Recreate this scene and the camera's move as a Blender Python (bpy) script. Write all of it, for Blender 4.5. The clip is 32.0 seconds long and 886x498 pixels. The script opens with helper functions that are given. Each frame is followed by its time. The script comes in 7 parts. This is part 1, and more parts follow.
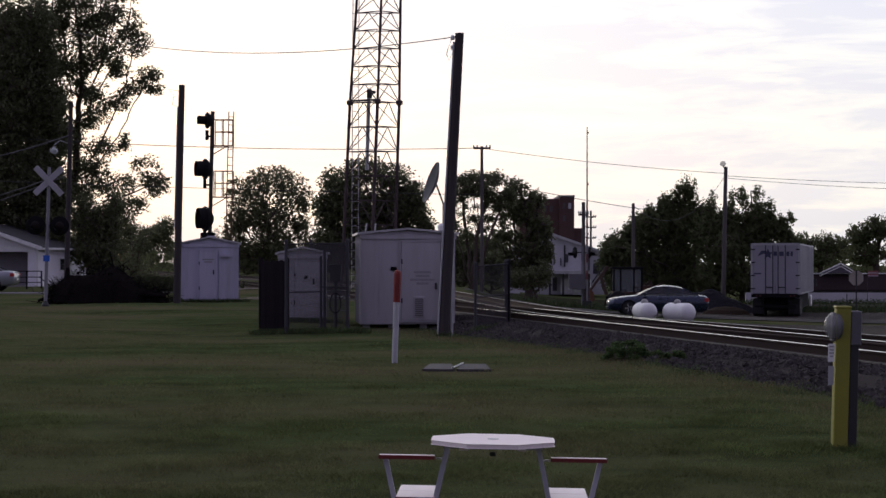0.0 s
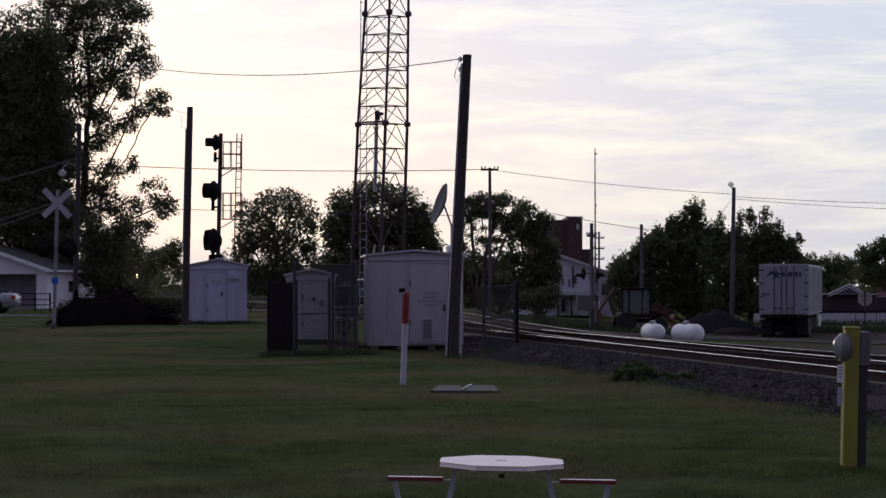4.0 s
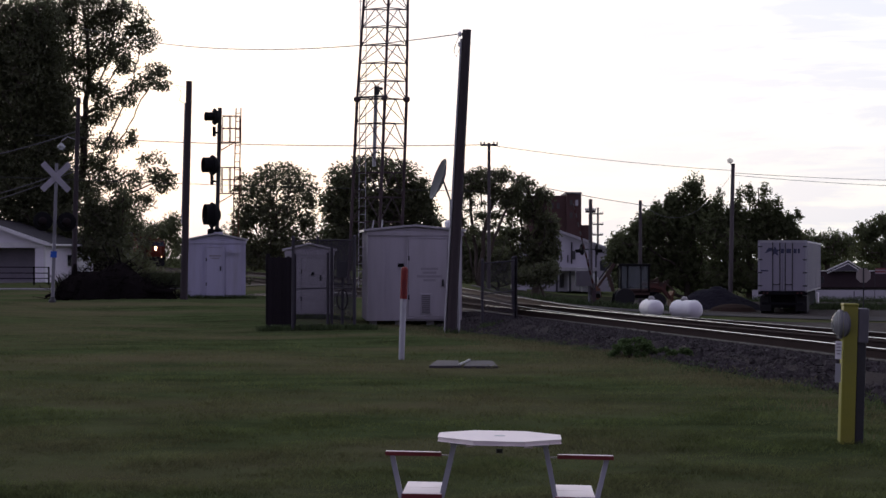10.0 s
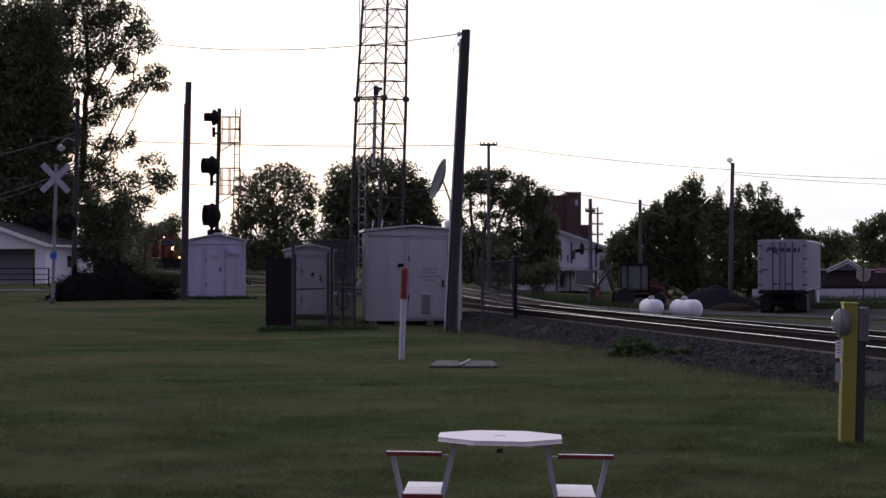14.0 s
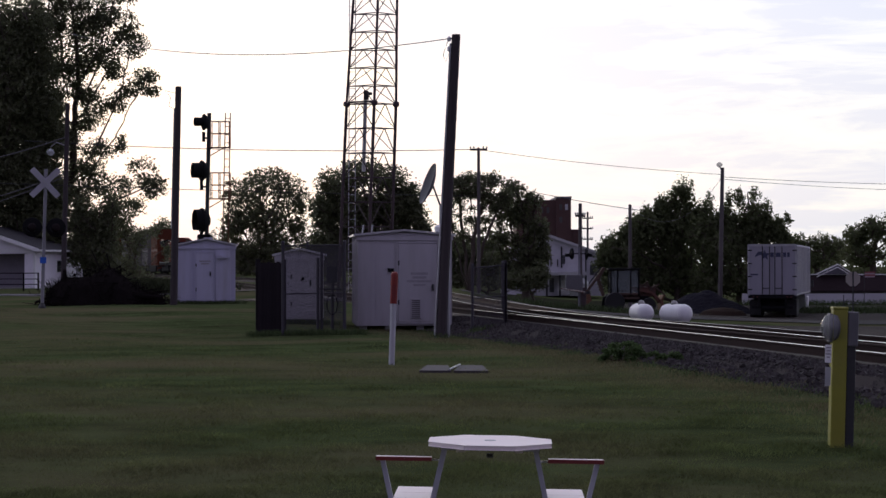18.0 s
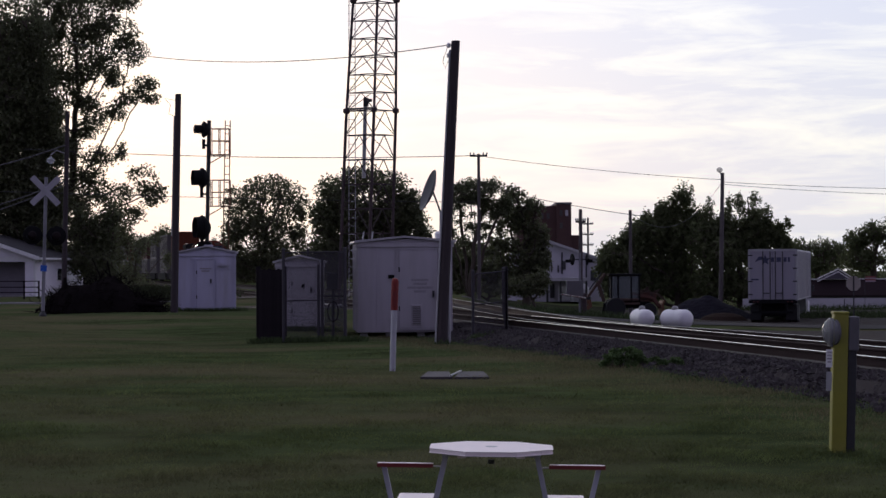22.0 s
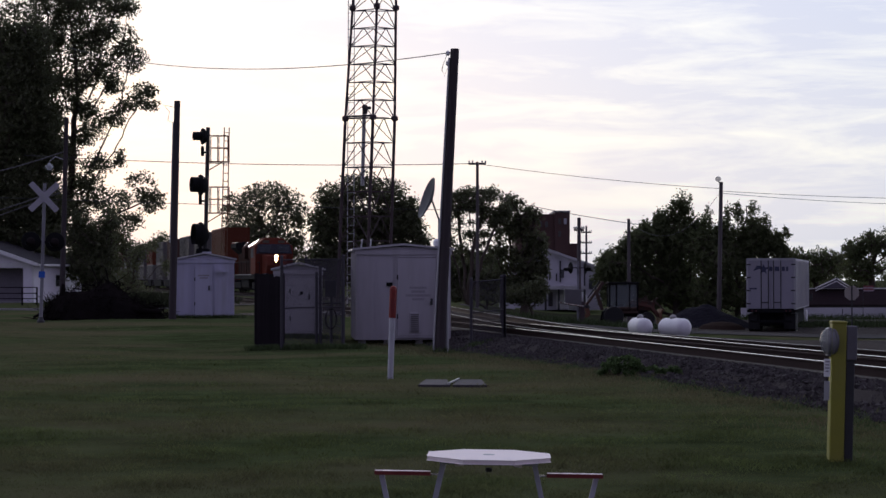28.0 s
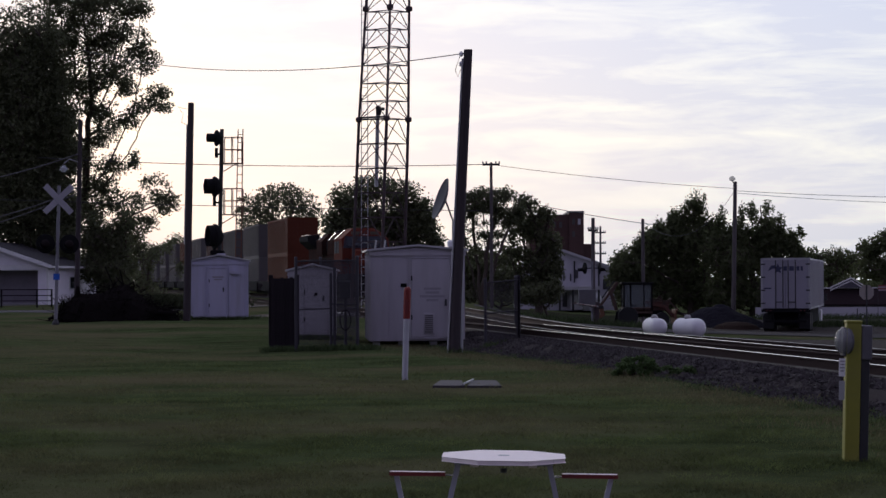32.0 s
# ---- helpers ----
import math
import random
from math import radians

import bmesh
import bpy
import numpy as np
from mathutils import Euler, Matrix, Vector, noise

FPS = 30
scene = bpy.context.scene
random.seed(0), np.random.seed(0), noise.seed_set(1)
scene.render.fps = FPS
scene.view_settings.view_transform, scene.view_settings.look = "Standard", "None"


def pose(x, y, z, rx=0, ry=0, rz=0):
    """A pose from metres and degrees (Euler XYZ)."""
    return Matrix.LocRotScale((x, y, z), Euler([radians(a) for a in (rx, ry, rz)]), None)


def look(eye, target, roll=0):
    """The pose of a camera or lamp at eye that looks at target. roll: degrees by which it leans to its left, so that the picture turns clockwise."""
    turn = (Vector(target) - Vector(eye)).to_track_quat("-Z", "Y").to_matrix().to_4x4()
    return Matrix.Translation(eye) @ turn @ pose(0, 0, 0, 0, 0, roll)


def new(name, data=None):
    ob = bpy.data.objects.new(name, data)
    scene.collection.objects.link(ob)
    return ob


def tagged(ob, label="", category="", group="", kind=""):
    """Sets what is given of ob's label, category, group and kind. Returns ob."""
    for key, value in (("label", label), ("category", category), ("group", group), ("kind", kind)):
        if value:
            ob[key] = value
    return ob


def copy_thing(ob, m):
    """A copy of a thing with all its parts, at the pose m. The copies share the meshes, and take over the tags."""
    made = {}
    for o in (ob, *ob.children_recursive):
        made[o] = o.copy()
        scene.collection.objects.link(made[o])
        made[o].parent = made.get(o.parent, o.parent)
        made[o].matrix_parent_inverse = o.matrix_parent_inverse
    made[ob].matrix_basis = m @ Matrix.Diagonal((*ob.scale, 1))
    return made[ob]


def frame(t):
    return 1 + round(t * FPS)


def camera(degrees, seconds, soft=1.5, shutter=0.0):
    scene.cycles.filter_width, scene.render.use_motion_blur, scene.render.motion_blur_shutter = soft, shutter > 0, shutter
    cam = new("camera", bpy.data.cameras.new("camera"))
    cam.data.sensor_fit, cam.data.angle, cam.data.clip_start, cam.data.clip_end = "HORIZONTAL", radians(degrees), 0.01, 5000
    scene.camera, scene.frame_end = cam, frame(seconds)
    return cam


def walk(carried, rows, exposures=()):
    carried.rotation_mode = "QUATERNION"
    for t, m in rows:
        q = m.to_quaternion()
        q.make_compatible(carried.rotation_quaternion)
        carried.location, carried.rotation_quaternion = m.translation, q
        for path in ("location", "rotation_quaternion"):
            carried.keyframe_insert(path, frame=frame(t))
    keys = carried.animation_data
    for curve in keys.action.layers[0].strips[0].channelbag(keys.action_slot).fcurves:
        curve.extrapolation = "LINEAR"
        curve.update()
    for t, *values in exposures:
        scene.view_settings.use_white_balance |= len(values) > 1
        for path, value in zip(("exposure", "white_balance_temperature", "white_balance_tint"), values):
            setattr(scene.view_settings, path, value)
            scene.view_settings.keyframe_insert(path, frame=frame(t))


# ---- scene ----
# ---------- camera: held in one spot, swaying a little ----------
EYE = (0.0, 0.0, 2.0)
cam = camera(25.0, 32.0, soft=1.5)
# seconds, turn to the left, tilt up, lean (degrees)
SWAY = (
    (0, -0.1658, 0.4190, 0.038), (0.5, -0.1278, 0.4592, 0.088), (1, -0.0808, 0.5169, 0.177), (1.5, -0.1292, 0.6635, 0.181),
    (2, -0.2160, 0.7931, 0.113), (2.5, -0.1657, 1.0029, -0.097), (3, -0.0747, 1.0600, -0.070), (3.5, -0.0032, 1.0499, -0.079),
    (5.5, 0.2150, 0.9047, -0.048), (6, 0.2173, 0.8037, -0.057), (6.5, 0.2169, 0.6722, 0.009), (7, 0.2260, 0.5540, -0.043),
    (7.5, 0.1972, 0.4727, -0.014), (8, 0.2123, 0.4329, -0.049), (8.5, 0.1704, 0.3510, 0.005), (9, 0.1190, 0.3540, 0.052),
    (9.5, 0.0581, 0.3581, 0.145), (10, 0.0339, 0.3238, 0.132), (10.5, 0.0569, 0.2604, 0.102), (11, 0.0752, 0.1841, 0.099),
    (11.5, 0.0337, 0.1565, 0.139), (12, -0.0133, 0.1256, 0.153), (12.5, -0.0430, 0.1349, 0.207), (13, -0.0000, 0.1782, 0.000),
    (13.5, 0.0118, 0.2686, -0.081), (14, 0.0308, 0.3250, -0.026), (14.5, -0.0124, 0.3551, 0.113), (16.5, -0.1914, 0.3784, 0.221),
    (17, -0.2645, 0.3831, 0.212), (17.5, -0.2678, 0.4046, 0.049), (18, -0.2563, 0.4594, -0.033), (18.5, -0.2944, 0.5160, -0.088),
    (19, -0.3394, 0.5860, -0.073), (19.5, -0.3371, 0.6360, -0.109), (20, -0.2727, 0.6545, -0.217), (20.5, -0.2315, 0.7043, -0.127),
    (21, -0.2651, 0.6704, -0.179), (21.5, -0.2775, 0.6473, -0.160), (22, -0.2451, 0.6411, -0.280), (22.5, -0.2646, 0.6605, -0.206),
    (23, -0.2690, 0.6869, -0.197), (23.5, -0.2701, 0.7270, -0.126), (24, -0.3448, 0.7457, 0.002), (24.5, -0.3972, 0.7818, 0.076),
    (25, -0.4206, 0.7612, 0.183), (25.5, -0.4183, 0.7260, 0.334), (27.5, -0.3602, 0.8355, 0.058), (28, -0.2920, 0.8656, -0.050),
    (28.5, -0.2678, 0.9211, -0.016), (29, -0.2228, 0.9589, -0.068), (29.5, -0.1721, 0.9415, -0.025), (30, -0.0548, 0.8219, -0.120),
    (30.5, 0.0065, 0.7974, -0.140), (31, -0.0224, 0.8402, -0.105), (31.5, 0.0242, 0.8604, -0.094), (32, 0.1102, 0.8905, -0.245),
)


def aim(turn, tilt, lean):
    a, b = radians(turn), radians(tilt)
    way = Vector((-math.sin(a) * math.cos(b), math.cos(a) * math.cos(b), math.sin(b)))
    return look(EYE, Vector(EYE) + way * 50, lean)


walk(cam, [(t, aim(a, b, c)) for t, a, b, c in SWAY], exposures=[
    (0.0, 0.02, 6050, 12), (1.0, 0.02, 6050, 12), (2.0, -0.10, 5950, 12), (3.0, -0.26, 5750, 12), (5.0, -0.22, 5900, 12), (6.0, -0.16, 5950, 12), (7.0, -0.04, 6000, 12), (9.0, 0.06, 6000, 12), (13.0, 0.25, 5900, 12), (17.0, 0.10, 5900, 12), (20.0, -0.04, 5850, 12), (28.0, -0.16, 5700, 12), (32.0, -0.20, 5700, 12)])

# ---------- world and sun: low sun behind thin cloud and trees ----------
SUN_TURN, SUN_HEIGHT = 9.6, 5.2          # degrees to the left of +y, and above the horizon
world = bpy.data.worlds.new("evening_sky")
scene.world = world
world.use_nodes = True


def sky_nodes():
    nt = world.node_tree
    nt.nodes.clear()
    add, link = nt.nodes.new, nt.links.new
    sky = add("ShaderNodeTexSky")
    sky.sky_type, sky.sun_disc = "NISHITA", False
    sky.sun_elevation, sky.sun_rotation = radians(SUN_HEIGHT), radians(-SUN_TURN)
    sky.air_density, sky.dust_density, sky.ozone_density = 1.0, 3.0, 1.5
    coord = add("ShaderNodeTexCoord")
    stretch = add("ShaderNodeMapping")
    stretch.inputs["Scale"].default_value = (5.0, 5.0, 34.0)
    stretch.inputs["Rotation"].default_value = (0, radians(4), 0)
    link(coord.outputs["Generated"], stretch.inputs["Vector"])
    n = add("ShaderNodeTexNoise")
    n.inputs["Scale"].default_value, n.inputs["Detail"].default_value, n.inputs["Roughness"].default_value = 2.3, 10, 0.62
    n.inputs["Distortion"].default_value = 0.45
    link(stretch.outputs["Vector"], n.inputs["Vector"])
    ramp = add("ShaderNodeValToRGB")
    ramp.color_ramp.elements[0].position, ramp.color_ramp.elements[1].position = 0.43, 0.70
    link(n.outputs["Fac"], ramp.inputs["Fac"])
    # brightness of the thin cloud: strongest round the low sun
    sun_way = Vector((-math.sin(radians(SUN_TURN)), math.cos(radians(SUN_TURN)), math.tan(radians(SUN_HEIGHT)))).normalized()
    dot = add("ShaderNodeVectorMath")
    dot.operation = "DOT_PRODUCT"
    dot.inputs[1].default_value = sun_way
    link(coord.outputs["Generated"], dot.inputs[0])
    glow = add("ShaderNodeMapRange")
    glow.interpolation_type = "SMOOTHSTEP"
    glow.inputs["From Min"].default_value, glow.inputs["From Max"].default_value = -0.9, 1.0
    glow.inputs["To Min"].default_value, glow.inputs["To Max"].default_value = 0.25, 1.0
    link(dot.outputs["Value"], glow.inputs["Value"])
    veil = add("ShaderNodeMix")
    veil.data_type = "RGBA"
    veil.inputs["A"].default_value = (0.85, 0.85, 0.85, 1)
    veil.inputs["B"].default_value = (1.21, 1.145, 0.93, 1)
    link(ramp.outputs["Color"], veil.inputs["Factor"])
    split, lift, high = add("ShaderNodeSeparateXYZ"), add("ShaderNodeMapRange"), add("ShaderNodeMix")
    link(coord.outputs["Generated"], split.inputs["Vector"])
    lift.inputs["From Min"].default_value, lift.inputs["From Max"].default_value = 0.02, 0.15
    link(split.outputs["Z"], lift.inputs["Value"])
    high.data_type, high.blend_type = "RGBA", "MULTIPLY"      # thin cloud higher up is cooler
    high.inputs["B"].default_value = (0.96, 0.99, 1.10, 1)
    link(lift.outputs["Result"], high.inputs["Factor"])
    link(veil.outputs["Result"], high.inputs["A"])
    cool = add("ShaderNodeMix")                      # the sky away from the sun is bluer
    cool.data_type = "RGBA"
    cool.inputs["A"].default_value = (1.0, 0.79, 1.32, 1)
    cool.inputs["B"].default_value = (1, 1, 1, 1)
    link(glow.outputs["Result"], cool.inputs["Factor"])
    tint = add("ShaderNodeVectorMath")
    tint.operation = "MULTIPLY"
    link(high.outputs["Result"], tint.inputs[0])
    link(cool.outputs["Result"], tint.inputs[1])
    cloud = add("ShaderNodeVectorMath")
    cloud.operation = "SCALE"
    link(tint.outputs["Vector"], cloud.inputs[0])
    link(glow.outputs["Result"], cloud.inputs["Scale"])
    a, b, both, out = add("ShaderNodeBackground"), add("ShaderNodeBackground"), add("ShaderNodeAddShader"), add("ShaderNodeOutputWorld")
    a.inputs["Strength"].default_value = 0.013
    b.inputs["Strength"].default_value = 0.88
    link(sky.outputs["Color"], a.inputs["Color"])
    link(cloud.outputs["Vector"], b.inputs["Color"])
    link(a.outputs["Background"], both.inputs[0])
    link(b.outputs["Background"], both.inputs[1])
    link(both.outputs["Shader"], out.inputs["Surface"])


sky_nodes()
lamp = bpy.data.lights.new("sun", "SUN")
lamp.energy, lamp.angle, lamp.color = 0.5, radians(8), (1.0, 0.80, 0.62)
sun = new("sun", lamp)
a, b = radians(SUN_TURN), radians(SUN_HEIGHT)
sun.matrix_world = look((-math.sin(a) * 90, math.cos(a) * 90, math.tan(b) * 90), (0, 0, 0))


# ---------- materials ----------
def mat(name, colour, rough=0.7, metal=0.0, grain=20.0, vary=0.25, stain=1.5, stain_colour=None, stain_amount=0.35, bump=0.2, bump_scale=None,
        spec=0.4, contrast=0.0, detail=4, through_light=0.0, per_piece=0.0, island=0.0, coat=0.0, stretch=None, edge=(0.45, 0.75)):
    m = bpy.data.materials.new(name)
    m.use_nodes = True
    nt = m.node_tree
    add, link = nt.nodes.new, nt.links.new
    bsdf, out = nt.nodes["Principled BSDF"], nt.nodes["Material Output"]
    bsdf.inputs["Roughness"].default_value, bsdf.inputs["Metallic"].default_value = rough, metal
    bsdf.inputs["Specular IOR Level"].default_value = spec
    bsdf.inputs["Coat Weight"].default_value = coat
    coord = add("ShaderNodeTexCoord")
    vec = coord.outputs["Object"]
    if stretch:
        mp = add("ShaderNodeMapping")
        mp.inputs["Scale"].default_value = stretch
        link(vec, mp.inputs["Vector"])
        vec = mp.outputs["Vector"]

    def noisy(scale, detail):
        n = add("ShaderNodeTexNoise")
        n.inputs["Scale"].default_value, n.inputs["Detail"].default_value, n.inputs["Roughness"].default_value = scale, detail, 0.6
        link(vec, n.inputs["Vector"])
        return n.outputs["Fac"]
    fine, wide = noisy(grain, detail), noisy(stain, 5)
    if contrast:
        cr = add("ShaderNodeMapRange")
        cr.inputs["From Min"].default_value, cr.inputs["From Max"].default_value = 0.5 - contrast, 0.5 + contrast
        link(fine, cr.inputs["Value"])
        fine = cr.outputs["Result"]
    c = Vector(colour)
    mix = add("ShaderNodeMix")
    mix.data_type = "RGBA"
    mix.inputs["A"].default_value = (*(c * (1 - vary)), 1)
    mix.inputs["B"].default_value = (*[min(v * (1 + vary), 0.95) for v in c], 1)
    link(fine, mix.inputs["Factor"])
    ramp = add("ShaderNodeMapRange")
    ramp.inputs["From Min"].default_value, ramp.inputs["From Max"].default_value = edge
    ramp.inputs["To Max"].default_value = stain_amount
    link(wide, ramp.inputs["Value"])
    mix2 = add("ShaderNodeMix")
    mix2.data_type = "RGBA"
    link(ramp.outputs["Result"], mix2.inputs["Factor"])
    link(mix.outputs["Result"], mix2.inputs["A"])
    mix2.inputs["B"].default_value = (*(stain_colour or [v * 0.55 for v in colour]), 1)
    result = mix2.outputs["Result"]
    if per_piece or island:
        src = add("ShaderNodeObjectInfo").outputs["Random"] if per_piece else add("ShaderNodeNewGeometry").outputs["Random Per Island"]
        mr = add("ShaderNodeMapRange")
        k = per_piece or island
        mr.inputs["To Min"].default_value, mr.inputs["To Max"].default_value = 1 - k, 1 + k
        link(src, mr.inputs["Value"])
        sc = add("ShaderNodeVectorMath")
        sc.operation = "SCALE"
        link(result, sc.inputs[0])
        link(mr.outputs["Result"], sc.inputs["Scale"])
        result = sc.outputs["Vector"]
    link(result, bsdf.inputs["Base Color"])
    rr = add("ShaderNodeMapRange")
    rr.inputs["To Min"].default_value, rr.inputs["To Max"].default_value = max(rough - 0.12, 0.03), min(rough + 0.12, 1)
    link(fine, rr.inputs["Value"])
    link(rr.outputs["Result"], bsdf.inputs["Roughness"])
    if bump:
        bp = add("ShaderNodeBump")
        bp.inputs["Strength"].default_value, bp.inputs["Distance"].default_value = bump, 0.02
        link(noisy(bump_scale, 4) if bump_scale else fine, bp.inputs["Height"])
        link(bp.outputs["Normal"], bsdf.inputs["Normal"])
    if through_light:
        tr, ms = add("ShaderNodeBsdfTranslucent"), add("ShaderNodeMixShader")
        ms.inputs["Fac"].default_value = through_light
        link(result, tr.inputs["Color"])
        link(bsdf.outputs["BSDF"], ms.inputs[1])
        link(tr.outputs["BSDF"], ms.inputs[2])
        link(ms.outputs["Shader"], out.inputs["Surface"])
    return m


def glass(name, colour=(0.02, 0.025, 0.03), rough=0.08, alpha=0.75):
    m = bpy.data.materials.new(name)
    m.use_nodes = True
    b = m.node_tree.nodes["Principled BSDF"]
    b.inputs["Base Color"].default_value = (*colour, 1)
    b.inputs["Roughness"].default_value, b.inputs["Alpha"].default_value = rough, alpha
    b.inputs["Specular IOR Level"].default_value = 0.6
    return m


def glowing(name, colour, strength):
    m = bpy.data.materials.new(name)
    m.use_nodes = True
    b = m.node_tree.nodes["Principled BSDF"]
    b.inputs["Emission Color"].default_value, b.inputs["Emission Strength"].default_value = (*colour, 1), strength
    return m


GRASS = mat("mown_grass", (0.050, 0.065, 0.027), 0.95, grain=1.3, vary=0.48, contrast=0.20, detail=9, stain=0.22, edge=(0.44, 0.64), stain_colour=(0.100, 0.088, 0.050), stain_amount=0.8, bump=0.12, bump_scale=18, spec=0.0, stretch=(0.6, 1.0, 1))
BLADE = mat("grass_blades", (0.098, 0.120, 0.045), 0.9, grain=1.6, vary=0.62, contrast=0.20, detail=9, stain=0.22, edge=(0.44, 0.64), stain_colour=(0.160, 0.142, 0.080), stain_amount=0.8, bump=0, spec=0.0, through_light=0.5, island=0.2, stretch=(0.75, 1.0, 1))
WEED = mat("weeds", (0.072, 0.100, 0.040), 0.8, grain=4, vary=0.3, bump=0, spec=0.2, through_light=0.35, island=0.35)
WEED_FAR = mat("rough_grass", (0.055, 0.075, 0.032), 0.8, grain=4, vary=0.3, bump=0, spec=0.1, through_light=0.25, island=0.35)
BUSH = mat("bush_leaves", (0.078, 0.118, 0.042), 0.75, grain=4, vary=0.3, bump=0, spec=0.2, through_light=0.4, island=0.35)
WEED_DARK = mat("dark_rough_growth", (0.036, 0.042, 0.022), 0.85, grain=4, vary=0.4, bump=0, spec=0.05, through_light=0.2, island=0.4)
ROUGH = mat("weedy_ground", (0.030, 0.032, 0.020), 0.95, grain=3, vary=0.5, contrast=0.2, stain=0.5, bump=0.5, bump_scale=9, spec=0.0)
DRY = mat("dry_grass", (0.150, 0.138, 0.075), 0.9, grain=3, vary=0.3, bump=0, spec=0.0, through_light=0.4, island=0.25)
GRAVEL = mat("grey_gravel", (0.040, 0.034, 0.031), 0.95, grain=40, vary=0.5, stain=0.4, bump=0.9, bump_scale=60, spec=0.05)
BALLAST = mat("ballast_stone", (0.034, 0.028, 0.028), 0.95, grain=14, vary=0.4, stain=1.0, stain_amount=0.6, bump=0.9, bump_scale=22, spec=0.05)
STONE = mat("ballast_pieces", (0.035, 0.029, 0.030), 0.9, grain=30, vary=0.3, bump=0.3, spec=0.25, island=0.5)
STONE_PIECE = mat("single_stones", (0.043, 0.037, 0.038), 0.9, grain=30, vary=0.3, bump=0.3, spec=0.1, per_piece=0.45)
ASPHALT = mat("worn_asphalt", (0.055, 0.052, 0.050), 0.95, grain=50, vary=0.3, stain=0.5, bump=0.4, spec=0.03)
CONCRETE = mat("grey_concrete", (0.26, 0.25, 0.245), 0.9, grain=25, vary=0.2, stain=1.2, bump=0.3)
TIE = mat("creosote_ties", (0.040, 0.032, 0.028), 0.9, grain=18, vary=0.35, bump=0.6, per_piece=0.35)
RAIL = mat("rusty_rail_sides", (0.040, 0.027, 0.024), 0.85, grain=25, vary=0.3, bump=0.2, spec=0.1)
RAILTOP = mat("polished_rail_head", (0.80, 0.78, 0.77), 0.13, metal=1.0, grain=30, vary=0.1, stain_amount=0.15, bump=0.0)
# duller copy of the rail head that tones down the second track's glare
RAIL_DULL = mat("dulled_rail_head", (0.22, 0.20, 0.195), 0.4, metal=0.8, grain=30, vary=0.15, bump=0.0)
RAIL_FOOT = mat("lit_rail_foot", (0.075, 0.066, 0.062), 0.6, metal=0.3, grain=25, vary=0.3, bump=0.1)
SHED_PAINT = mat("pale_grey_metal_paint", (0.45, 0.425, 0.455), 0.6, grain=6, vary=0.08, stain=2.2, stain_colour=(0.28, 0.26, 0.25), stain_amount=0.5, bump=0.08, stretch=(1, 1, 0.14))
SHED_PAINT2 = mat("silver_white_metal_paint", (0.47, 0.46, 0.58), 0.5, grain=6, vary=0.08, stain=2.4, stain_colour=(0.30, 0.28, 0.29), stain_amount=0.5, bump=0.08, stretch=(1, 1, 0.14))
ROOF_METAL = mat("galvanised_roof", (0.50, 0.49, 0.50), 0.5, metal=0.3, grain=10, vary=0.12, stain=1.5, bump=0.1)
DARK_METAL = mat("dark_steel", (0.05, 0.05, 0.052), 0.6, metal=0.4, grain=20, vary=0.3, bump=0.1)
BLACK = mat("matt_black_paint", (0.012, 0.012, 0.013), 0.85, grain=15, vary=0.3, bump=0.1, spec=0.08)
GALV = mat("galvanised_steel", (0.42, 0.42, 0.43), 0.5, metal=0.6, grain=14, vary=0.15, bump=0.1)
DULL_WIRE = mat("dull_fence_wire", (0.065, 0.06, 0.07), 0.8, metal=0.3, grain=14, vary=0.2, bump=0)
RUST = mat("rusted_steel", (0.17, 0.085, 0.05), 0.85, metal=0.2, grain=9, vary=0.4, stain=2.5, bump=0.3)
TOWER_STEEL = mat("dark_tower_steel", (0.078, 0.056, 0.058), 0.7, metal=0.3, grain=9, vary=0.4, stain=2.5, bump=0.1)
POLE_GREY = mat("silver_grey_pole_wood", (0.105, 0.092, 0.090), 0.9, grain=14, vary=0.3, stain=2.0, bump=0.5, stretch=(6, 6, 0.35))
POLE_WOOD = mat("weathered_pole_wood", (0.054, 0.043, 0.046), 0.9, grain=14, vary=0.4, stain=2.0, bump=0.7, stretch=(6, 6, 0.35))
BOARD = mat("silvered_boards", (0.026, 0.022, 0.025), 0.95, grain=9, vary=0.4, bump=0.5, spec=0.1, per_piece=0.12, stretch=(5, 5, 0.4))
BARK = mat("tree_bark", (0.075, 0.058, 0.045), 0.95, grain=6, vary=0.4, bump=0.9, stretch=(2, 2, 0.4))
LEAF = mat("leaves", (0.118, 0.124, 0.066), 0.65, grain=0.6, vary=0.3, stain=0.15, bump=0, spec=0.3, through_light=0.45, island=0.35)
LEAF_DARK = mat("dark_leaves", (0.118, 0.128, 0.066), 0.65, grain=0.6, vary=0.3, stain=0.15, bump=0, spec=0.3, through_light=0.40, island=0.35)
LEAF_FAR = mat("far_leaves", (0.114, 0.130, 0.062), 0.8, grain=0.4, vary=0.2, stain=0.1, bump=0, spec=0.15, through_light=0.42, island=0.15)
WHITE = mat("white_paint", (0.78, 0.77, 0.77), 0.5, grain=12, vary=0.06, stain=2.0, stain_amount=0.25, bump=0.08)
WHITE_BOARD = mat("white_painted_boards", (0.88, 0.78, 0.755), 0.55, grain=12, vary=0.08, stain=3.0, stain_colour=(0.66, 0.60, 0.60), stain_amount=0.3, bump=0.15, stretch=(1, 4, 1))
RED = mat("red_paint", (0.42, 0.035, 0.030), 0.5, grain=15, vary=0.2, stain=4, bump=0.1)
MAROON = mat("dark_red_paint", (0.17, 0.022, 0.022), 0.5, grain=15, vary=0.2, stain=4, bump=0.1)
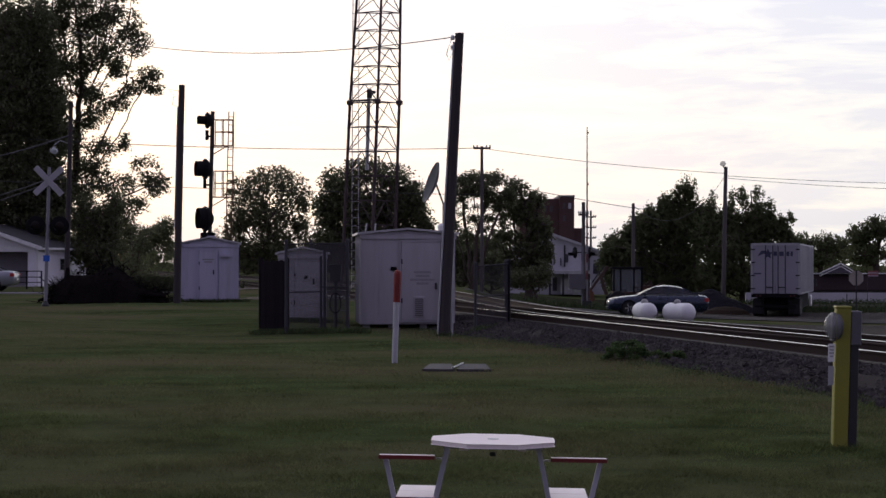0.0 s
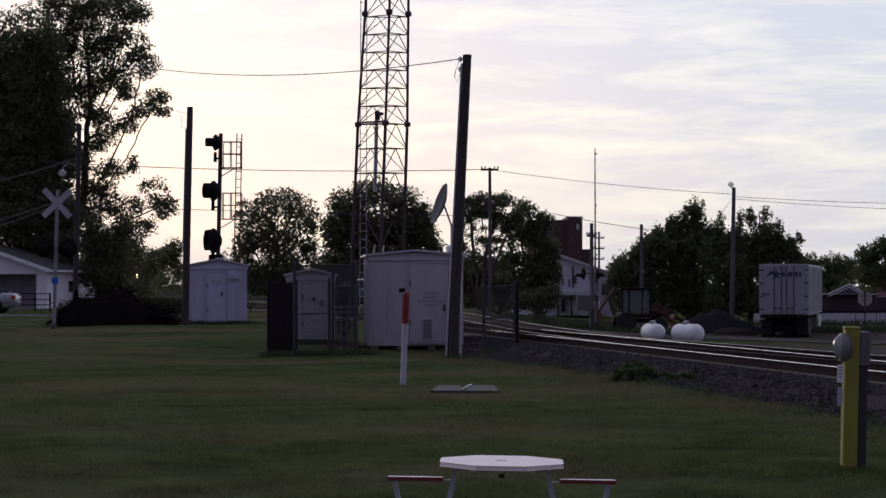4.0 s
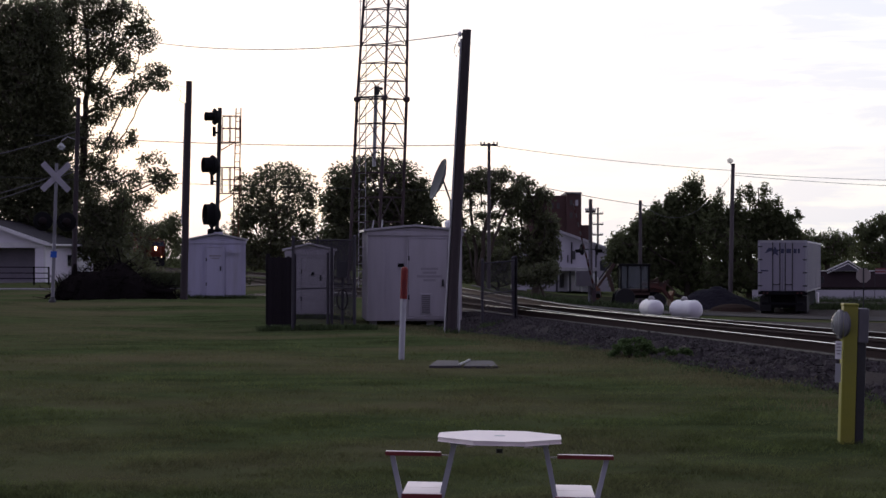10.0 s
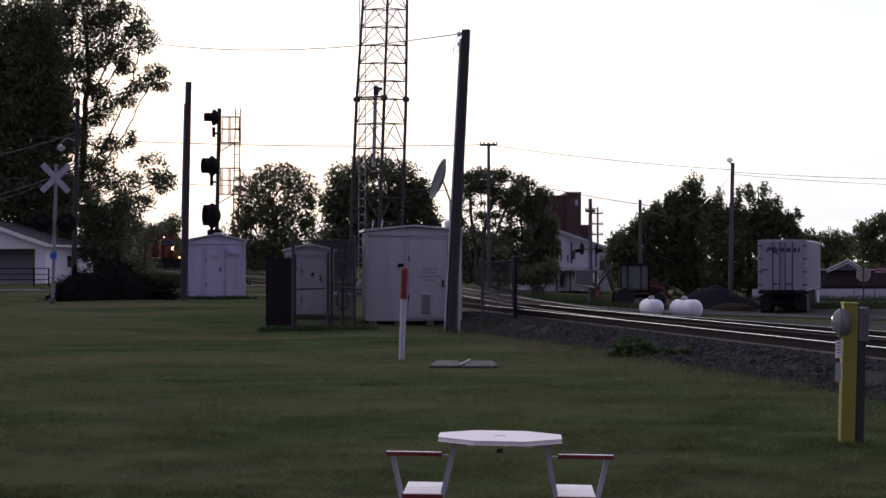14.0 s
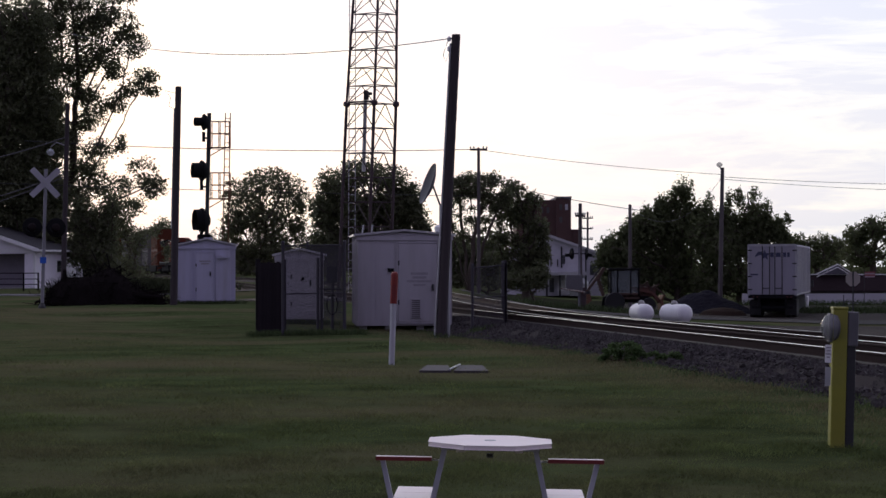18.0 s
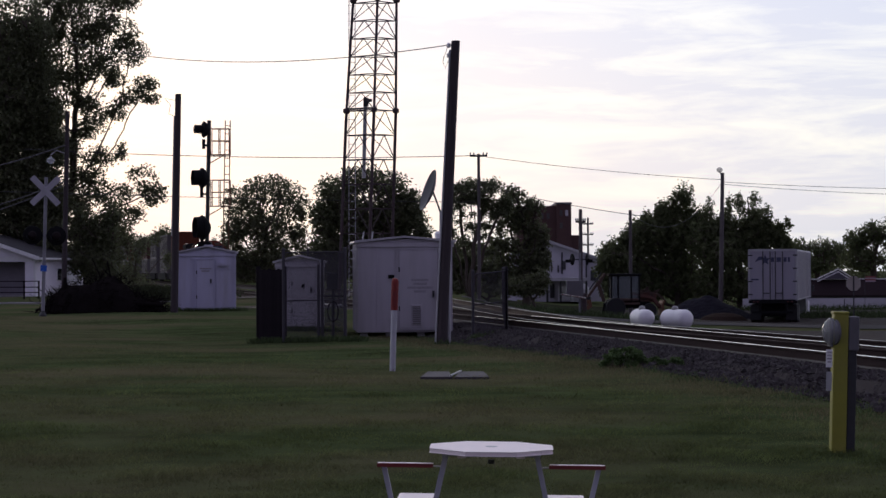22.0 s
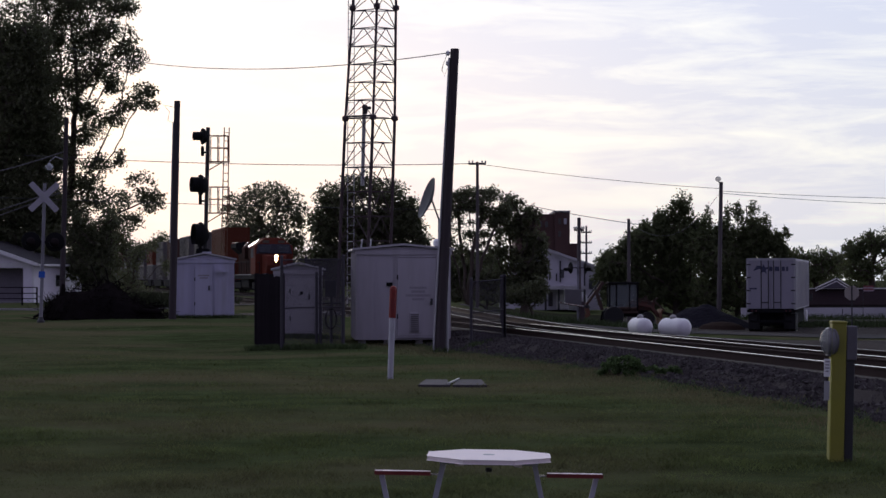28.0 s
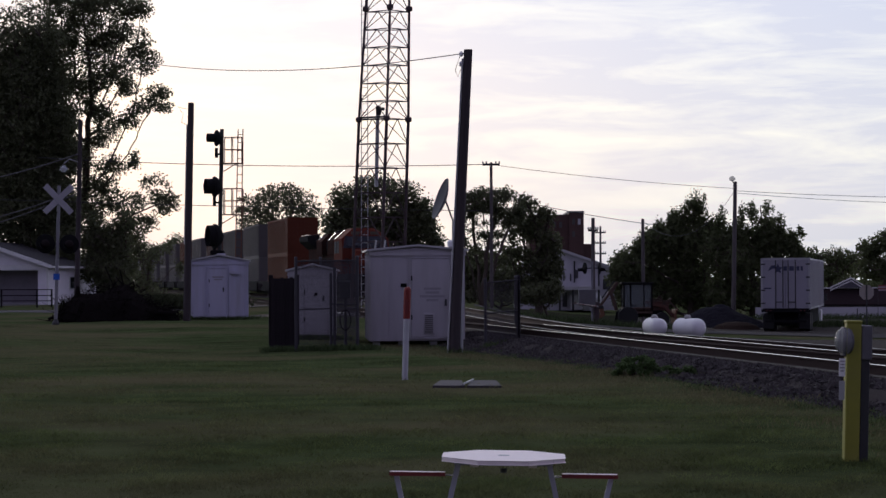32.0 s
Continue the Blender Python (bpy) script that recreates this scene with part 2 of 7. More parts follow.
YELLOW = mat("yellow_paint", (0.235, 0.23, 0.028), 0.6, grain=10, vary=0.15, stain=3, stain_colour=(0.22, 0.2, 0.05), stain_amount=0.6, bump=0.15)
BLUE = mat("blue_sign_sheet", (0.03, 0.12, 0.55), 0.4, grain=10, vary=0.1, bump=0)
BRICK = mat("dark_red_brick", (0.098, 0.055, 0.050), 0.9, grain=5, vary=0.3, stain=0.4, bump=0.5, bump_scale=8)
SIDING = mat("white_wall", (0.50, 0.485, 0.52), 0.7, grain=3, vary=0.08, stain=0.5, stain_amount=0.3, bump=0.1)
SHINGLE = mat("dark_roof_shingles", (0.042, 0.040, 0.043), 0.9, grain=6, vary=0.35, stain=0.6, bump=0.5, stretch=(1, 1, 4))
PILE = mat("dark_gravel_heap", (0.017, 0.016, 0.022), 0.95, grain=8, vary=0.4, stain=0.6, bump=0.9, bump_scale=18, spec=0.02)
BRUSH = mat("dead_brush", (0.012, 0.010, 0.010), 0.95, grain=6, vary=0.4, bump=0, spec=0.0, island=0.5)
RUBBER = mat("black_rubber", (0.02, 0.02, 0.02), 0.8, grain=20, vary=0.25, bump=0.2)
CHROME = mat("bright_metal", (0.65, 0.65, 0.66), 0.25, metal=1.0, grain=20, vary=0.05, bump=0)
GLASS = glass("tinted_glass")
CLEAR = glass("clear_glass", (0.75, 0.78, 0.80), 0.1, 0.35)
METER_GLASS = glass("cloudy_meter_glass", (0.24, 0.24, 0.25), 0.15, 0.5)
CAR_BLUE = mat("dark_blue_car_paint", (0.018, 0.030, 0.058), 0.25, metal=0.5, grain=8, vary=0.05, stain_amount=0.12, bump=0, coat=0.8)
CAR_SILVER = mat("silver_car_paint", (0.30, 0.31, 0.34), 0.35, metal=0.4, grain=8, vary=0.05, stain_amount=0.12, bump=0, coat=0.8)


# ---------- small mesh tools ----------
class Geo:
    """Vertices and faces of one mesh."""

    def __init__(self):
        self.v, self.f = [], []

    def put(self, verts, faces):
        n = len(self.v)
        self.v += [tuple(p) for p in verts]
        self.f += [tuple(i + n for i in q) for q in faces]
        return self

    def box(self, x0, x1, y0, y1, z0, z1, m=None):
        p = [Vector(q) for q in ((x0, y0, z0), (x1, y0, z0), (x1, y1, z0), (x0, y1, z0), (x0, y0, z1), (x1, y0, z1), (x1, y1, z1), (x0, y1, z1))]
        if m:
            p = [m @ q for q in p]
        return self.put(p, ((3, 2, 1, 0), (4, 5, 6, 7), (0, 1, 5, 4), (1, 2, 6, 5), (2, 3, 7, 6), (3, 0, 4, 7)))

    def beam(self, p, q, w, h=None):
        """A square bar from p to q."""
        p, q = Vector(p), Vector(q)
        d = q - p
        m = Matrix.Translation(p) @ d.to_track_quat("Z", "Y").to_matrix().to_4x4()
        h = h or w
        return self.box(-w / 2, w / 2, -h / 2, h / 2, 0, d.length, m)

    def tube(self, p, q, r0, r1=None, n=10, caps=True):
        p, q = Vector(p), Vector(q)
        r1 = r0 if r1 is None else r1
        d = (q - p).to_track_quat("Z", "Y").to_matrix()
        ring = [Vector((math.cos(2 * math.pi * i / n), math.sin(2 * math.pi * i / n), 0)) for i in range(n)]
        verts = [p + d @ (e * r0) for e in ring] + [q + d @ (e * r1) for e in ring]
        faces = [(i, (i + 1) % n, n + (i + 1) % n, n + i) for i in range(n)]
        if caps:
            faces += [tuple(range(n))[::-1], tuple(range(n, 2 * n))]
        return self.put(verts, faces)

    def line(self, points, r, n=6):
        """One unbroken tube through all the points."""
        pts = [Vector(p) for p in points]
        verts, last = [], len(pts) - 1
        for i, p in enumerate(pts):
            way = (pts[min(i + 1, last)] - pts[max(i - 1, 0)]).normalized()
            side = way.cross(Vector((0, 0, 1)) if abs(way.z) < 0.95 else Vector((1, 0, 0))).normalized()
            up = side.cross(way)
            verts += [p + (side * math.cos(2 * math.pi * k / n) + up * math.sin(2 * math.pi * k / n)) * r for k in range(n)]
        faces = [(i * n + k, i * n + (k + 1) % n, (i + 1) * n + (k + 1) % n, (i + 1) * n + k) for i in range(last) for k in range(n)]
        return self.put(verts, faces + [tuple(range(n))[::-1], tuple(range(last * n, (last + 1) * n))])

    def lathe(self, profile, n=16, m=None):
        """profile: (radius, height) from bottom to top, turned round z."""
        verts, faces = [], []
        for r, z in profile:
            verts += [Vector((r * math.cos(2 * math.pi * i / n), r * math.sin(2 * math.pi * i / n), z)) for i in range(n)]
        for k in range(len(profile) - 1):
            faces += [(k * n + i, k * n + (i + 1) % n, (k + 1) * n + (i + 1) % n, (k + 1) * n + i) for i in range(n)]
        faces += [tuple(range(n))[::-1], tuple(range((len(profile) - 1) * n, len(profile) * n))]
        return self.put([m @ v for v in verts] if m else verts, faces)

    def prism(self, outline, y0, y1, m=None):
        """An outline in x and z, pushed from y0 to y1."""
        n = len(outline)
        verts = [Vector((x, y0, z)) for x, z in outline] + [Vector((x, y1, z)) for x, z in outline]
        faces = [tuple(range(n)), tuple(range(n, 2 * n))[::-1]] + [((i + 1) % n, i, n + i, n + (i + 1) % n) for i in range(n)]
        return self.put([m @ v for v in verts] if m else verts, faces)

    def mesh(self, name, material, smooth=False):
        me = bpy.data.meshes.new(name)
        me.from_pydata(self.v, [], self.f)
        me.materials.append(material)
        if smooth:
            me.shade_smooth()
        me.update()
        return me


def part(name, geo, material, parent=None, label="", bevel=0.0, smooth=False):
    """Links a mesh as one object, under a thing or a part."""
    ob = new(name, geo if isinstance(geo, bpy.types.Mesh) else geo.mesh(name, material, smooth))
    if parent:
        ob.parent = parent
    if label:
        ob["label"] = label
    if bevel:
        b = ob.modifiers.new("edges", "BEVEL")
        b.width, b.segments, b.limit_method = bevel, 2, "ANGLE"
    return ob


def thing(name, m, label, category, group="", kind=""):
    ob = new(name)
    ob.empty_display_size = 0.2
    ob.matrix_basis = m
    return tagged(ob, label, category, group, kind)


def turned(p, q):
    """Pose at p whose z axis points at q."""
    p, q = Vector(p), Vector(q)
    return Matrix.Translation(p) @ (q - p).to_track_quat("Z", "Y").to_matrix().to_4x4()

# ---------- the lie of the land ----------
RAIL_Z = 0.81


def main_x(y):
    """Centre line of the main track."""
    return 11.95 - 0.19 * y


BX = np.array([4.35, 2.95, 2.2, 1.2, -0.2, -2.2, -4.5, -11.9, -31.25, -63.5, -96.0, -160.0])
BY = np.array([40.0, 50.0, 58.0, 70.0, 90.0, 112.0, 128.0, 160.0, 250.0, 400.0, 550.0, 850.0])


def second_x(y):
    """Centre line of the track that joins it."""
    return np.interp(y, BY, BX)


def smooth(t):
    t = np.clip(t, 0, 1)
    return t * t * (3 - 2 * t)


def lawn_z(x, y):
    z = np.interp(y, [-30, 0, 11, 14, 18, 24, 31, 44, 50, 60, 66, 72, 100, 140, 300], [0.1, 0.13, 0.17, 0.22, 0.36, 0.45, 0.47, 0.37, 0.42, 0.60, 0.68, 0.66, 0.55, 0.6, 0.7])
    return z + 0.03 * np.sin(x * 0.9 + y * 0.35) * smooth((y - 20) / 20)


def far_z(x, y):
    return np.interp(x, [-12, -5, 0, 4, 9.5, 16, 400], [0.58, 0.62, 0.42, -0.03, -0.60, -0.84, -0.87])


def road_y(x):
    return 97.5 + 0.02 * (x + 5)


def road_z(x):
    return np.interp(x, [-60, -20, -12, -8, 1.2, 3.4, 5.5, 10, 20, 60], [0.5, 0.57, 0.62, 0.83, 0.83, 0.28, -0.12, -0.50, -0.83, -0.85])


def ground_z(x, y):
    x, y = np.asarray(x, float), np.asarray(y, float)
    off = (x - main_x(y)) * 0.982
    far = smooth((off - 2.0) / 2.5) * smooth((y + 10) / 15)
    z = lawn_z(x, y) * (1 - far) + far_z(x, y) * far
    on_road = 1 - smooth((np.abs(y - road_y(x)) - 3.6) / 3.0)
    z = z * (1 - on_road) + (road_z(x) - 0.03) * on_road
    # the banks under the tracks
    for o, top in ((off, 0.57), ((x - second_x(y)) * 0.978, 0.57)):
        bank = np.clip(1 - (np.abs(o) - 1.8) / 1.1, 0, 1) * smooth((y - 10) / 5) * (np.abs(o) < 6)
        if top and o is not off:
            bank = bank * smooth((y - 38) / 6)
        z = np.maximum(z, z * (1 - bank) + (top - 0.05) * bank)
    return z


def gz(x, y):
    return float(ground_z(x, y))


def sheet(name, xs, ys, height, material, lift=0.0):
    X, Y = np.meshgrid(xs, ys)
    Z = height(X, Y) + lift
    verts = np.stack([X, Y, Z], -1).reshape(-1, 3)
    nx, ny = len(xs), len(ys)
    i = np.arange(nx * ny).reshape(ny, nx)
    faces = np.stack([i[:-1, :-1], i[:-1, 1:], i[1:, 1:], i[1:, :-1]], -1).reshape(-1, 4)
    me = bpy.data.meshes.new(name)
    me.from_pydata(verts.tolist(), [], faces.tolist())
    me.materials.append(material)
    me.shade_smooth()
    return new(name, me)


xs = np.concatenate([[-3000, -1200, -500, -250, -150], np.arange(-100, -30, 5), np.arange(-30, 30, 0.6), np.arange(30, 101, 5), [150, 250, 500, 1200, 3000]])
ys = np.concatenate([[-3000, -800, -200, -60], np.arange(-30, 10, 4), np.arange(10, 80, 0.6), np.arange(80, 140, 1.0), np.arange(140, 420, 8), [450, 550, 700, 1000, 1600, 3200]])
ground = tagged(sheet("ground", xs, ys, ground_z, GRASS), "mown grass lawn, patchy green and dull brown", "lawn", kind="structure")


# gravel yard beyond the track, and the road that crosses it
def strip(name, rows, material, label, category, kind="structure"):
    """rows of points from side to side, one row after another."""
    g = Geo()
    n = len(rows[0])
    g.v = [tuple(p) for r in rows for p in r]
    g.f = [(a * n + b, a * n + b + 1, (a + 1) * n + b + 1, (a + 1) * n + b) for a in range(len(rows) - 1) for b in range(n - 1)]
    return tagged(part(name, g, material, smooth=True), label, category, kind=kind)


strip("road", [[(x, road_y(x) + w, float(road_z(x)) + 0.008) for w in (-3.3, -1.6, 0, 1.6, 3.3)] for x in np.arange(-60, 60.1, 1.5)], ASPHALT, "worn grey asphalt road over the tracks", "road")
yard = [[(x, y, gz(x, y) + 0.010) for y in np.arange(62, 94, 2.5)] for x in np.arange(8, 70, 1.5)]
strip("gravel_yard", yard, GRAVEL, "grey gravel yard beside the tracks", "gravel")
yard = [[(x, y, gz(x, y) + 0.012) for y in np.arange(102, 140, 2.5)] for x in np.arange(12, 70, 1.5)]
strip("gravel_yard", yard, GRAVEL, "grey gravel lot where a trailer is parked", "gravel")


yard = [[(x + 0.04 * (y - 74), y, gz(x + 0.04 * (y - 74), y) + 0.014) for y in np.arange(73, 94, 2.0)] for x in np.arange(-7.6, -3.4, 0.6)]
strip("gravel_path", yard, GRAVEL, "grey gravel path between the silver hut and the road", "gravel")


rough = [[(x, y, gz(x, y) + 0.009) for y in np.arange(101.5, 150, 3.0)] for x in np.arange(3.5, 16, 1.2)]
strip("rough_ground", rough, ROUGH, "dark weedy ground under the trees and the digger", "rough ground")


# ---------- tracks ----------
def along(fx, y0, y1, step):
    """Points and left normals along a track."""
    out, y = [], y0
    while y <= y1:
        x, dx = float(fx(y)), float(fx(y + 0.5) - fx(y - 0.5))
        d = Vector((dx, 1, 0)).normalized()
        out.append((Vector((x, y, 0)), Vector((d.y, -d.x, 0)), d))
        y += step * d.y
    return out


def ballast_bed(fx, y0, y1):
    rows = []
    for p, n, d in along(fx, y0, y1, 0.7):
        row = []
        for o, z in ((-3.0, None), (-2.5, 0.36), (-1.9, 0.615), (-1.3, 0.632), (0, 0.615), (1.3, 0.632), (1.9, 0.615), (2.6, 0.30), (3.2, None)):
            q = p + n * (o + random.uniform(-0.10, 0.10))
            g = gz(q.x, q.y)
            zz = g - 0.12 if z is None else max(z + random.uniform(-0.035, 0.035), g - 0.1)
            row.append((q.x, q.y, zz))
        rows.append(row)
    return rows


def rails(fx, y0, y1, offsets, parent, bright_to=150, worn=True, shine=None):
    section = ((-0.07, 0.0), (0.07, 0.0), (0.06, 0.02), (0.012, 0.035), (0.012, 0.13), (0.036, 0.14), (0.036, 0.165), (-0.036, 0.165), (-0.036, 0.14), (-0.012, 0.13), (-0.012, 0.035), (-0.06, 0.02))
    for o in offsets:
        pts = along(fx, y0, y1, 2.0)
        g, top = Geo(), Geo()
        k = len(section)
        for p, n, d in pts:
            g.v += [tuple(p + n * (o + a) + Vector((0, 0, RAIL_Z - 0.172 + b))) for a, b in section]
            # far rails get no bright head, which keeps their gleam down
            top.v += [] if p.y > bright_to else [tuple(p + n * (o + a) + Vector((0, 0, RAIL_Z + b))) for a, b in ((-0.024, -0.005), (-0.012, -0.001), (0.0, 0.0), (0.012, -0.001), (0.024, -0.005))]
        for a in range(len(pts) - 1):
            g.f += [(a * k + i, a * k + (i + 1) % k, (a + 1) * k + (i + 1) % k, (a + 1) * k + i) for i in range(k)]
            top.f += [] if a * 5 + 9 >= len(top.v) else [(a * 5 + i, a * 5 + i + 1, (a + 1) * 5 + i + 1, (a + 1) * 5 + i) for i in range(4)]
        r = part("rail", g, RAIL, parent)
        if worn:
            part("rail_head", top, shine or RAILTOP, r, "worn bright top of the rail")
        # paler strip on the near foot: light that misses the web under the head
        foot = Geo()
        for p, n, d in pts:
            foot.v += [] if p.y > 60 else [tuple(p + n * (o + a) + Vector((0, 0, RAIL_Z - 0.172 + b))) for a, b in ((-0.074, 0.004), (-0.070, 0.022), (-0.058, 0.028))]
        foot.f = [(a * 3 + i, a * 3 + i + 1, a * 3 + i + 4, a * 3 + i + 3) for a in range(len(foot.v) // 3 - 1) for i in range(2)]
        if foot.f and worn:
            part("rail_foot", foot, RAIL_FOOT, r, "foot of the rail in a paler colour where light catches it")


def ties(fx, y0, y1, parent, shared):
    for p, n, d in along(fx, y0, y1, 0.52):
        ob = new("tie", shared)
        ob.parent = parent
        ob.matrix_basis = pose(p.x, p.y, RAIL_Z - 0.172, 0, 0, math.degrees(math.atan2(n.y, n.x)) + random.uniform(-1, 1))


ballast = strip("ballast_bed", ballast_bed(main_x, 12, 150), BALLAST, "dark grey crushed stone bed under the track", "ballast")
strip("ballast_bed", ballast_bed(second_x, 52, 420), BALLAST, "crushed stone bed under the joining track", "ballast")
main_track = thing("railway_track", pose(0, 0, 0), "main railway track with bright worn rails on wooden ties", "track", "tracks", "structure")
rails(main_x, 10, 420, (-0.7535, 0.7535), main_track, bright_to=54)
second_track = thing("railway_track", pose(0, 0, 0), "second railway track joining the main one", "track", "tracks", "structure")
rails(second_x, 41, 850, (-0.7535, 0.7535), second_track, shine=RAIL_DULL)


def siding_x(y):
    return main_x(y) + np.interp(y, [12, 30, 36, 41, 46], [1.9, 1.2, 0.86, 0.55, 0.12])


rails(siding_x, 12, 46, (-0.7535,), second_track, worn=False)
rails(siding_x, 12, 46, (0.7535,), second_track, shine=RAIL_DULL)
TIE_MESH = Geo().box(-1.3, 1.3, -0.115, 0.115, -0.18, 0.0).mesh("tie", TIE)
ties(main_x, 13, 95, main_track, TIE_MESH)
ties(second_x, 80, 130, second_track, TIE_MESH)

# ---------- railway compound: huts, fence, poles ----------
def relay_hut(name, m, w, depth, h, rise, paint, label, group, door, legs=True):
    """A sheet-metal hut with a low gable that faces -y; origin at the middle of its front foot. door: x0, x1, foot, head."""
    hut = thing(name, m, label, "hut", group)
    foot = 0.14 if legs else 0.02
    part("wall", Geo().prism(((-w / 2, foot), (w / 2, foot), (w / 2, h), (0, h + rise - 0.03), (-w / 2, h)), 0, depth), paint, hut, bevel=0.01)
    for s in (-1, 1):
        g = Geo()
        e = 0.09
        g.put([(0, -e, h + rise), (s * (w / 2 + e), -e, h - 0.02), (s * (w / 2 + e), depth + e, h - 0.02), (0, depth + e, h + rise),
               (0, -e, h + rise + 0.05), (s * (w / 2 + e), -e, h + 0.03), (s * (w / 2 + e), depth + e, h + 0.03), (0, depth + e, h + rise + 0.05)],
              ((0, 1, 2, 3), (4, 5, 6, 7), (0, 1, 5, 4), (1, 2, 6, 5), (2, 3, 7, 6), (3, 0, 4, 7)))
        part("roof", g, ROOF_METAL, hut)
    # standing seams
    k = max(3, int(w / 0.42))
    for i in range(k + 1):
        x = -w / 2 + 0.02 + i * (w - 0.04) / k
        if not (door[0] - 0.02 < x < door[1] + 0.02):
            part("seam", Geo().box(x - 0.018, x + 0.018, -0.022, 0.01, foot, h - 0.01), paint, hut)
    for i in range(5):
        y = 0.1 + i * (depth - 0.2) / 4
        part("seam", Geo().box(-w / 2 - 0.02, -w / 2 + 0.01, y - 0.018, y + 0.018, foot, h - 0.03), paint, hut)
    part("fascia", Geo().box(-w / 2 - 0.03, w / 2 + 0.03, -0.04, 0.0, h - 0.13, h - 0.02), paint, hut, bevel=0.006)
    d = part("door", Geo().box(door[0], door[1], -0.045, 0.01, door[2], door[3]), paint, hut, bevel=0.012)
    t = 0.045
    part("door_frame", Geo().box(door[0] - t, door[0] - 0.006, -0.055, 0.01, door[2] - t, door[3] + t).box(door[1] + 0.006, door[1] + t, -0.055, 0.01, door[2] - t, door[3] + t)
         .box(door[0], door[1], -0.055, 0.01, door[3] + 0.006, door[3] + t).box(door[0], door[1], -0.055, 0.01, door[2] - t, door[2] - 0.006), paint, hut)
    part("handle", Geo().box(door[1] - 0.14, door[1] - 0.09, -0.10, -0.04, 1.0, 1.16), DARK_METAL, d, bevel=0.008)
    for z in (0.25, 0.75):
        part("hinge", Geo().tube((door[0] + 0.01, -0.055, door[2] + (door[3] - door[2]) * z - 0.06), (door[0] + 0.01, -0.055, door[2] + (door[3] - door[2]) * z + 0.06), 0.018), DARK_METAL, d)
    if legs:
        for x in (-w / 2 + 0.15, -w / 6, w / 6, w / 2 - 0.15):
            for y in (0.15, depth - 0.15):
                part("footing", Geo().box(x - 0.09, x + 0.09, y - 0.09, y + 0.09, -0.25, foot), CONCRETE, hut, bevel=0.01)
    return hut


def bars(parent, x, z, widths, size, y, material, gap=1.7):
    """Unreadable lines of lettering as plain bars."""
    for i, w in enumerate(widths):
        part("lettering", Geo().box(x - w / 2, x + w / 2, y - 0.003, y, z - i * size * gap - size / 2, z - i * size * gap + size / 2), material, parent)


INK = mat("faded_dark_lettering", (0.33, 0.31, 0.33), 0.7, grain=30, vary=0.3, bump=0)
# darker than the hut paint: the shadow between the slats is in the colour
VENT = mat("shadowed_vent_slats", (0.19, 0.175, 0.185), 0.7, grain=20, vary=0.2, bump=0)
HX, HY = -0.72, 49.0
hut = relay_hut("signal_hut", pose(HX, HY, gz(HX, HY) - 0.02, 0, 0, 4.5), 2.32, 3.0, 2.36, 0.10, SHED_PAINT,
                "large pale grey metal railway equipment hut on footings", "railway huts", (-0.16, 0.80, 0.24, 2.16))
bars(hut, 0.36, 1.42, (0.42, 0.34, 0.62, 0.30), 0.055, -0.046, INK)
part("louvre_frame", Geo().box(0.14, 0.40, -0.075, -0.04, 0.32, 0.82), SHED_PAINT, hut, bevel=0.008)
for i in range(9):
    part("louvre_slat", Geo().box(0.17, 0.37, -0.095, -0.06, 0.35 + i * 0.05, 0.375 + i * 0.05), VENT, hut)
part("sign_plate", Geo().box(-0.42, -0.27, -0.03, -0.015, 1.46, 1.55), BLACK, hut, "small black plate")
part("roof_bracket", Geo().tube((-1.05, 0.2, 2.3), (-1.0, 0.2, 2.62), 0.02).tube((-0.82, 0.2, 2.3), (-0.78, 0.2, 2.62), 0.02), GALV, hut)
part("roof_lamp", Geo().lathe(((0.05, 0), (0.11, 0.04), (0.12, 0.14), (0.07, 0.2)), 12, pose(0.86, 0.15, 2.42)), WHITE, hut)

SX, SY = -3.50, 52.0
hut2 = relay_hut("signal_hut", pose(SX, SY, gz(SX, SY) - 0.02, 0, 0, 3.0), 1.24, 1.3, 1.80, 0.15, SHED_PAINT, "small pale grey metal cabinet hut inside the fence", "railway huts", (-0.22, 0.40, 0.18, 1.60))
part("door_seam", Geo().box(-0.22, 0.40, -0.052, -0.044, 0.80, 0.825), DARK_METAL, hut2)
part("door_lock", Geo().put([(0.02, -0.07, 1.12), (0.13, -0.07, 1.16), (0.12, -0.07, 1.23), (0.06, -0.07, 1.24), (0.02, -0.045, 1.12), (0.13, -0.045, 1.16), (0.12, -0.045, 1.23), (0.06, -0.045, 1.24)],
     ((0, 1, 2, 3), (7, 6, 5, 4), (0, 1, 5, 4), (1, 2, 6, 5), (2, 3, 7, 6), (3, 0, 4, 7))), BLACK, hut2)

LX, LY = -7.98, 70.0
hut3 = relay_hut("signal_hut", pose(LX, LY, gz(LX, LY) - 0.02, 0, 0, 6.0), 2.04, 2.04, 2.08, 0.20, SHED_PAINT2, "silver-white metal signal hut with a peaked roof on the grass", "railway huts", (-0.36, 0.26, 0.10, 1.82), legs=False)
bars(hut3, -0.04, 1.52, (0.40, 0.28), 0.05, -0.046, INK)
part("vent_hood", Geo().prism(((0.40, 1.62), (0.72, 1.62), (0.72, 1.68), (0.40, 1.75)), -0.16, -0.02), SHED_PAINT2, hut3)
part("door_panel", Geo().box(0.32, 0.86, -0.03, 0.0, 0.12, 1.92), SHED_PAINT2, hut3, bevel=0.01)
part("roof_stack", Geo().box(-0.09, 0.22, 0.6, 0.9, 2.1, 2.36), SHED_PAINT2, hut3, bevel=0.01)


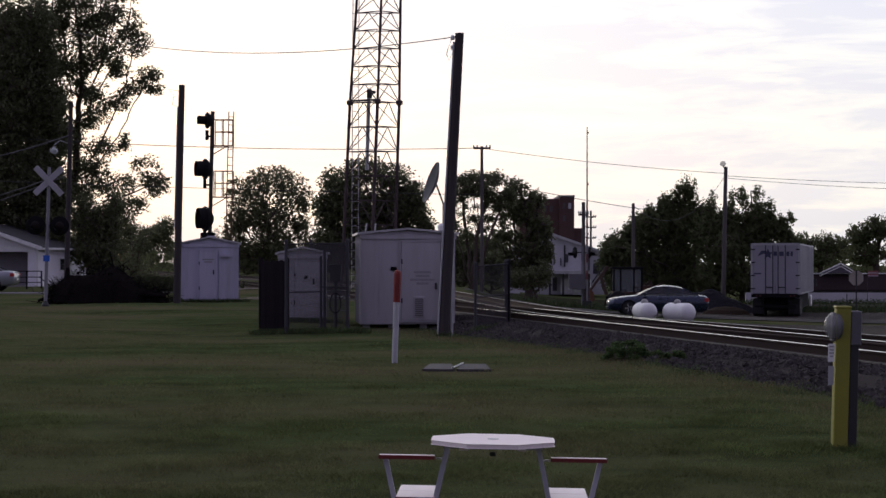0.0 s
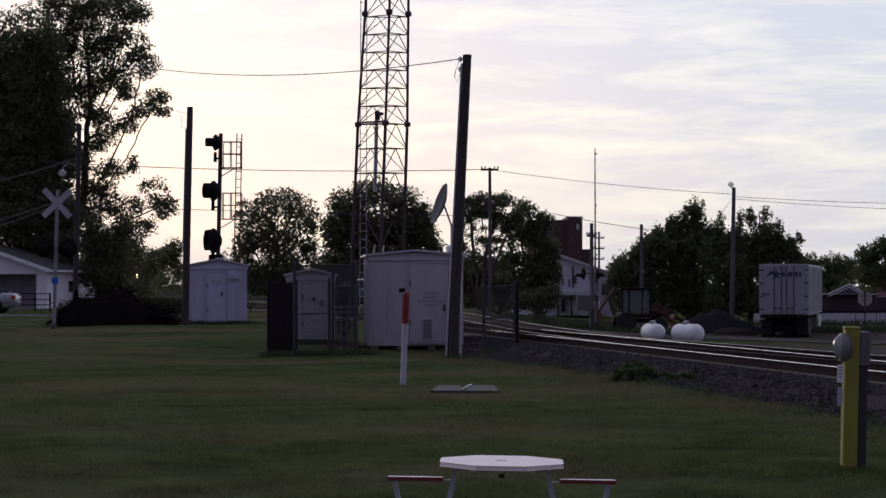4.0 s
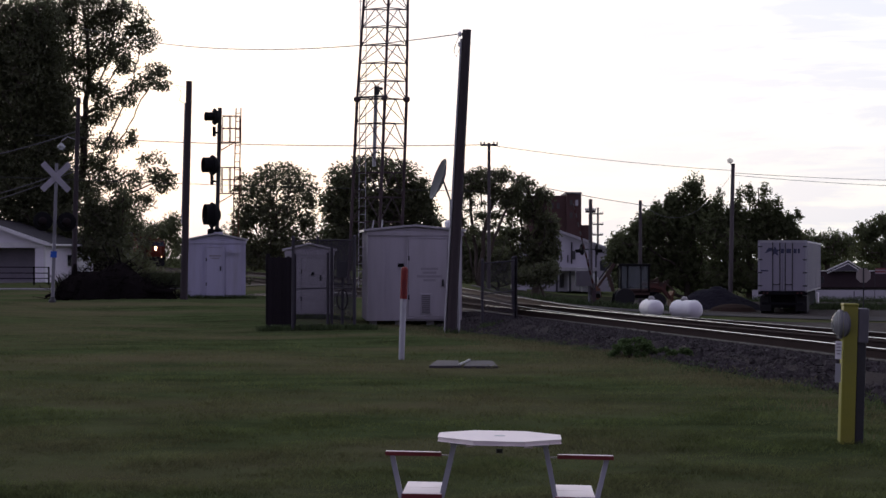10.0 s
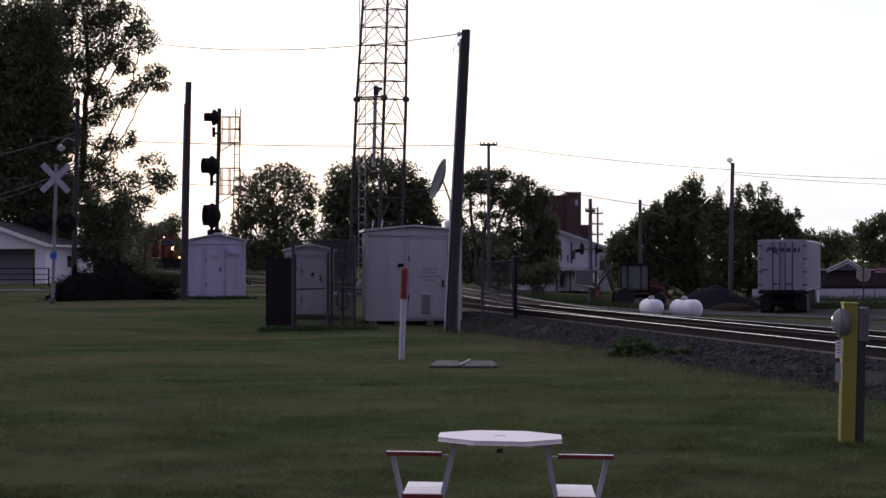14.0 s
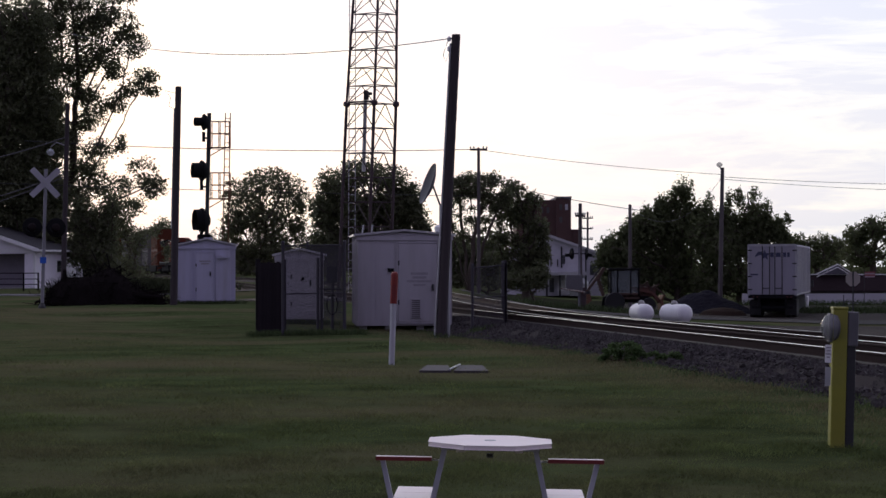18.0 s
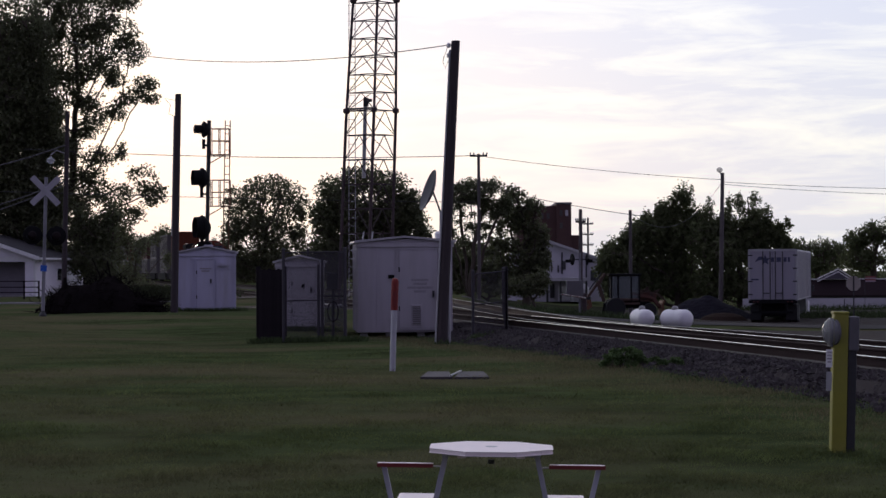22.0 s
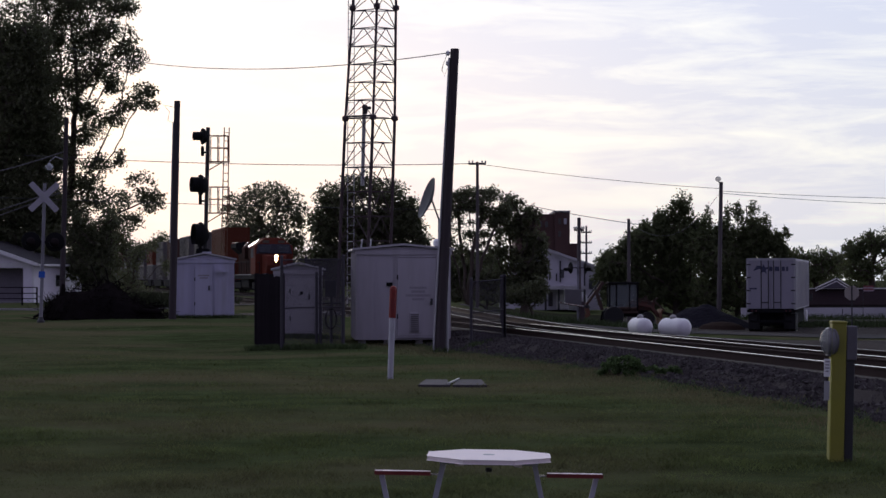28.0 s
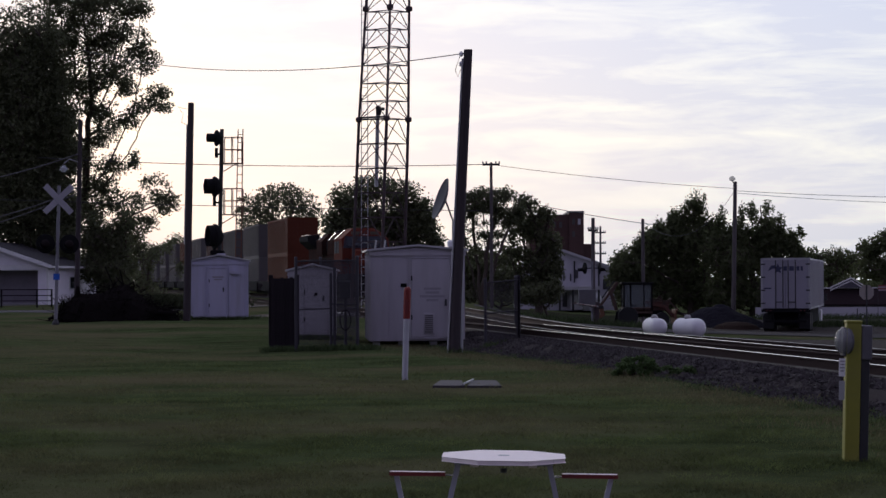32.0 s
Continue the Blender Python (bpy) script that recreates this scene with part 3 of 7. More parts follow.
# chain-link fence round the huts
def fence_run(points, h=2.05, label="galvanised chain-link fence round the railway huts", mesh=True, rails=None):
    f = thing("chain_link_fence", pose(0, 0, 0), label, "fence")
    for (x0, y0), (x1, y1) in zip(points, points[1:]):
        p, q = Vector((x0, y0, gz(x0, y0))), Vector((x1, y1, gz(x1, y1)))
        n = max(1, round((q - p).length / 2.4))
        for i in range(n + 1):
            a = p.lerp(q, i / n)
            post = part("post", Geo().tube(a - Vector((0, 0, 0.1)), a + Vector((0, 0, h + 0.05)), 0.035), DULL_WIRE, f)
            part("cap", Geo().lathe(((0.042, 0), (0.04, 0.03), (0.015, 0.06)), 10, Matrix.Translation(a + Vector((0, 0, h + 0.05)))), DULL_WIRE, post)
        up = Vector((0, 0, h))
        for z in rails or (h, h * 0.1):
            rise = Vector((0, 0, z))
            part("rail", Geo().tube(p + rise, q + rise, 0.015), DULL_WIRE, f)
        if mesh:
            d = q - p
            g, L, s = Geo(), d.length, 0.036
            d.normalize()
            for k in range(int((L + h) / s)):
                for sign in (1, -1):
                    u0 = k * s - h
                    a, b = (max(u0, 0), max(u0, 0) - u0), (min(u0 + h, L), min(u0 + h, L) - u0)
                    if b[0] <= a[0]:
                        continue
                    za, zb = (a[1], b[1]) if sign > 0 else (h - a[1], h - b[1])
                    g.tube(p + d * a[0] + Vector((0, 0, za)), p + d * b[0] + Vector((0, 0, zb)), 0.0030, n=3, caps=False)
            part("wire_mesh", g, DULL_WIRE, f)
    return f


fence_run([(-3.44, 45.5), (-2.07, 46.0)], rails=(2.05, 0.95))
fence_run([(0.87, 45.5), (1.65, 46.0), (1.85, 54.0)], 1.48, rails=(1.48, 0.78, 0.06))
fence_run([(-2.07, 46.3), (-2.47, 55.0), (-3.61, 57.0)])
panel = thing("fence_panel", pose(-4.05, 46.0, gz(-3.9, 46.0), 0, 0, 8), "dark brown slatted privacy fence panel beside the huts", "fence")
SLAT = Geo().box(-0.0352, 0.0352, -0.012, 0.012, 0.03, 1.68).mesh("slat", BOARD)
for i in range(9):
    s = new("slat", SLAT)
    s.parent = panel
    s.matrix_basis = pose(0.035 + i * 0.071, 0, random.uniform(-0.02, 0.02))
for z in (0.3, 1.4):
    part("rail", Geo().box(0, 0.64, 0.012, 0.06, z, z + 0.09), BOARD, panel)
part("post", Geo().box(-0.05, 0.05, 0.06, 0.16, -0.2, 1.75), BOARD, panel)
part("post", Geo().box(0.55, 0.65, 0.06, 0.16, -0.2, 1.75), BOARD, panel)


riser = thing("cable_riser", pose(-2.46, 48.0, gz(-2.4, 48.0)), "cluster of dark steel pipes with a hanging cable coil", "pipes")
for x, h in ((-0.33, 1.75), (-0.24, 1.9), (0.02, 1.35), (0.30, 2.0)):
    part("pipe", Geo().tube((x, 0, -0.1), (x, 0, h), 0.035), DULL_WIRE, riser)
part("junction_box", Geo().box(-0.12, 0.14, -0.08, 0.05, 1.15, 1.55), DARK_METAL, riser, bevel=0.01)
part("cross_pipe", Geo().tube((-0.33, 0, 1.0), (0.30, 0, 1.0), 0.025), DULL_WIRE, riser)
coil = [(0.02 + 0.13 * math.cos(a), -0.06 - 0.01 * i / 12, 0.62 + 0.24 * math.sin(a)) for i, a in enumerate(np.linspace(0, 6 * math.pi, 49))]
part("cable_coil", Geo().line(coil, 0.018, 5), BLACK, riser)


def wood_pole(name, foot, top, r0, r1, label, category="pole", material=None):
    p = thing(name, pose(*foot), label, category, "wooden poles")
    t = Vector(top) - Vector(foot)
    k = 14
    g = Geo()
    for i in range(7):
        c, r = t * (i / 6) - (Vector((0, 0, 0.3)) if i == 0 else Vector()), r0 + (r1 - r0) * i / 6
        g.v += [(c.x + r * math.cos(2 * math.pi * j / k), c.y + r * math.sin(2 * math.pi * j / k), c.z) for j in range(k)]
    g.f = [(i * k + j, i * k + (j + 1) % k, (i + 1) * k + (j + 1) % k, (i + 1) * k + j) for i in range(6) for j in range(k)] + [tuple(range(6 * k, 7 * k))]
    part("shaft", g, material or POLE_WOOD, p, smooth=False)
    return p


P1 = (0.14, 44.0)
pole1 = wood_pole("utility_pole", (P1[0], P1[1], gz(*P1)), (0.49, 44.0, 7.08), 0.125, 0.095, "tall leaning brown wooden utility pole in front of the hut")
t1 = Vector((0.49 - P1[0], 0, 7.08 - gz(*P1)))
part("conduit", Geo().tube(Vector((-0.13, -0.06, 0)), t1 * 0.97 + Vector((-0.115, -0.06, 0)), 0.022), GALV, pole1, "grey conduit pipe")
part("riser", Geo().tube((0.17, 0.05, 0), (0.17, 0.05, 2.35), 0.045), GALV, pole1)
ins = part("insulator_bracket", Geo().beam(t1 * 0.985, t1 * 0.985 + Vector((-0.14, 0, 0.02)), 0.035), DARK_METAL, pole1)
for z in (0.0, -0.22):
    part("insulator", Geo().lathe(((0.03, -0.05), (0.05, -0.02), (0.035, 0), (0.05, 0.02), (0.02, 0.06)), 10, Matrix.Translation(t1 * 0.985 + Vector((-0.15, 0, z)))), WHITE, ins)
loop = [t1 * 0.98 + Vector((-0.17, 0, 0)), t1 * 0.96 + Vector((-0.25, 0, -0.1)), t1 * 0.93 + Vector((-0.26, 0, 0)), t1 * 0.91 + Vector((-0.20, 0, 0)), t1 * 0.93 + Vector((-0.13, 0, 0.05)), t1 * 0.97 + Vector((-0.13, 0, 0))]
part("wire_loop", Geo().line(loop, 0.008, 5), DARK_METAL, pole1)
P2 = (-8.60, 66.0)
pole2 = wood_pole("utility_pole", (P2[0], P2[1], gz(*P2)), (-8.44, 66.0, 7.90), 0.125, 0.10, "brown wooden utility pole beside the silver hut")
t2 = Vector((-8.44 - P2[0], 0, 7.90 - gz(*P2)))
part("conduit", Geo().tube(t2 * 0.35 + Vector((-0.13, 0, 0)), t2 * 0.9 + Vector((-0.12, 0, 0)), 0.02), GALV, pole2)
loop = [t2 * 0.97 + Vector((-0.05, 0, 0)), t2 * 0.97 + Vector((-0.45, 0, 0.08)), t2 * 0.95 + Vector((-0.25, 0, 0)), t2 * 0.91 + Vector((-0.30, 0, 0)), t2 * 0.90 + Vector((-0.14, 0, 0))]
part("wire_loop", Geo().line(loop, 0.008, 5), DARK_METAL, pole2)


def cable(name, p, q, sag, r, label, n=18, material=None):
    p, q = Vector(p), Vector(q)
    pts = [p.lerp(q, i / n) - Vector((0, 0, sag * 4 * (i / n) * (1 - i / n))) for i in range(n + 1)]
    return tagged(part(name, Geo().line(pts, r, 5), material or DARK_METAL), label, "cable", "overhead wires")


# ---------- railway signal with three lamp heads ----------
MX, MY = -8.41, 74.0
mz = gz(MX, MY)
signal = thing("railway_signal", pose(MX, MY, mz), "black railway signal mast with three hooded lamp heads and a ladder", "signal")
part("mast", Geo().tube((-0.06, 0, 0), (0.09, 0, 7.63 - mz), 0.075, n=14), DARK_METAL, signal)
part("base", Geo().box(-0.4, 0.4, -0.4, 0.4, -0.3, 0.25), CONCRETE, signal, bevel=0.03)
for zc, sx, size, rr, deep in ((7.29 - mz, -0.12, 0.80, 0.19, 0.44), (5.49 - mz, -0.20, 1.02, 0.27, 0.34), (3.65 - mz, -0.20, 1.24, 0.31, 0.22)):
    m = Matrix.Translation((sx + 0.02, -0.10, zc)) @ pose(0, 0, 0, 90, 0, 112) @ Matrix.Scale(size, 4)
    head = part("signal_head", Geo().lathe(((0.20, -0.06), (0.36, -0.04), (0.385, 0.0), (0.36, 0.05), (0.26, 0.16), (0.14, 0.24)), 24, m), BLACK, signal, smooth=False)
    part("lens", Geo().lathe(((0.15, -0.075), (0.16, -0.05)), 18, m), GLASS, head)
    g = Geo()
    for i in range(20):
        a0, a1 = radians(-60 + i * 15), radians(-60 + (i + 1) * 15)
        quad = []
        for r in (rr, rr + 0.02):
            quad += [m @ Vector((r * math.cos(a0), r * math.sin(a0), -0.03)), m @ Vector((r * math.cos(a1), r * math.sin(a1), -0.03)),
                     m @ Vector((r * math.cos(a1), r * math.sin(a1), -deep)), m @ Vector((r * math.cos(a0), r * math.sin(a0), -deep))]
        g.put(quad, ((0, 1, 2, 3), (7, 6, 5, 4), (3, 2, 6, 7), (0, 3, 7, 4), (1, 2, 6, 5)))
    part("hood", g, BLACK, head)
    part("bracket", Geo().box(sx - 0.02, 0.05, -0.05, 0.05, zc - 0.62, zc - 0.55).box(sx - 0.05, sx + 0.06, -0.09, 0.03, zc - 0.72, zc - 0.36), BLACK, signal)
part("housing", Geo().box(-0.34, 0.16, -0.2, 0.2, 1.9, 2.5), BLACK, signal, bevel=0.04)
lad = part("ladder", Geo().tube((0.52, 0.1, 0.2), (0.68, 0.1, 7.0), 0.022, n=6).tube((0.74, 0.1, 0.2), (0.86, 0.1, 7.0), 0.022, n=6), RUST, signal, "rusty steel ladder")
for i in range(22):
    z = 0.5 + i * 0.3
    part("rung", Geo().tube((0.53 + z * 0.022, 0.1, z), (0.745 + z * 0.017, 0.1, z), 0.014, n=5), RUST, lad)
for z in (6.37 - mz, 4.47 - mz):
    plat = part("platform", Geo().box(0.05, 0.86, -0.2, 0.3, z - 0.03, z), RUST, signal)
    part("brace", Geo().beam((0.06, 0.05, z - 0.35), (0.62, 0.05, z - 0.02), 0.035), RUST, plat)
    for y in (-0.18, 0.28):
        for x in (0.16, 0.46, 0.84):
            part("guard_post", Geo().tube((x, y, z), (x, y, z + 0.95), 0.017, n=6), RUST, plat)
        for zz in (z + 0.5, z + 0.95):
            part("guard_rail", Geo().tube((0.16, y, zz), (0.84, y, zz), 0.015, n=6), RUST, plat)

# ---------- lattice tower ----------
TX, TY = -2.73, 78.0
tz = gz(TX, TY)
tower = thing("lattice_tower", pose(TX, TY, tz), "tall three-legged rusty steel lattice radio tower", "tower")


def leg_at(k, z):
    """Leg k of three at height z over the foot."""
    r = float(np.interp(z, [0, 5.4, 7.7, 16.5], [1.04, 1.01, 0.985, 0.74]))
    a = radians((193, 278, 347)[k])
    return Vector((r * math.cos(a) + 0.038 * z, r * math.sin(a), z))


joint = 8.26 - tz
levels = [i * joint / 8 for i in range(8)] + [joint + i * 0.70 for i in range(13)]
for k in range(3):
    for za, zb, r in ((0, joint, 0.062), (joint, levels[-1], 0.052)):
        part("leg", Geo().tube(leg_at(k, za), leg_at(k, zb), r, n=10), TOWER_STEEL, tower)
    for z in (joint, joint + 4.32):
        part("flange", Geo().lathe(((0.09, -0.10), (0.13, -0.06), (0.13, 0.06), (0.09, 0.10)), 12, Matrix.Translation(leg_at(k, z))), TOWER_STEEL, tower)
for lo, hi in zip(levels, levels[1:]):
    for k in range(3):
        j = (k + 1) % 3
        a, b, c, d = leg_at(k, lo), leg_at(j, lo), leg_at(k, hi), leg_at(j, hi)
        part("strut", Geo().beam(c, d, 0.035), TOWER_STEEL, tower)
        mid = (c + d) / 2
        part("brace", Geo().beam(a, mid, 0.028), TOWER_STEEL, tower)
        part("brace", Geo().beam(b, mid, 0.028), TOWER_STEEL, tower)
ant = part("antenna_mast", Geo().tube((-0.02, 0.1, joint - 2.6), (0.05, 0.1, joint + 0.25), 0.075, n=12), GALV, tower, "grey mast inside the tower")
part("antenna_head", Geo().box(-0.02, 0.18, -0.05, 0.15, joint + 0.2, joint + 0.55).box(0.12, 0.32, 0.0, 0.12, joint + 0.38, joint + 0.5), DARK_METAL, ant, bevel=0.03)
part("antenna_arm", Geo().beam((-0.62, -0.1, joint + 0.08), (0.35, -0.75, joint + 0.08), 0.07), DARK_METAL, tower)
lad = part("ladder", Geo().tube((-0.62, 0.1, 0.3), (-0.55, 0.1, levels[-1]), 0.018, n=6).tube((-0.36, 0.1, 0.3), (-0.32, 0.1, levels[-1]), 0.018, n=6), GALV, tower)
for i in range(46):
    part("rung", Geo().tube((-0.61, 0.1, 0.6 + i * 0.32), (-0.35, 0.1, 0.6 + i * 0.32), 0.012, n=5), GALV, lad)
part("footing", Geo().box(-1.7, 1.7, -1.7, 1.4, -0.3, 0.12), CONCRETE, tower, bevel=0.03)

# ---------- satellite dish on a pipe behind the hut ----------
DX, DY = 0.16, 53.0
dz = gz(DX, DY)
DISH_GREY = mat("weathered_grey_dish", (0.065, 0.062, 0.07), 0.6, grain=10, vary=0.1, bump=0.05)
dish = thing("satellite_dish", pose(DX, DY, dz), "pale grey satellite dish seen edge-on, on a steel pipe", "dish")
part("pipe", Geo().tube((0, 0, -0.1), (0.02, 0, 3.60 - dz), 0.045).tube((0.14, 0.1, -0.1), (0.15, 0.1, 3.38 - dz), 0.03), GALV, dish)
c = Vector((-0.03 - DX, 0, 4.11 - dz))
prof = [(0.56 * i / 8, 0.14 * (i / 8) ** 2) for i in range(9)]
m = Matrix.Translation(c) @ pose(0, 0, 0, 0, -71, 0) @ pose(0, 0, 0, 12, 0, 0)
part("reflector", Geo().lathe([(max(r, 0.01), z) for r, z in prof] + [(0.575, 0.14)] + [(max(r, 0.01), z + 0.02) for r, z in prof[::-1]], 28, m), DISH_GREY, dish, smooth=False)
part("mount", Geo().beam((0.02, 0, 3.53 - dz), c, 0.045), DARK_METAL, dish)

# ---------- trees ----------
def leaf_cloud(centres, spread, per, size, rng, tall=1.0):
    """Small leaves scattered round each centre: vertices and faces."""
    c = np.repeat(np.asarray(centres), per, axis=0)
    n = len(c)
    d = rng.normal(0, 1, (n, 3))
    d /= np.linalg.norm(d, axis=1, keepdims=True)
    p = c + d * spread * rng.uniform(0, 1, (n, 1)) ** 0.5 * np.array([1, 1, 0.85 * tall])
    u = rng.normal(0, 1, (n, 3))
    u /= np.linalg.norm(u, axis=1, keepdims=True)
    w = np.cross(u, rng.normal(0, 1, (n, 3)))
    w /= np.linalg.norm(w, axis=1, keepdims=True)
    s = size * rng.uniform(0.6, 1.3, (n, 1))
    v = np.stack([p - u * s, p + w * s * 0.55, p + u * s, p - w * s * 0.55], 1).reshape(-1, 3)
    f = np.arange(n * 4).reshape(n, 4)
    return v, f


def grown(rng, points, stem, parent, step, kill):
    """Branches that grow from a stem towards a cloud of points: nodes, the parent of each, and its thickness."""
    pts, nodes, parent = np.array(points), np.array(stem, float), list(parent)
    gap = np.linalg.norm(pts[:, None] - nodes[None], axis=2)
    near, dist = gap.argmin(1), gap.min(1)
    born = np.zeros(len(nodes), int)
    for turn in range(260):
        keep = (dist > kill) & (born[near] < 3)
        pts, near, dist = pts[keep], near[keep], dist[keep]
        if not len(pts):
            break
        push = np.zeros_like(nodes)
        np.add.at(push, near, (pts - nodes[near]) / dist[:, None])
        act = np.unique(near)
        way = push[act] / (np.linalg.norm(push[act], axis=1, keepdims=True) + 1e-6) + rng.normal(0, 0.13, (len(act), 3))
        fresh = nodes[act] + way / np.linalg.norm(way, axis=1, keepdims=True) * step
        born[act] += 1
        first = len(nodes)
        nodes, born = np.concatenate([nodes, fresh]), np.concatenate([born, np.zeros(len(act), int)])
        parent += act.tolist()
        gap = np.linalg.norm(pts[:, None] - fresh[None], axis=2)
        best = gap.min(1)
        closer = best < dist
        near[closer], dist[closer] = gap.argmin(1)[closer] + first, best[closer]
    load = np.zeros(len(nodes))
    for i in range(len(nodes) - 1, 0, -1):
        load[i] = max(load[i], 1.0)
        load[parent[i]] += load[i]
    return nodes, parent, load


def tree(base, depth, blobs, trunk_r, leaf, material, label, seed, cover=1.0, step=0.45, per=7, spread=0.30, fork=0.3, name="tree", core=0.0, core_top=0.85, tall=1.0, thin=0.0, flat=1.0, fan=(), lace=0.7):
    """blobs: x, z, half width, half height of the crown's masses, in the world; base: x of the foot.
    Limbs grow into the masses; cover: how thick the leaves hang; core fills the deep shade inside."""
    rng = np.random.default_rng(seed)
    z0 = gz(base, depth)
    t = thing(name, pose(base, depth, z0), label, "tree", "trees")
    top = max(b[1] + b[3] for b in blobs) - z0
    points, fill = [], []
    for bx, bz, rx, rz in blobs:
        ry = min(rx, 4.5) * rng.uniform(0.8, 1.1) * flat
        c = np.array((bx - base, rng.uniform(-0.3, 0.3) * ry, bz - z0))
        for i in range(int(6 + cover * math.pi * rx * rz / (0.55 * leaf * leaf * per))):
            d = rng.normal(0, 1, 3)
            d /= np.linalg.norm(d)
            q = c + d * rng.uniform(0, 1) ** 0.45 * np.array((rx, ry, rz))
            if q[2] > 0.25 and noise.noise(Vector(q) * lace + Vector((seed, 0, 0))) > thin - 0.55:
                points.append(q)
        for i in range(int(core * 26 * rx * rz)):
            d = rng.normal(0, 1, 3)
            d /= np.linalg.norm(d)
            q = c + d * rng.uniform(0, 1) ** 0.4 * np.array((rx, ry, rz)) * 0.74
            if 0.1 < q[2] < top * core_top:
                fill.append(q)
    stem, fz = [], fork * top
    n = max(2, int(fz / step))
    for i in range(n + 1):
        stem.append((0.12 * math.sin(i * 0.8 + seed), 0, fz * i / n))
    points = np.array(points)
    parent = list(range(-1, len(stem) - 1))
    for lean, reach in fan:                        # several stems from one foot: lean in degrees, length
        for i in range(1, int(reach / step) + 1):
            d = i * step
            parent.append(len(stem) - 1 if i > 1 else 0)
            stem.append((d * math.sin(radians(lean)) + 0.05 * math.sin(i), 0.25 * math.sin(lean) * d, stem[0][2] + d * math.cos(radians(lean))))
    nodes, parent, load = grown(rng, points[rng.permutation(len(points))[:2600]], stem, parent, step, step * 0.9)
    thick = trunk_r * np.maximum(load / load[0], 1e-6) ** 0.5
    thick = np.maximum(thick, 0.011)
    wood = Geo()
    wood.tube((0, 0, -0.4), stem[0], trunk_r * 1.25, trunk_r * 1.05, 9)
    for i in range(1, len(nodes)):
        r0 = min(thick[parent[i]], thick[i] * 1.35)
        wood.tube(nodes[parent[i]], nodes[i], r0, thick[i], 7 if thick[i] > 0.08 else 4, caps=False)
    part("trunk", wood, BARK, t)
    v, f = leaf_cloud(points, spread, per, leaf, rng, tall=tall)
    if fill:
        v2, f2 = leaf_cloud(fill, 0.35, 2, leaf * 2.2, rng)
        v, f = np.concatenate([v, v2]), np.concatenate([f, f2 + len(v)])
    me = bpy.data.meshes.new("crown")
    me.from_pydata(v, [], f)
    me.materials.append(material)
    part("crown", me, material, t)
    return t


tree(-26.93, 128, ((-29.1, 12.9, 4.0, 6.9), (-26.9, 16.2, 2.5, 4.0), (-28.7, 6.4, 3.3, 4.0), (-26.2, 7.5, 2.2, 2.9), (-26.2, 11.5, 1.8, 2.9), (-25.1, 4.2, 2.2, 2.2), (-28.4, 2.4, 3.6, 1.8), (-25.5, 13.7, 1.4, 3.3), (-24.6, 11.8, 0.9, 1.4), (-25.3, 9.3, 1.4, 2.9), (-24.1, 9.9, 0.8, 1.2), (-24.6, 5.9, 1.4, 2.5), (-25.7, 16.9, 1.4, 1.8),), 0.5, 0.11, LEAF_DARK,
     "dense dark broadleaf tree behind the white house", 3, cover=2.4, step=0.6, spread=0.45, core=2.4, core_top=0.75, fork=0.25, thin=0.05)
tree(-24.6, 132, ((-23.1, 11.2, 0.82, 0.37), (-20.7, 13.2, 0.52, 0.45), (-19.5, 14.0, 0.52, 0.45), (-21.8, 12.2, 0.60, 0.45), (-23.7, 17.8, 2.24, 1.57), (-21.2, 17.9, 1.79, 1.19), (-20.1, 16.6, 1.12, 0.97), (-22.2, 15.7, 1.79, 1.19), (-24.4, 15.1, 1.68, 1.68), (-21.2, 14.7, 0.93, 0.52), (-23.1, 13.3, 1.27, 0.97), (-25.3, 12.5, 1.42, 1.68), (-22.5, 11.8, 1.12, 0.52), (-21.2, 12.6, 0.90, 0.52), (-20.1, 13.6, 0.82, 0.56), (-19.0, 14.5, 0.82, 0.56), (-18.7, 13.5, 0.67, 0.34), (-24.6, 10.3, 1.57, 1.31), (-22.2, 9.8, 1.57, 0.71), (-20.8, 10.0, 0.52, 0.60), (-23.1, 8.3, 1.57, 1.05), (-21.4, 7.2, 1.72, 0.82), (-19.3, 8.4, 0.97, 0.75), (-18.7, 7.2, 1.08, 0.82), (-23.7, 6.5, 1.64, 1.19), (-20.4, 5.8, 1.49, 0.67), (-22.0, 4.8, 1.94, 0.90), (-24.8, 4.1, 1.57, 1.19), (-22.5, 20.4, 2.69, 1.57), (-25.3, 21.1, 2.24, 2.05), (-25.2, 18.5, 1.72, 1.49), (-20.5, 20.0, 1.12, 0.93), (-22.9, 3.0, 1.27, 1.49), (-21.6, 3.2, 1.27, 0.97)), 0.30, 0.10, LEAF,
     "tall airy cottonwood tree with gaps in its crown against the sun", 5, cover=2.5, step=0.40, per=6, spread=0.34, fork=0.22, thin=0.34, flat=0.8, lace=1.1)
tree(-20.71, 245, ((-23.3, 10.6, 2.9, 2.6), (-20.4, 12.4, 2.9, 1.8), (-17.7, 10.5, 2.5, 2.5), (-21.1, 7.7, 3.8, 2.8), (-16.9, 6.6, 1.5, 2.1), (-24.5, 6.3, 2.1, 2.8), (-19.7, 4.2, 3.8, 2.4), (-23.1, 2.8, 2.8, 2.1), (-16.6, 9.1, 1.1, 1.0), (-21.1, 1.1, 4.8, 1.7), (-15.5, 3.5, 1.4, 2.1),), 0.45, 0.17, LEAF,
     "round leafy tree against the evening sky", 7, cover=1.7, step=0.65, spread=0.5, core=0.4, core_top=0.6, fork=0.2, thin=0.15)
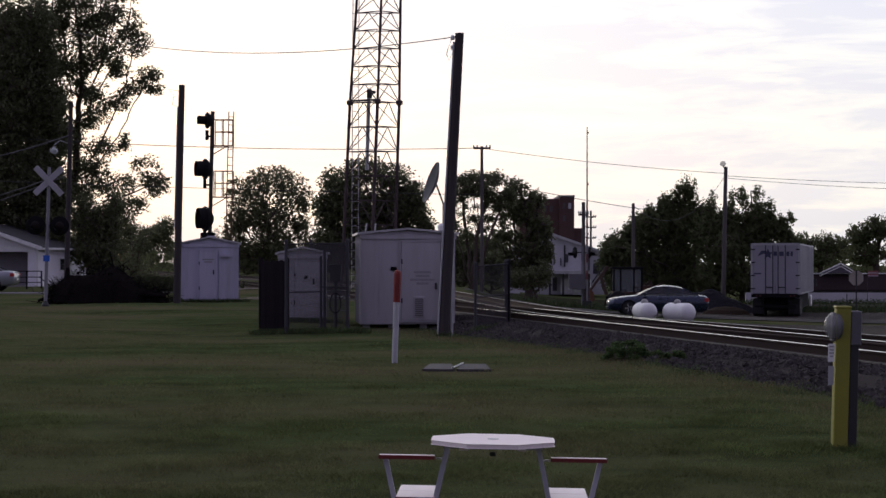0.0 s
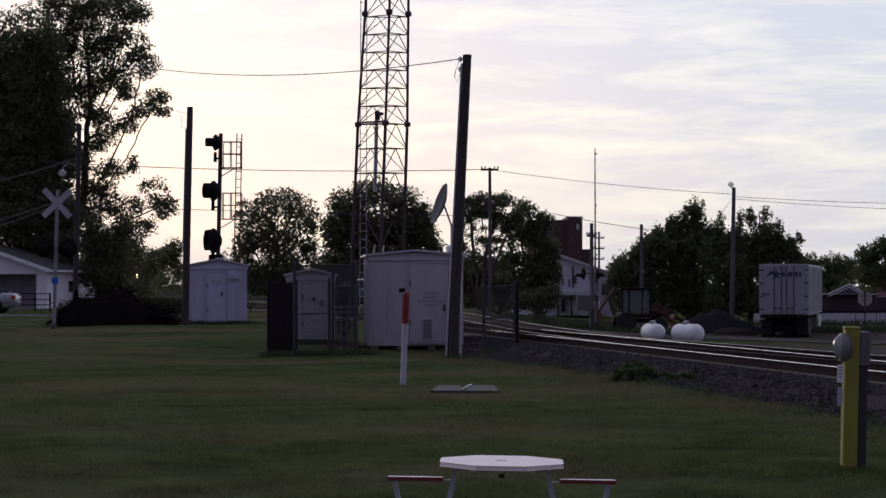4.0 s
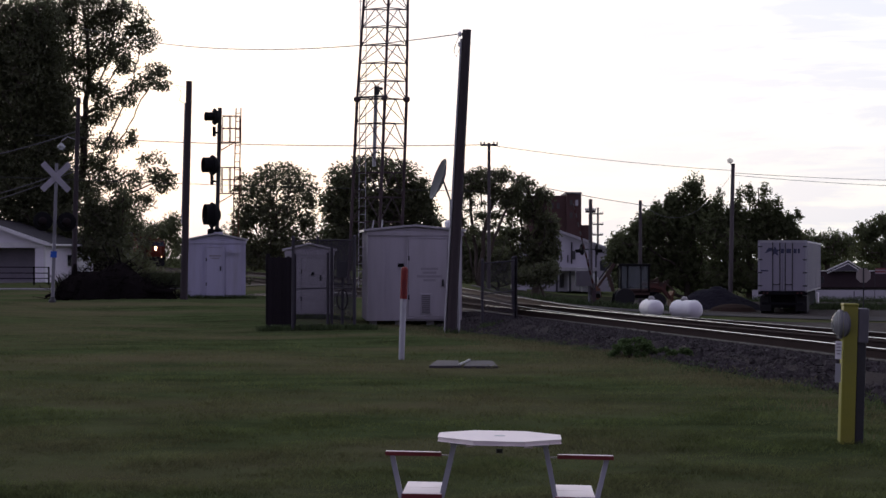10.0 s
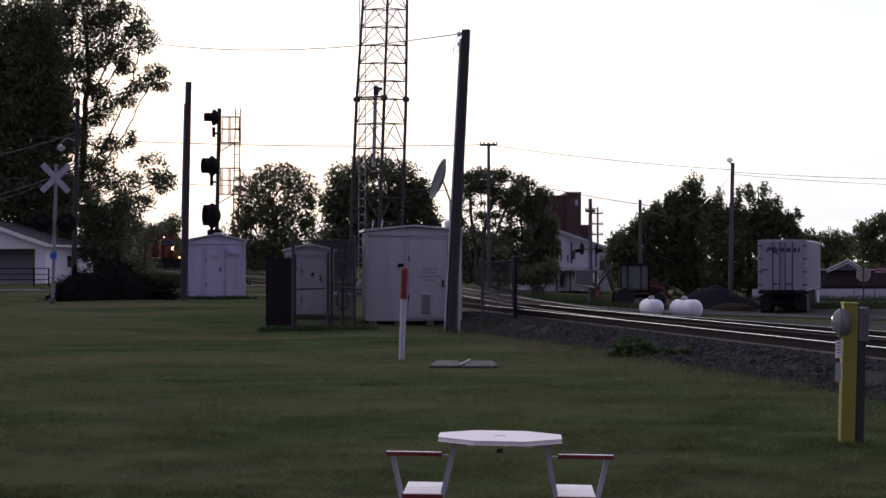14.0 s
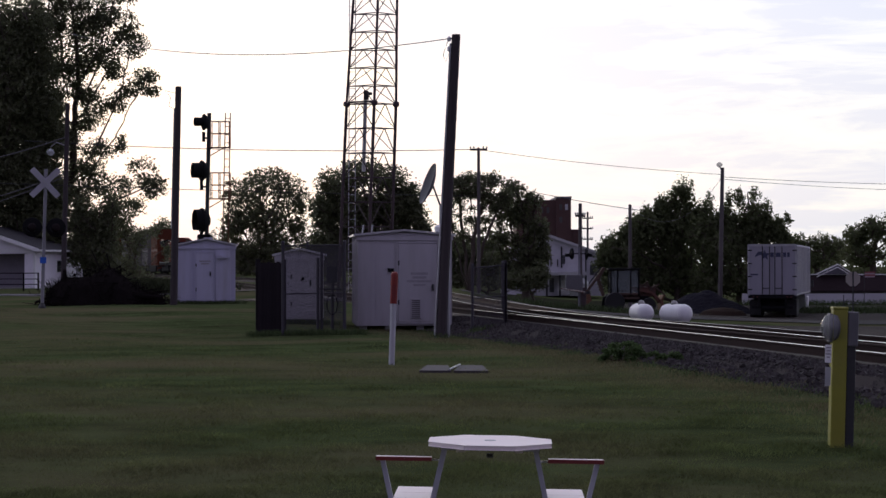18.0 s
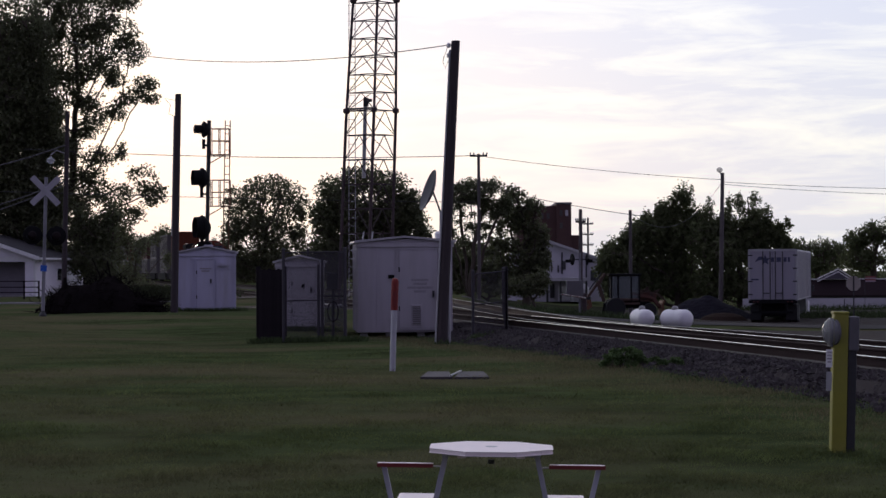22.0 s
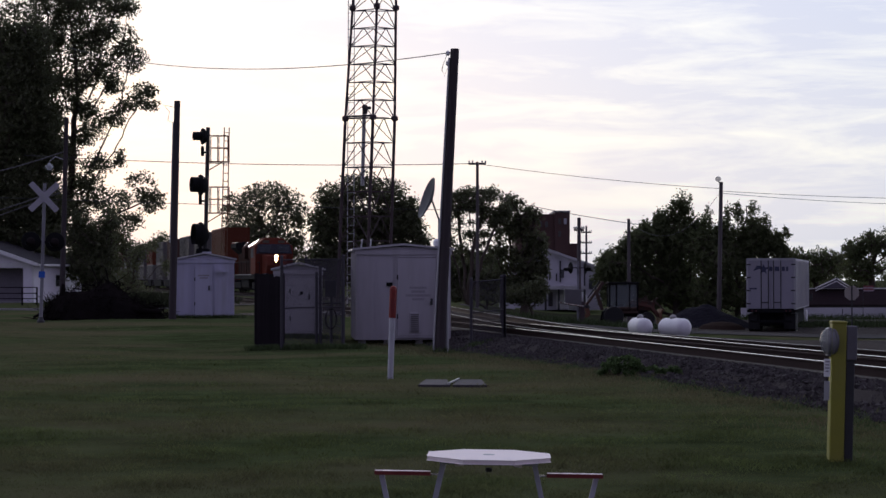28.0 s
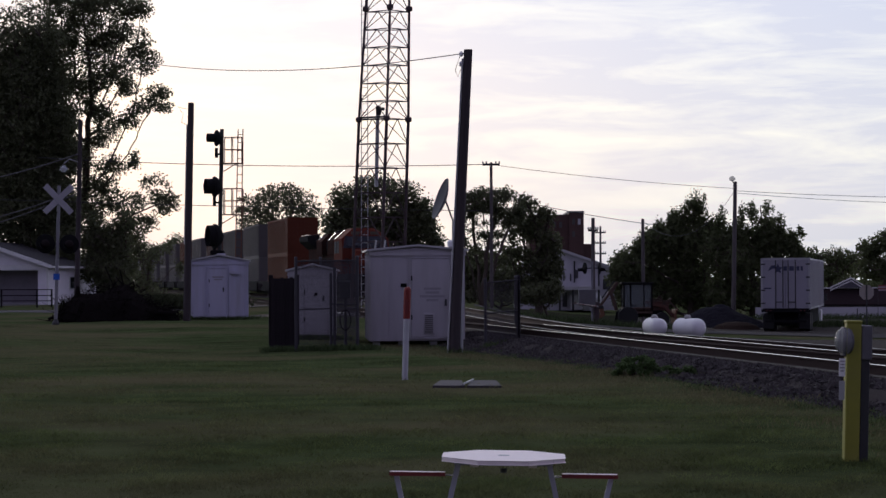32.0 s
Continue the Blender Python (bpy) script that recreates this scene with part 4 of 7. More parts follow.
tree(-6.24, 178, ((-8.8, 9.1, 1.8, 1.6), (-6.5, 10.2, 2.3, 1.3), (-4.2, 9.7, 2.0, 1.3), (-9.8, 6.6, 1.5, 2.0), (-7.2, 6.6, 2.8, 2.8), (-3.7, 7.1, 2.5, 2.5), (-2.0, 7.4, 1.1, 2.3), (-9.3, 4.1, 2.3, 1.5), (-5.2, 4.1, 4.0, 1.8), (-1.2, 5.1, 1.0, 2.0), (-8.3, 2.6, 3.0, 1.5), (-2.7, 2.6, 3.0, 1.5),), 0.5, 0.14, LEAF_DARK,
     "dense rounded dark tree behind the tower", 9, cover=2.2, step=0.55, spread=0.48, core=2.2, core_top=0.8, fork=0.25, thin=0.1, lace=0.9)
tree(2.05, 120, ((2.2, 6.6, 1.43, 0.61), (3.7, 5.6, 0.81, 0.61), (1.4, 6.0, 0.54, 0.41), (2.6, 4.7, 1.02, 0.27), (1.3, 5.0, 0.20, 0.14), (2.2, 5.4, 0.20, 0.14), (2.5, 4.3, 0.20, 0.14), (3.6, 5.4, 0.20, 0.17), (1.5, 3.7, 0.24, 0.14), (3.2, 4.7, 0.20, 0.14), (2.1, 3.7, 0.20, 0.14), (4.1, 4.2, 0.27, 0.20), (1.4, 7.0, 0.61, 0.34), (2.2, 7.2, 0.85, 0.37), (3.4, 7.1, 0.85, 0.44), (1.9, 6.3, 0.85, 0.31), (3.3, 6.1, 0.75, 0.37), (4.3, 6.0, 0.51, 0.68), (1.0, 5.6, 0.24, 0.44), (1.7, 5.4, 0.20, 0.17), (2.9, 5.5, 0.31, 0.24), (1.1, 4.3, 0.27, 0.37), (1.8, 4.0, 0.27, 0.17), (2.9, 4.1, 0.34, 0.17), (2.1, 4.7, 0.17, 0.17), (3.9, 4.7, 0.34, 0.27), (1.2, 3.3, 0.34, 0.27), (2.4, 3.4, 0.27, 0.17), (3.4, 3.2, 0.41, 0.24)), 0.20, 0.08, LEAF_DARK,
     "spreading tree with bare dark limbs showing under its crown", 11, cover=2.3, step=0.30, per=5, spread=0.30, fork=0.06, flat=0.7, fan=((-24, 3.2), (-14, 3.4), (-4, 3.4), (6, 3.5), (17, 3.4), (30, 3.2), (46, 2.6)))
tree(5.6, 122, ((6.6, 4.0, 0.48, 0.97), (6.7, 2.6, 0.41, 1.04), (4.7, 6.7, 0.86, 0.55), (5.9, 5.9, 0.86, 0.69), (4.9, 5.2, 1.14, 0.97), (6.1, 4.2, 0.83, 1.14), (4.2, 3.7, 1.04, 0.48), (5.4, 2.9, 1.14, 0.79), (6.2, 2.1, 0.62, 0.97), (5.0, 1.6, 0.97, 0.76), (4.2, 2.4, 0.52, 0.41)), 0.28, 0.09, LEAF_DARK,
     "dense dark tree before the brick building", 12, cover=2.0, step=0.36, spread=0.26, core=2.4, core_top=0.9, fork=0.12)
tree(18.28, 150, ((13.4, 3.1, 1.0, 1.4), (14.3, 4.1, 0.5, 0.8), (15.1, 5.0, 0.5, 0.9), (15.5, 4.2, 1.1, 1.7), (15.9, 5.6, 0.5, 1.0), (17.0, 6.3, 0.5, 1.1), (17.1, 5.3, 0.9, 1.6), (17.9, 6.9, 0.5, 1.1), (18.7, 7.7, 0.8, 0.8), (18.7, 7.0, 0.5, 1.0), (19.3, 7.4, 0.3, 0.9), (18.8, 5.1, 1.4, 2.1), (14.7, 2.5, 2.1, 1.5), (17.6, 2.5, 2.5, 1.7), (20.0, 5.7, 0.6, 1.1), (13.8, 0.8, 1.7, 1.1), (16.4, 0.8, 2.1, 1.3), (18.9, 1.0, 2.1, 1.5), (17.9, 4.4, 1.7, 1.7), (14.9, 4.3, 1.0, 1.3), (16.2, 4.9, 1.1, 1.4), (13.3, 2.8, 1.3, 1.4), (17.2, 5.7, 0.8, 1.1), (12.8, 1.9, 1.0, 1.1),), 0.4, 0.11, LEAF_FAR,
     "leafy trees with pointed tops beside the yard", 13, cover=1.9, step=0.36, spread=0.20, core=3.0, core_top=0.8, fork=0.15, tall=2.8, thin=0.22, lace=1.5)
tree(22.85, 148, ((20.3, 6.3, 0.5, 1.1), (20.5, 4.8, 1.0, 1.5), (21.9, 6.7, 0.3, 0.9), (22.5, 7.0, 0.3, 0.8), (22.9, 6.8, 0.4, 1.0), (23.8, 6.9, 0.4, 1.0), (23.7, 5.3, 1.0, 1.3), (24.7, 5.9, 0.4, 0.9), (24.6, 4.7, 0.8, 1.1), (23.5, 4.2, 1.7, 1.9), (25.6, 4.9, 0.3, 0.8), (25.7, 4.0, 0.6, 0.9), (21.2, 2.9, 2.1, 1.9), (24.5, 2.5, 1.9, 1.7), (26.2, 5.4, 0.3, 0.3), (20.8, 0.8, 2.1, 1.3), (23.3, 0.8, 2.5, 1.3), (25.8, 0.8, 1.7, 1.3), (22.0, 4.6, 1.7, 1.7), (26.0, 3.1, 0.9, 1.7), (23.9, 5.6, 0.9, 1.0), (21.6, 5.6, 0.8, 1.0), (25.2, 4.6, 0.8, 1.1), (19.9, 4.2, 1.3, 1.7),), 0.4, 0.11, LEAF_FAR,
     "leafy tree with a ragged crown behind the trailer", 17, cover=1.7, step=0.36, spread=0.20, core=3.0, core_top=0.74, fork=0.15, tall=2.8, thin=0.22, lace=1.5)
tree(42.05, 220, ((40.2, 4.0, 1.5, 1.6), (42.7, 4.3, 1.9, 1.2), (44.5, 3.7, 1.5, 1.4), (41.4, 2.7, 3.1, 1.2),), 0.3, 0.15, LEAF_FAR,
     "low distant tree behind the roofs", 19, cover=1.8, step=0.6, spread=0.4, core=1.2, fork=0.2)
tree(43.89, 200, ((42.2, 4.7, 1.2, 1.5), (43.9, 5.5, 1.6, 1.5), (46.7, 5.5, 2.3, 2.3), (42.8, 3.0, 2.3, 1.4),), 0.35, 0.15, LEAF_FAR,
     "rounded distant tree at the edge of the lot", 23, cover=1.8, step=0.55, spread=0.4, core=1.2, fork=0.2)
tree(-64.85, 455, ((-61.6, 10.2, 2.83, 3.09), (-63.6, 8.4, 2.32, 2.32), (-71.9, 6.8, 5.1, 4.4), (-67.2, 6.4, 3.9, 3.3), (-63.3, 7.7, 3.1, 3.1), (-60.7, 5.6, 2.3, 3.3), (-67.4, 3.5, 7.7, 2.6), (-55.8, 2.8, 5.1, 2.6), (-77.7, 4.8, 5.1, 5.1),), 0.4, 0.25, LEAF_FAR,
     "distant hazy trees down the line", 29, cover=1.3, step=1.2, spread=0.8, core=0.2, fork=0.2)
tree(-32.03, 320, ((-34.7, 4.0, 3.6, 3.6), (-30.2, 2.2, 3.6, 2.2), (-19.4, 3.1, 3.6, 2.7), (-15.7, 2.2, 2.7, 2.2),), 0.3, 0.2, LEAF_FAR,
     "low distant trees behind the huts", 31, cover=1.3, step=0.9, spread=0.6, core=0.2, fork=0.2)

tree(-19.92, 126, ((-22.3, 4.9, 0.78, 1.60), (-22.5, 2.8, 0.71, 1.07), (-21.6, 2.4, 0.93, 1.43), (-21.3, 4.4, 0.8, 1.6), (-20.5, 4.0, 0.6, 1.6), (-21.0, 2.1, 1.0, 1.4), (-20.5, 1.8, 0.6, 1.0), (-21.6, 2.8, 0.5, 1.4), (-20.4, 5.7, 0.7, 0.9),), 0.25, 0.09, LEAF_DARK,
     "dense dark shrubs beside the white house", 37, cover=2.0, step=0.35, spread=0.3, core=2.0, name="shrub", fork=0.1)

tree(-22.65, 150, ((-24.1, 5.1, 1.3, 1.3), (-22.7, 4.4, 1.1, 0.7), (-21.2, 4.5, 0.9, 0.4), (-20.0, 3.1, 0.3, 0.8), (-22.1, 1.1, 1.1, 0.5), (-20.5, 0.6, 0.9, 0.5), (-21.8, 0.6, 1.0, 0.4), (-23.3, 0.8, 1.3, 0.6),), 0.16, 0.09, LEAF_DARK,
     "slender scrub trees beside the line", 41, cover=1.5, step=0.35, spread=0.3, fork=0.2)

tree(3.37, 126, ((1.0, 2.8, 0.57, 0.78), (2.4, 2.7, 0.71, 0.71), (0.7, 2.2, 0.64, 0.93), (2.1, 2.2, 0.86, 0.86), (3.7, 2.1, 0.93, 0.86), (0.7, 1.6, 0.64, 0.64), (2.0, 1.8, 0.86, 0.64), (3.6, 1.7, 0.86, 0.61), (5.0, 1.4, 0.86, 0.64), (6.4, 1.2, 0.64, 0.71), (1.6, 1.0, 1.43, 0.43), (4.1, 0.9, 1.43, 0.43)), 0.1, 0.08, LEAF_DARK,
     "low dark hedge of shrubs under the spreading tree", 43, cover=2.0, step=0.30, spread=0.3, core=4.0, name="shrub", fork=0.1)


tree(2.2, 172, ((0.6, 3.3, 1.07, 1.46), (2.1, 3.7, 1.17, 1.56), (3.8, 3.4, 1.17, 1.36), (5.4, 3.6, 1.17, 1.46)), 0.2, 0.13, LEAF_FAR,
     "dull distant trees behind the spreading tree", 47, cover=1.6, step=0.5, spread=0.45, core=1.0, fork=0.15)


tree(6.0, 118.5, ((4.7, 1.0, 0.94, 0.60), (5.8, 1.1, 0.74, 0.74), (6.4, 1.4, 0.40, 0.94)), 0.08, 0.08, LEAF_DARK,
     "leafy dark shrub before the white building", 53, cover=2.0, step=0.3, spread=0.3, core=3.0, name="shrub", fork=0.1)
tree(-21.9, 146, ((-21.8, 3.3, 0.74, 1.16), (-21.1, 4.0, 0.62, 0.66), (-22.4, 2.1, 0.83, 0.91), (-21.6, 1.6, 0.74, 0.66)), 0.09, 0.085, LEAF_DARK,
     "thin young trees beside the line", 59, cover=0.9, step=0.35, spread=0.3, fork=0.2)


# the far edge of the land: a low line of woods
def far_woods():
    rng = np.random.default_rng(77)
    centres = []
    for i in range(1500):
        x = rng.uniform(-120, 125)
        y = 330 + rng.uniform(-12, 12)
        top = 4.2 + 2.2 * noise.noise(Vector((x * 0.05, 3, 0))) + 1.2 * noise.noise(Vector((x * 0.25, 9, 0)))
        centres.append((x, y, rng.uniform(0.3, max(top, 1.0))))
    v, f = leaf_cloud(centres, 0.9, 30, 0.28, rng)
    me = bpy.data.meshes.new("far_woods")
    me.from_pydata(v, [], f)
    me.materials.append(LEAF_FAR)
    tagged(new("far_woods", me), "low line of distant dark woods", "woods", kind="stuff")


far_woods()

# ---------- left: white house, crossing signal, lamp pole, brush heap ----------
HOUSE_WHITE = mat("white_house_siding", (0.80, 0.77, 0.82), 0.7, grain=3, vary=0.08, stain=0.5, stain_amount=0.25, bump=0.1)
PORCH_SCREEN = mat("dim_porch_screen", (0.24, 0.22, 0.25), 0.8, grain=10, vary=0.2)
DARKWALL = mat("dark_screen", (0.09, 0.085, 0.08), 0.8, grain=10, vary=0.2)
hg = gz(-22, 123)
house = thing("house", pose(-24.16, 121.0, hg, 0, 0, -10.5), "small white house with a gabled porch and dark shingle roof", "house")
eave, rise, W, L = 3.03 - hg, 1.30, 8.0, 8.2
part("wall", Geo().box(-W, -0.02, 1.6, L, -0.2, eave), HOUSE_WHITE, house)
part("side_wall", Geo().box(-0.15, 0.0, 0.0, L, -0.2, eave), HOUSE_WHITE, house)
part("front_wall", Geo().box(-0.65, -0.16, 0.0, 0.15, -0.2, eave), HOUSE_WHITE, house)
for i in range(9):
    z = 0.15 + i * 0.27
    part("siding_lap", Geo().box(0.0, 0.018, 0.0, L, z, z + 0.03), HOUSE_WHITE, house)
part("gable", Geo().prism(((-W, eave), (0.0, eave), (-W / 2, eave + rise - 0.08)), 0.0, 0.15), HOUSE_WHITE, house)
part("porch_beam", Geo().box(-W, -0.16, -0.02, 0.18, eave - 0.32, eave - 0.002), WHITE, house)
for s in (-1, 1):
    e = -W / 2 + s * (W / 2 + 0.4)
    q = [(-W / 2, -0.4, eave + rise), (e, -0.4, eave - 0.16), (e, L + 0.4, eave - 0.16), (-W / 2, L + 0.4, eave + rise)]
    g = Geo()
    g.put(q + [(a, b, c + 0.12) for a, b, c in q], ((0, 1, 2, 3), (4, 5, 6, 7), (0, 1, 5, 4), (1, 2, 6, 5), (2, 3, 7, 6), (3, 0, 4, 7)))
    part("roof", g, SHINGLE, house)
    part("barge_board", Geo().beam((-W / 2, -0.43, eave + rise + 0.02), (e, -0.43, eave - 0.14), 0.05, 0.22), WHITE, house)
    part("gutter", Geo().box(min(e, e + s * 0.1), max(e, e + s * 0.1), -0.4, L + 0.4, eave - 0.2, eave - 0.08), WHITE, house)
part("corner_board", Geo().box(-0.1, 0.03, -0.03, 0.08, -0.1, eave), WHITE, house)
part("downpipe", Geo().tube((0.06, L - 1.1, -0.1), (0.06, L - 1.1, eave), 0.05), WHITE, house)
w = part("window", Geo().box(0.0, 0.05, 3.5, 4.55, 1.02, 1.74), DARKWALL, house)
part("frame", Geo().box(0.0, 0.07, 3.43, 3.5, 0.96, 1.80).box(0.0, 0.07, 4.55, 4.62, 0.96, 1.80).box(0.0, 0.07, 3.5, 4.55, 0.96, 1.02).box(0.0, 0.07, 3.5, 4.55, 1.74, 1.80), WHITE, w)
part("pane", Geo().box(0.05, 0.065, 3.55, 4.5, 1.05, 1.37), GLASS, w)
part("pane", Geo().box(0.05, 0.065, 3.55, 4.5, 1.41, 1.71), GLASS, w)
part("porch_floor", Geo().box(-W, -0.66, -0.05, 1.6, -0.2, 0.12), CONCRETE, house)
part("porch_screen", Geo().box(-W + 0.2, -0.7, 1.54, 1.6, 0.12, eave - 0.35), PORCH_SCREEN, house, "dark screened porch wall")
for x in (-W + 0.1, -W / 2 - 0.6):
    part("porch_post", Geo().box(x - 0.08, x + 0.08, 0.0, 0.16, 0.12, eave - 0.32), WHITE, house)
rail = thing("handrail", pose(0, 0, 0), "black iron handrail before the porch", "railing")
rx = [-26.73, -24.99, -22.99, -22.17]
for x in rx:
    part("post", Geo().box(x - 0.04, x + 0.04, 112, 112.08, gz(x, 112) - 0.1, gz(x, 112) + 1.0), BLACK, rail)
for z in (0.35, 0.65, 0.98):
    part("bar", Geo().box(rx[0], rx[-1], 112.02, 112.06, gz(-22, 112) + z - 0.025, gz(-22, 112) + z + 0.025), BLACK, rail)
kerb = tagged(part("kerb", Geo().box(-23.88, -17.91, 93.4, 93.7, 0.3, 0.64), CONCRETE, bevel=0.03), "pale concrete kerb along the road", "kerb", kind="structure")


DEEP_LENS = mat("unlit_deep_red_lens", (0.012, 0.007, 0.007), 0.6, grain=30, vary=0.1, bump=0, spec=0.2)
BUCK_WHITE = mat("weathered_white_sign_board", (0.40, 0.385, 0.43), 0.6, grain=10, vary=0.08, stain=3, bump=0.05)
MAST_GREY = mat("weathered_grey_mast_paint", (0.22, 0.215, 0.24), 0.6, grain=12, vary=0.15, stain=3, bump=0.05)
CABLE_GREY = mat("dull_grey_cable", (0.13, 0.125, 0.13), 0.7, grain=14, vary=0.2, bump=0)


def crossing_signal(m, label, h, cross, lamps, group="crossing signals", sign=False, turn=0):
    """Road signal at a level crossing: mast, crossed boards, a pair of hooded lamps."""
    c = thing("crossing_signal", m, label, "crossing signal", group)
    part("mast", Geo().tube((0, 0, -0.1), (0, 0, h), 0.055, n=12), MAST_GREY, c)
    part("mast_base", Geo().lathe(((0.13, -0.1), (0.12, 0.06), (0.07, 0.14), (0.056, 0.18)), 12), DARK_METAL, c)
    if cross:
        for a in (45, -45):
            b = part("crossbuck_board", Geo().box(-0.61, 0.61, -0.02, 0.0, -0.095, 0.095), BUCK_WHITE, c, bevel=0.005)
            b.matrix_basis = pose(0, -0.07 - (0.025 if a > 0 else 0), cross, 0, a, 0)
            bars(b, 0.0, 0.0, (0.34,), 0.05, -0.021, GALV)
            bars(b, 0.36, 0.0, (0.22,), 0.05, -0.021, GALV)
    part("cross_arm", Geo().beam((-0.55, 0, lamps), (0.55, 0, lamps), 0.06), DARK_METAL, c)
    for x in (-0.38, 0.38):
        mm = Matrix.Translation((x, -0.03, lamps)) @ pose(0, 0, 0, 0, 0, turn if x > 0 else -turn) @ pose(0, 0, 0, 90, 0, 0)
        l = part("lamp", Geo().lathe(((0.30, -0.01), (0.31, 0.01), (0.30, 0.03), (0.13, 0.05), (0.12, 0.0)), 22, mm), BLACK, c)
        part("lamp_lens", Geo().lathe(((0.14, 0.05), (0.10, 0.075), (0.02, 0.085)), 16, mm), DEEP_LENS, l)
        g = Geo()
        for i in range(12):
            a0, a1 = radians(200 + i * 11.7 - 20), radians(200 + (i + 1) * 11.7 - 20)
            r = 0.16
            q = [mm @ Vector((rr * math.cos(t), -rr * -math.sin(t), zz)) for rr in (r, r + 0.012) for t, zz in ((a0, 0.03), (a1, 0.03), (a1, 0.34), (a0, 0.34))]
            g.put(q, ((0, 1, 2, 3), (7, 6, 5, 4), (3, 2, 6, 7), (0, 3, 7, 4), (1, 2, 6, 5)))
        part("visor", g, BLACK, l)
    if sign:
        part("blue_plate", Geo().box(-0.10, 0.10, -0.075, -0.06, sign - 0.1, sign + 0.1), BLUE, c, "small blue notice plate")
    return c


CX, CY = -12.54, 64.0
cz = gz(CX, CY)
crossing_signal(pose(CX, CY, cz, 0, 1.5, 4), "level crossing signal with white crossed boards and two black hooded lamps", 5.08 - cz, 4.64 - cz, 3.21 - cz, sign=2.16 - cz)
left_lamp = wood_pole("street_lamp_pole", (-18.18, 98.0, gz(-18, 98)), (-17.96, 98.0, 9.95), 0.14, 0.10, "dark wooden street lamp pole with a pale lamp head", "pole")
part("arm", Geo().line([(0.1, 0, 7.87 - gz(-18, 98)), (-0.3, -0.1, 8.01 - gz(-18, 98)), (-0.58, -0.2, 7.79 - gz(-18, 98))], 0.025), GALV, left_lamp)
part("lamp_head", Geo().lathe(((0.10, -0.18), (0.19, -0.08), (0.20, 0.02), (0.10, 0.12), (0.04, 0.18)), 14, pose(-0.58, -0.2, 7.54 - gz(-18, 98))), CLEAR, left_lamp, "pale round lamp head")
cable("overhead_wire", (-26.16, 97.9, 6.43), (-18.07, 97.9, 8.26), 0.25, 0.03, "slack grey overhead wire on the lamp pole", material=CABLE_GREY)
cable("overhead_wire", (-26.16, 97.9, 3.88), (-18.12, 97.9, 6.32), 0.25, 0.025, "low grey wire to the lamp pole", material=CABLE_GREY)
cable("overhead_wire", (-26.16, 97.9, 4.38), (-18.12, 97.9, 6.49), 0.3, 0.025, "second low grey wire to the lamp pole", material=CABLE_GREY)

# heap of dead brush
heap = thing("brush_heap", pose(-10.97, 67.0, gz(-11, 67)), "dark heap of dead brush and broken branches on the grass", "brush heap")
rng = np.random.default_rng(41)
mound = Geo()
n, k = 26, 12
for j in range(k):
    for i in range(n):
        u, v = -1 + 2 * i / (n - 1), -1 + 2 * j / (k - 1)
        r2 = max(0.0, 1 - u * u * 0.95 - v * v)
        z = 1.12 * (r2 ** 0.4) * (0.92 + 0.12 * math.sin(u * 7 + 1) * math.cos(v * 3)) * float(np.interp(u, [0.2, 0.6], [1.05, 0.55])) + rng.uniform(-0.05, 0.08) - 0.05
        mound.v.append((u * 1.95, v * 1.3, z))
mound.f = [(j * n + i, j * n + i + 1, (j + 1) * n + i + 1, (j + 1) * n + i) for j in range(k - 1) for i in range(n - 1)]
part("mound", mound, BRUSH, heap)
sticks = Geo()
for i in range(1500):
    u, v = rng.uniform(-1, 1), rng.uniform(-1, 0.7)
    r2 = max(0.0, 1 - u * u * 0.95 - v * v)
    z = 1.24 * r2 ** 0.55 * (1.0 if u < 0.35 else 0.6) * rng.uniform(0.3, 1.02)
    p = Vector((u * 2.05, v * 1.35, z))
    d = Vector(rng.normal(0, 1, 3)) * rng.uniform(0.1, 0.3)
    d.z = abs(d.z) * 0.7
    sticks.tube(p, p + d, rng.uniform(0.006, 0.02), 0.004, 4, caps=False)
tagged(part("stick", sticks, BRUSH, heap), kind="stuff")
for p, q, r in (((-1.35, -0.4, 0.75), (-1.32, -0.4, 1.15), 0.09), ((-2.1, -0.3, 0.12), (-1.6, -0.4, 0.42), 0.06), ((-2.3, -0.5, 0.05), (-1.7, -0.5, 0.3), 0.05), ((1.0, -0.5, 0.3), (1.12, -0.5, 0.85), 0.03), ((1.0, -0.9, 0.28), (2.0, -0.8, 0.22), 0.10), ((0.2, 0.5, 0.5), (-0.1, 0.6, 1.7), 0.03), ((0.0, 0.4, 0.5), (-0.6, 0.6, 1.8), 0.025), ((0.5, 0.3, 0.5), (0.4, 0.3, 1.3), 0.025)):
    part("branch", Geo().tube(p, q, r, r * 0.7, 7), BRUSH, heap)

# ---------- beyond the track: crossing gate, tanks, digger, heap, trailer, buildings ----------
GX, GY = 7.63, 105.0
g0 = gz(GX, GY)
right_signal = crossing_signal(pose(GX, GY, g0, 0, 0, 0), "grey level crossing mast with two black hooded lamps by the yard", 2.95 - g0, 0, 2.59 - g0, turn=72)
part("cabinet", Geo().box(-0.72, 0.16, -0.3, 0.3, 0.66 - g0, 1.47 - g0), CABLE_GREY, right_signal, bevel=0.02)
GATE_PIVOT = Vector((GX + 0.22, GY - 0.35, 0.57))
GATE_WHITE = mat("grubby_white_reflective", (0.20, 0.19, 0.19), 0.6, grain=10, vary=0.2, bump=0)
GATE_RED = mat("grubby_red_reflective", (0.11, 0.03, 0.028), 0.6, grain=10, vary=0.2, bump=0)
gate = thing("crossing_gate", Matrix.Translation(GATE_PIVOT), "red and white striped crossing gate arm", "gate")
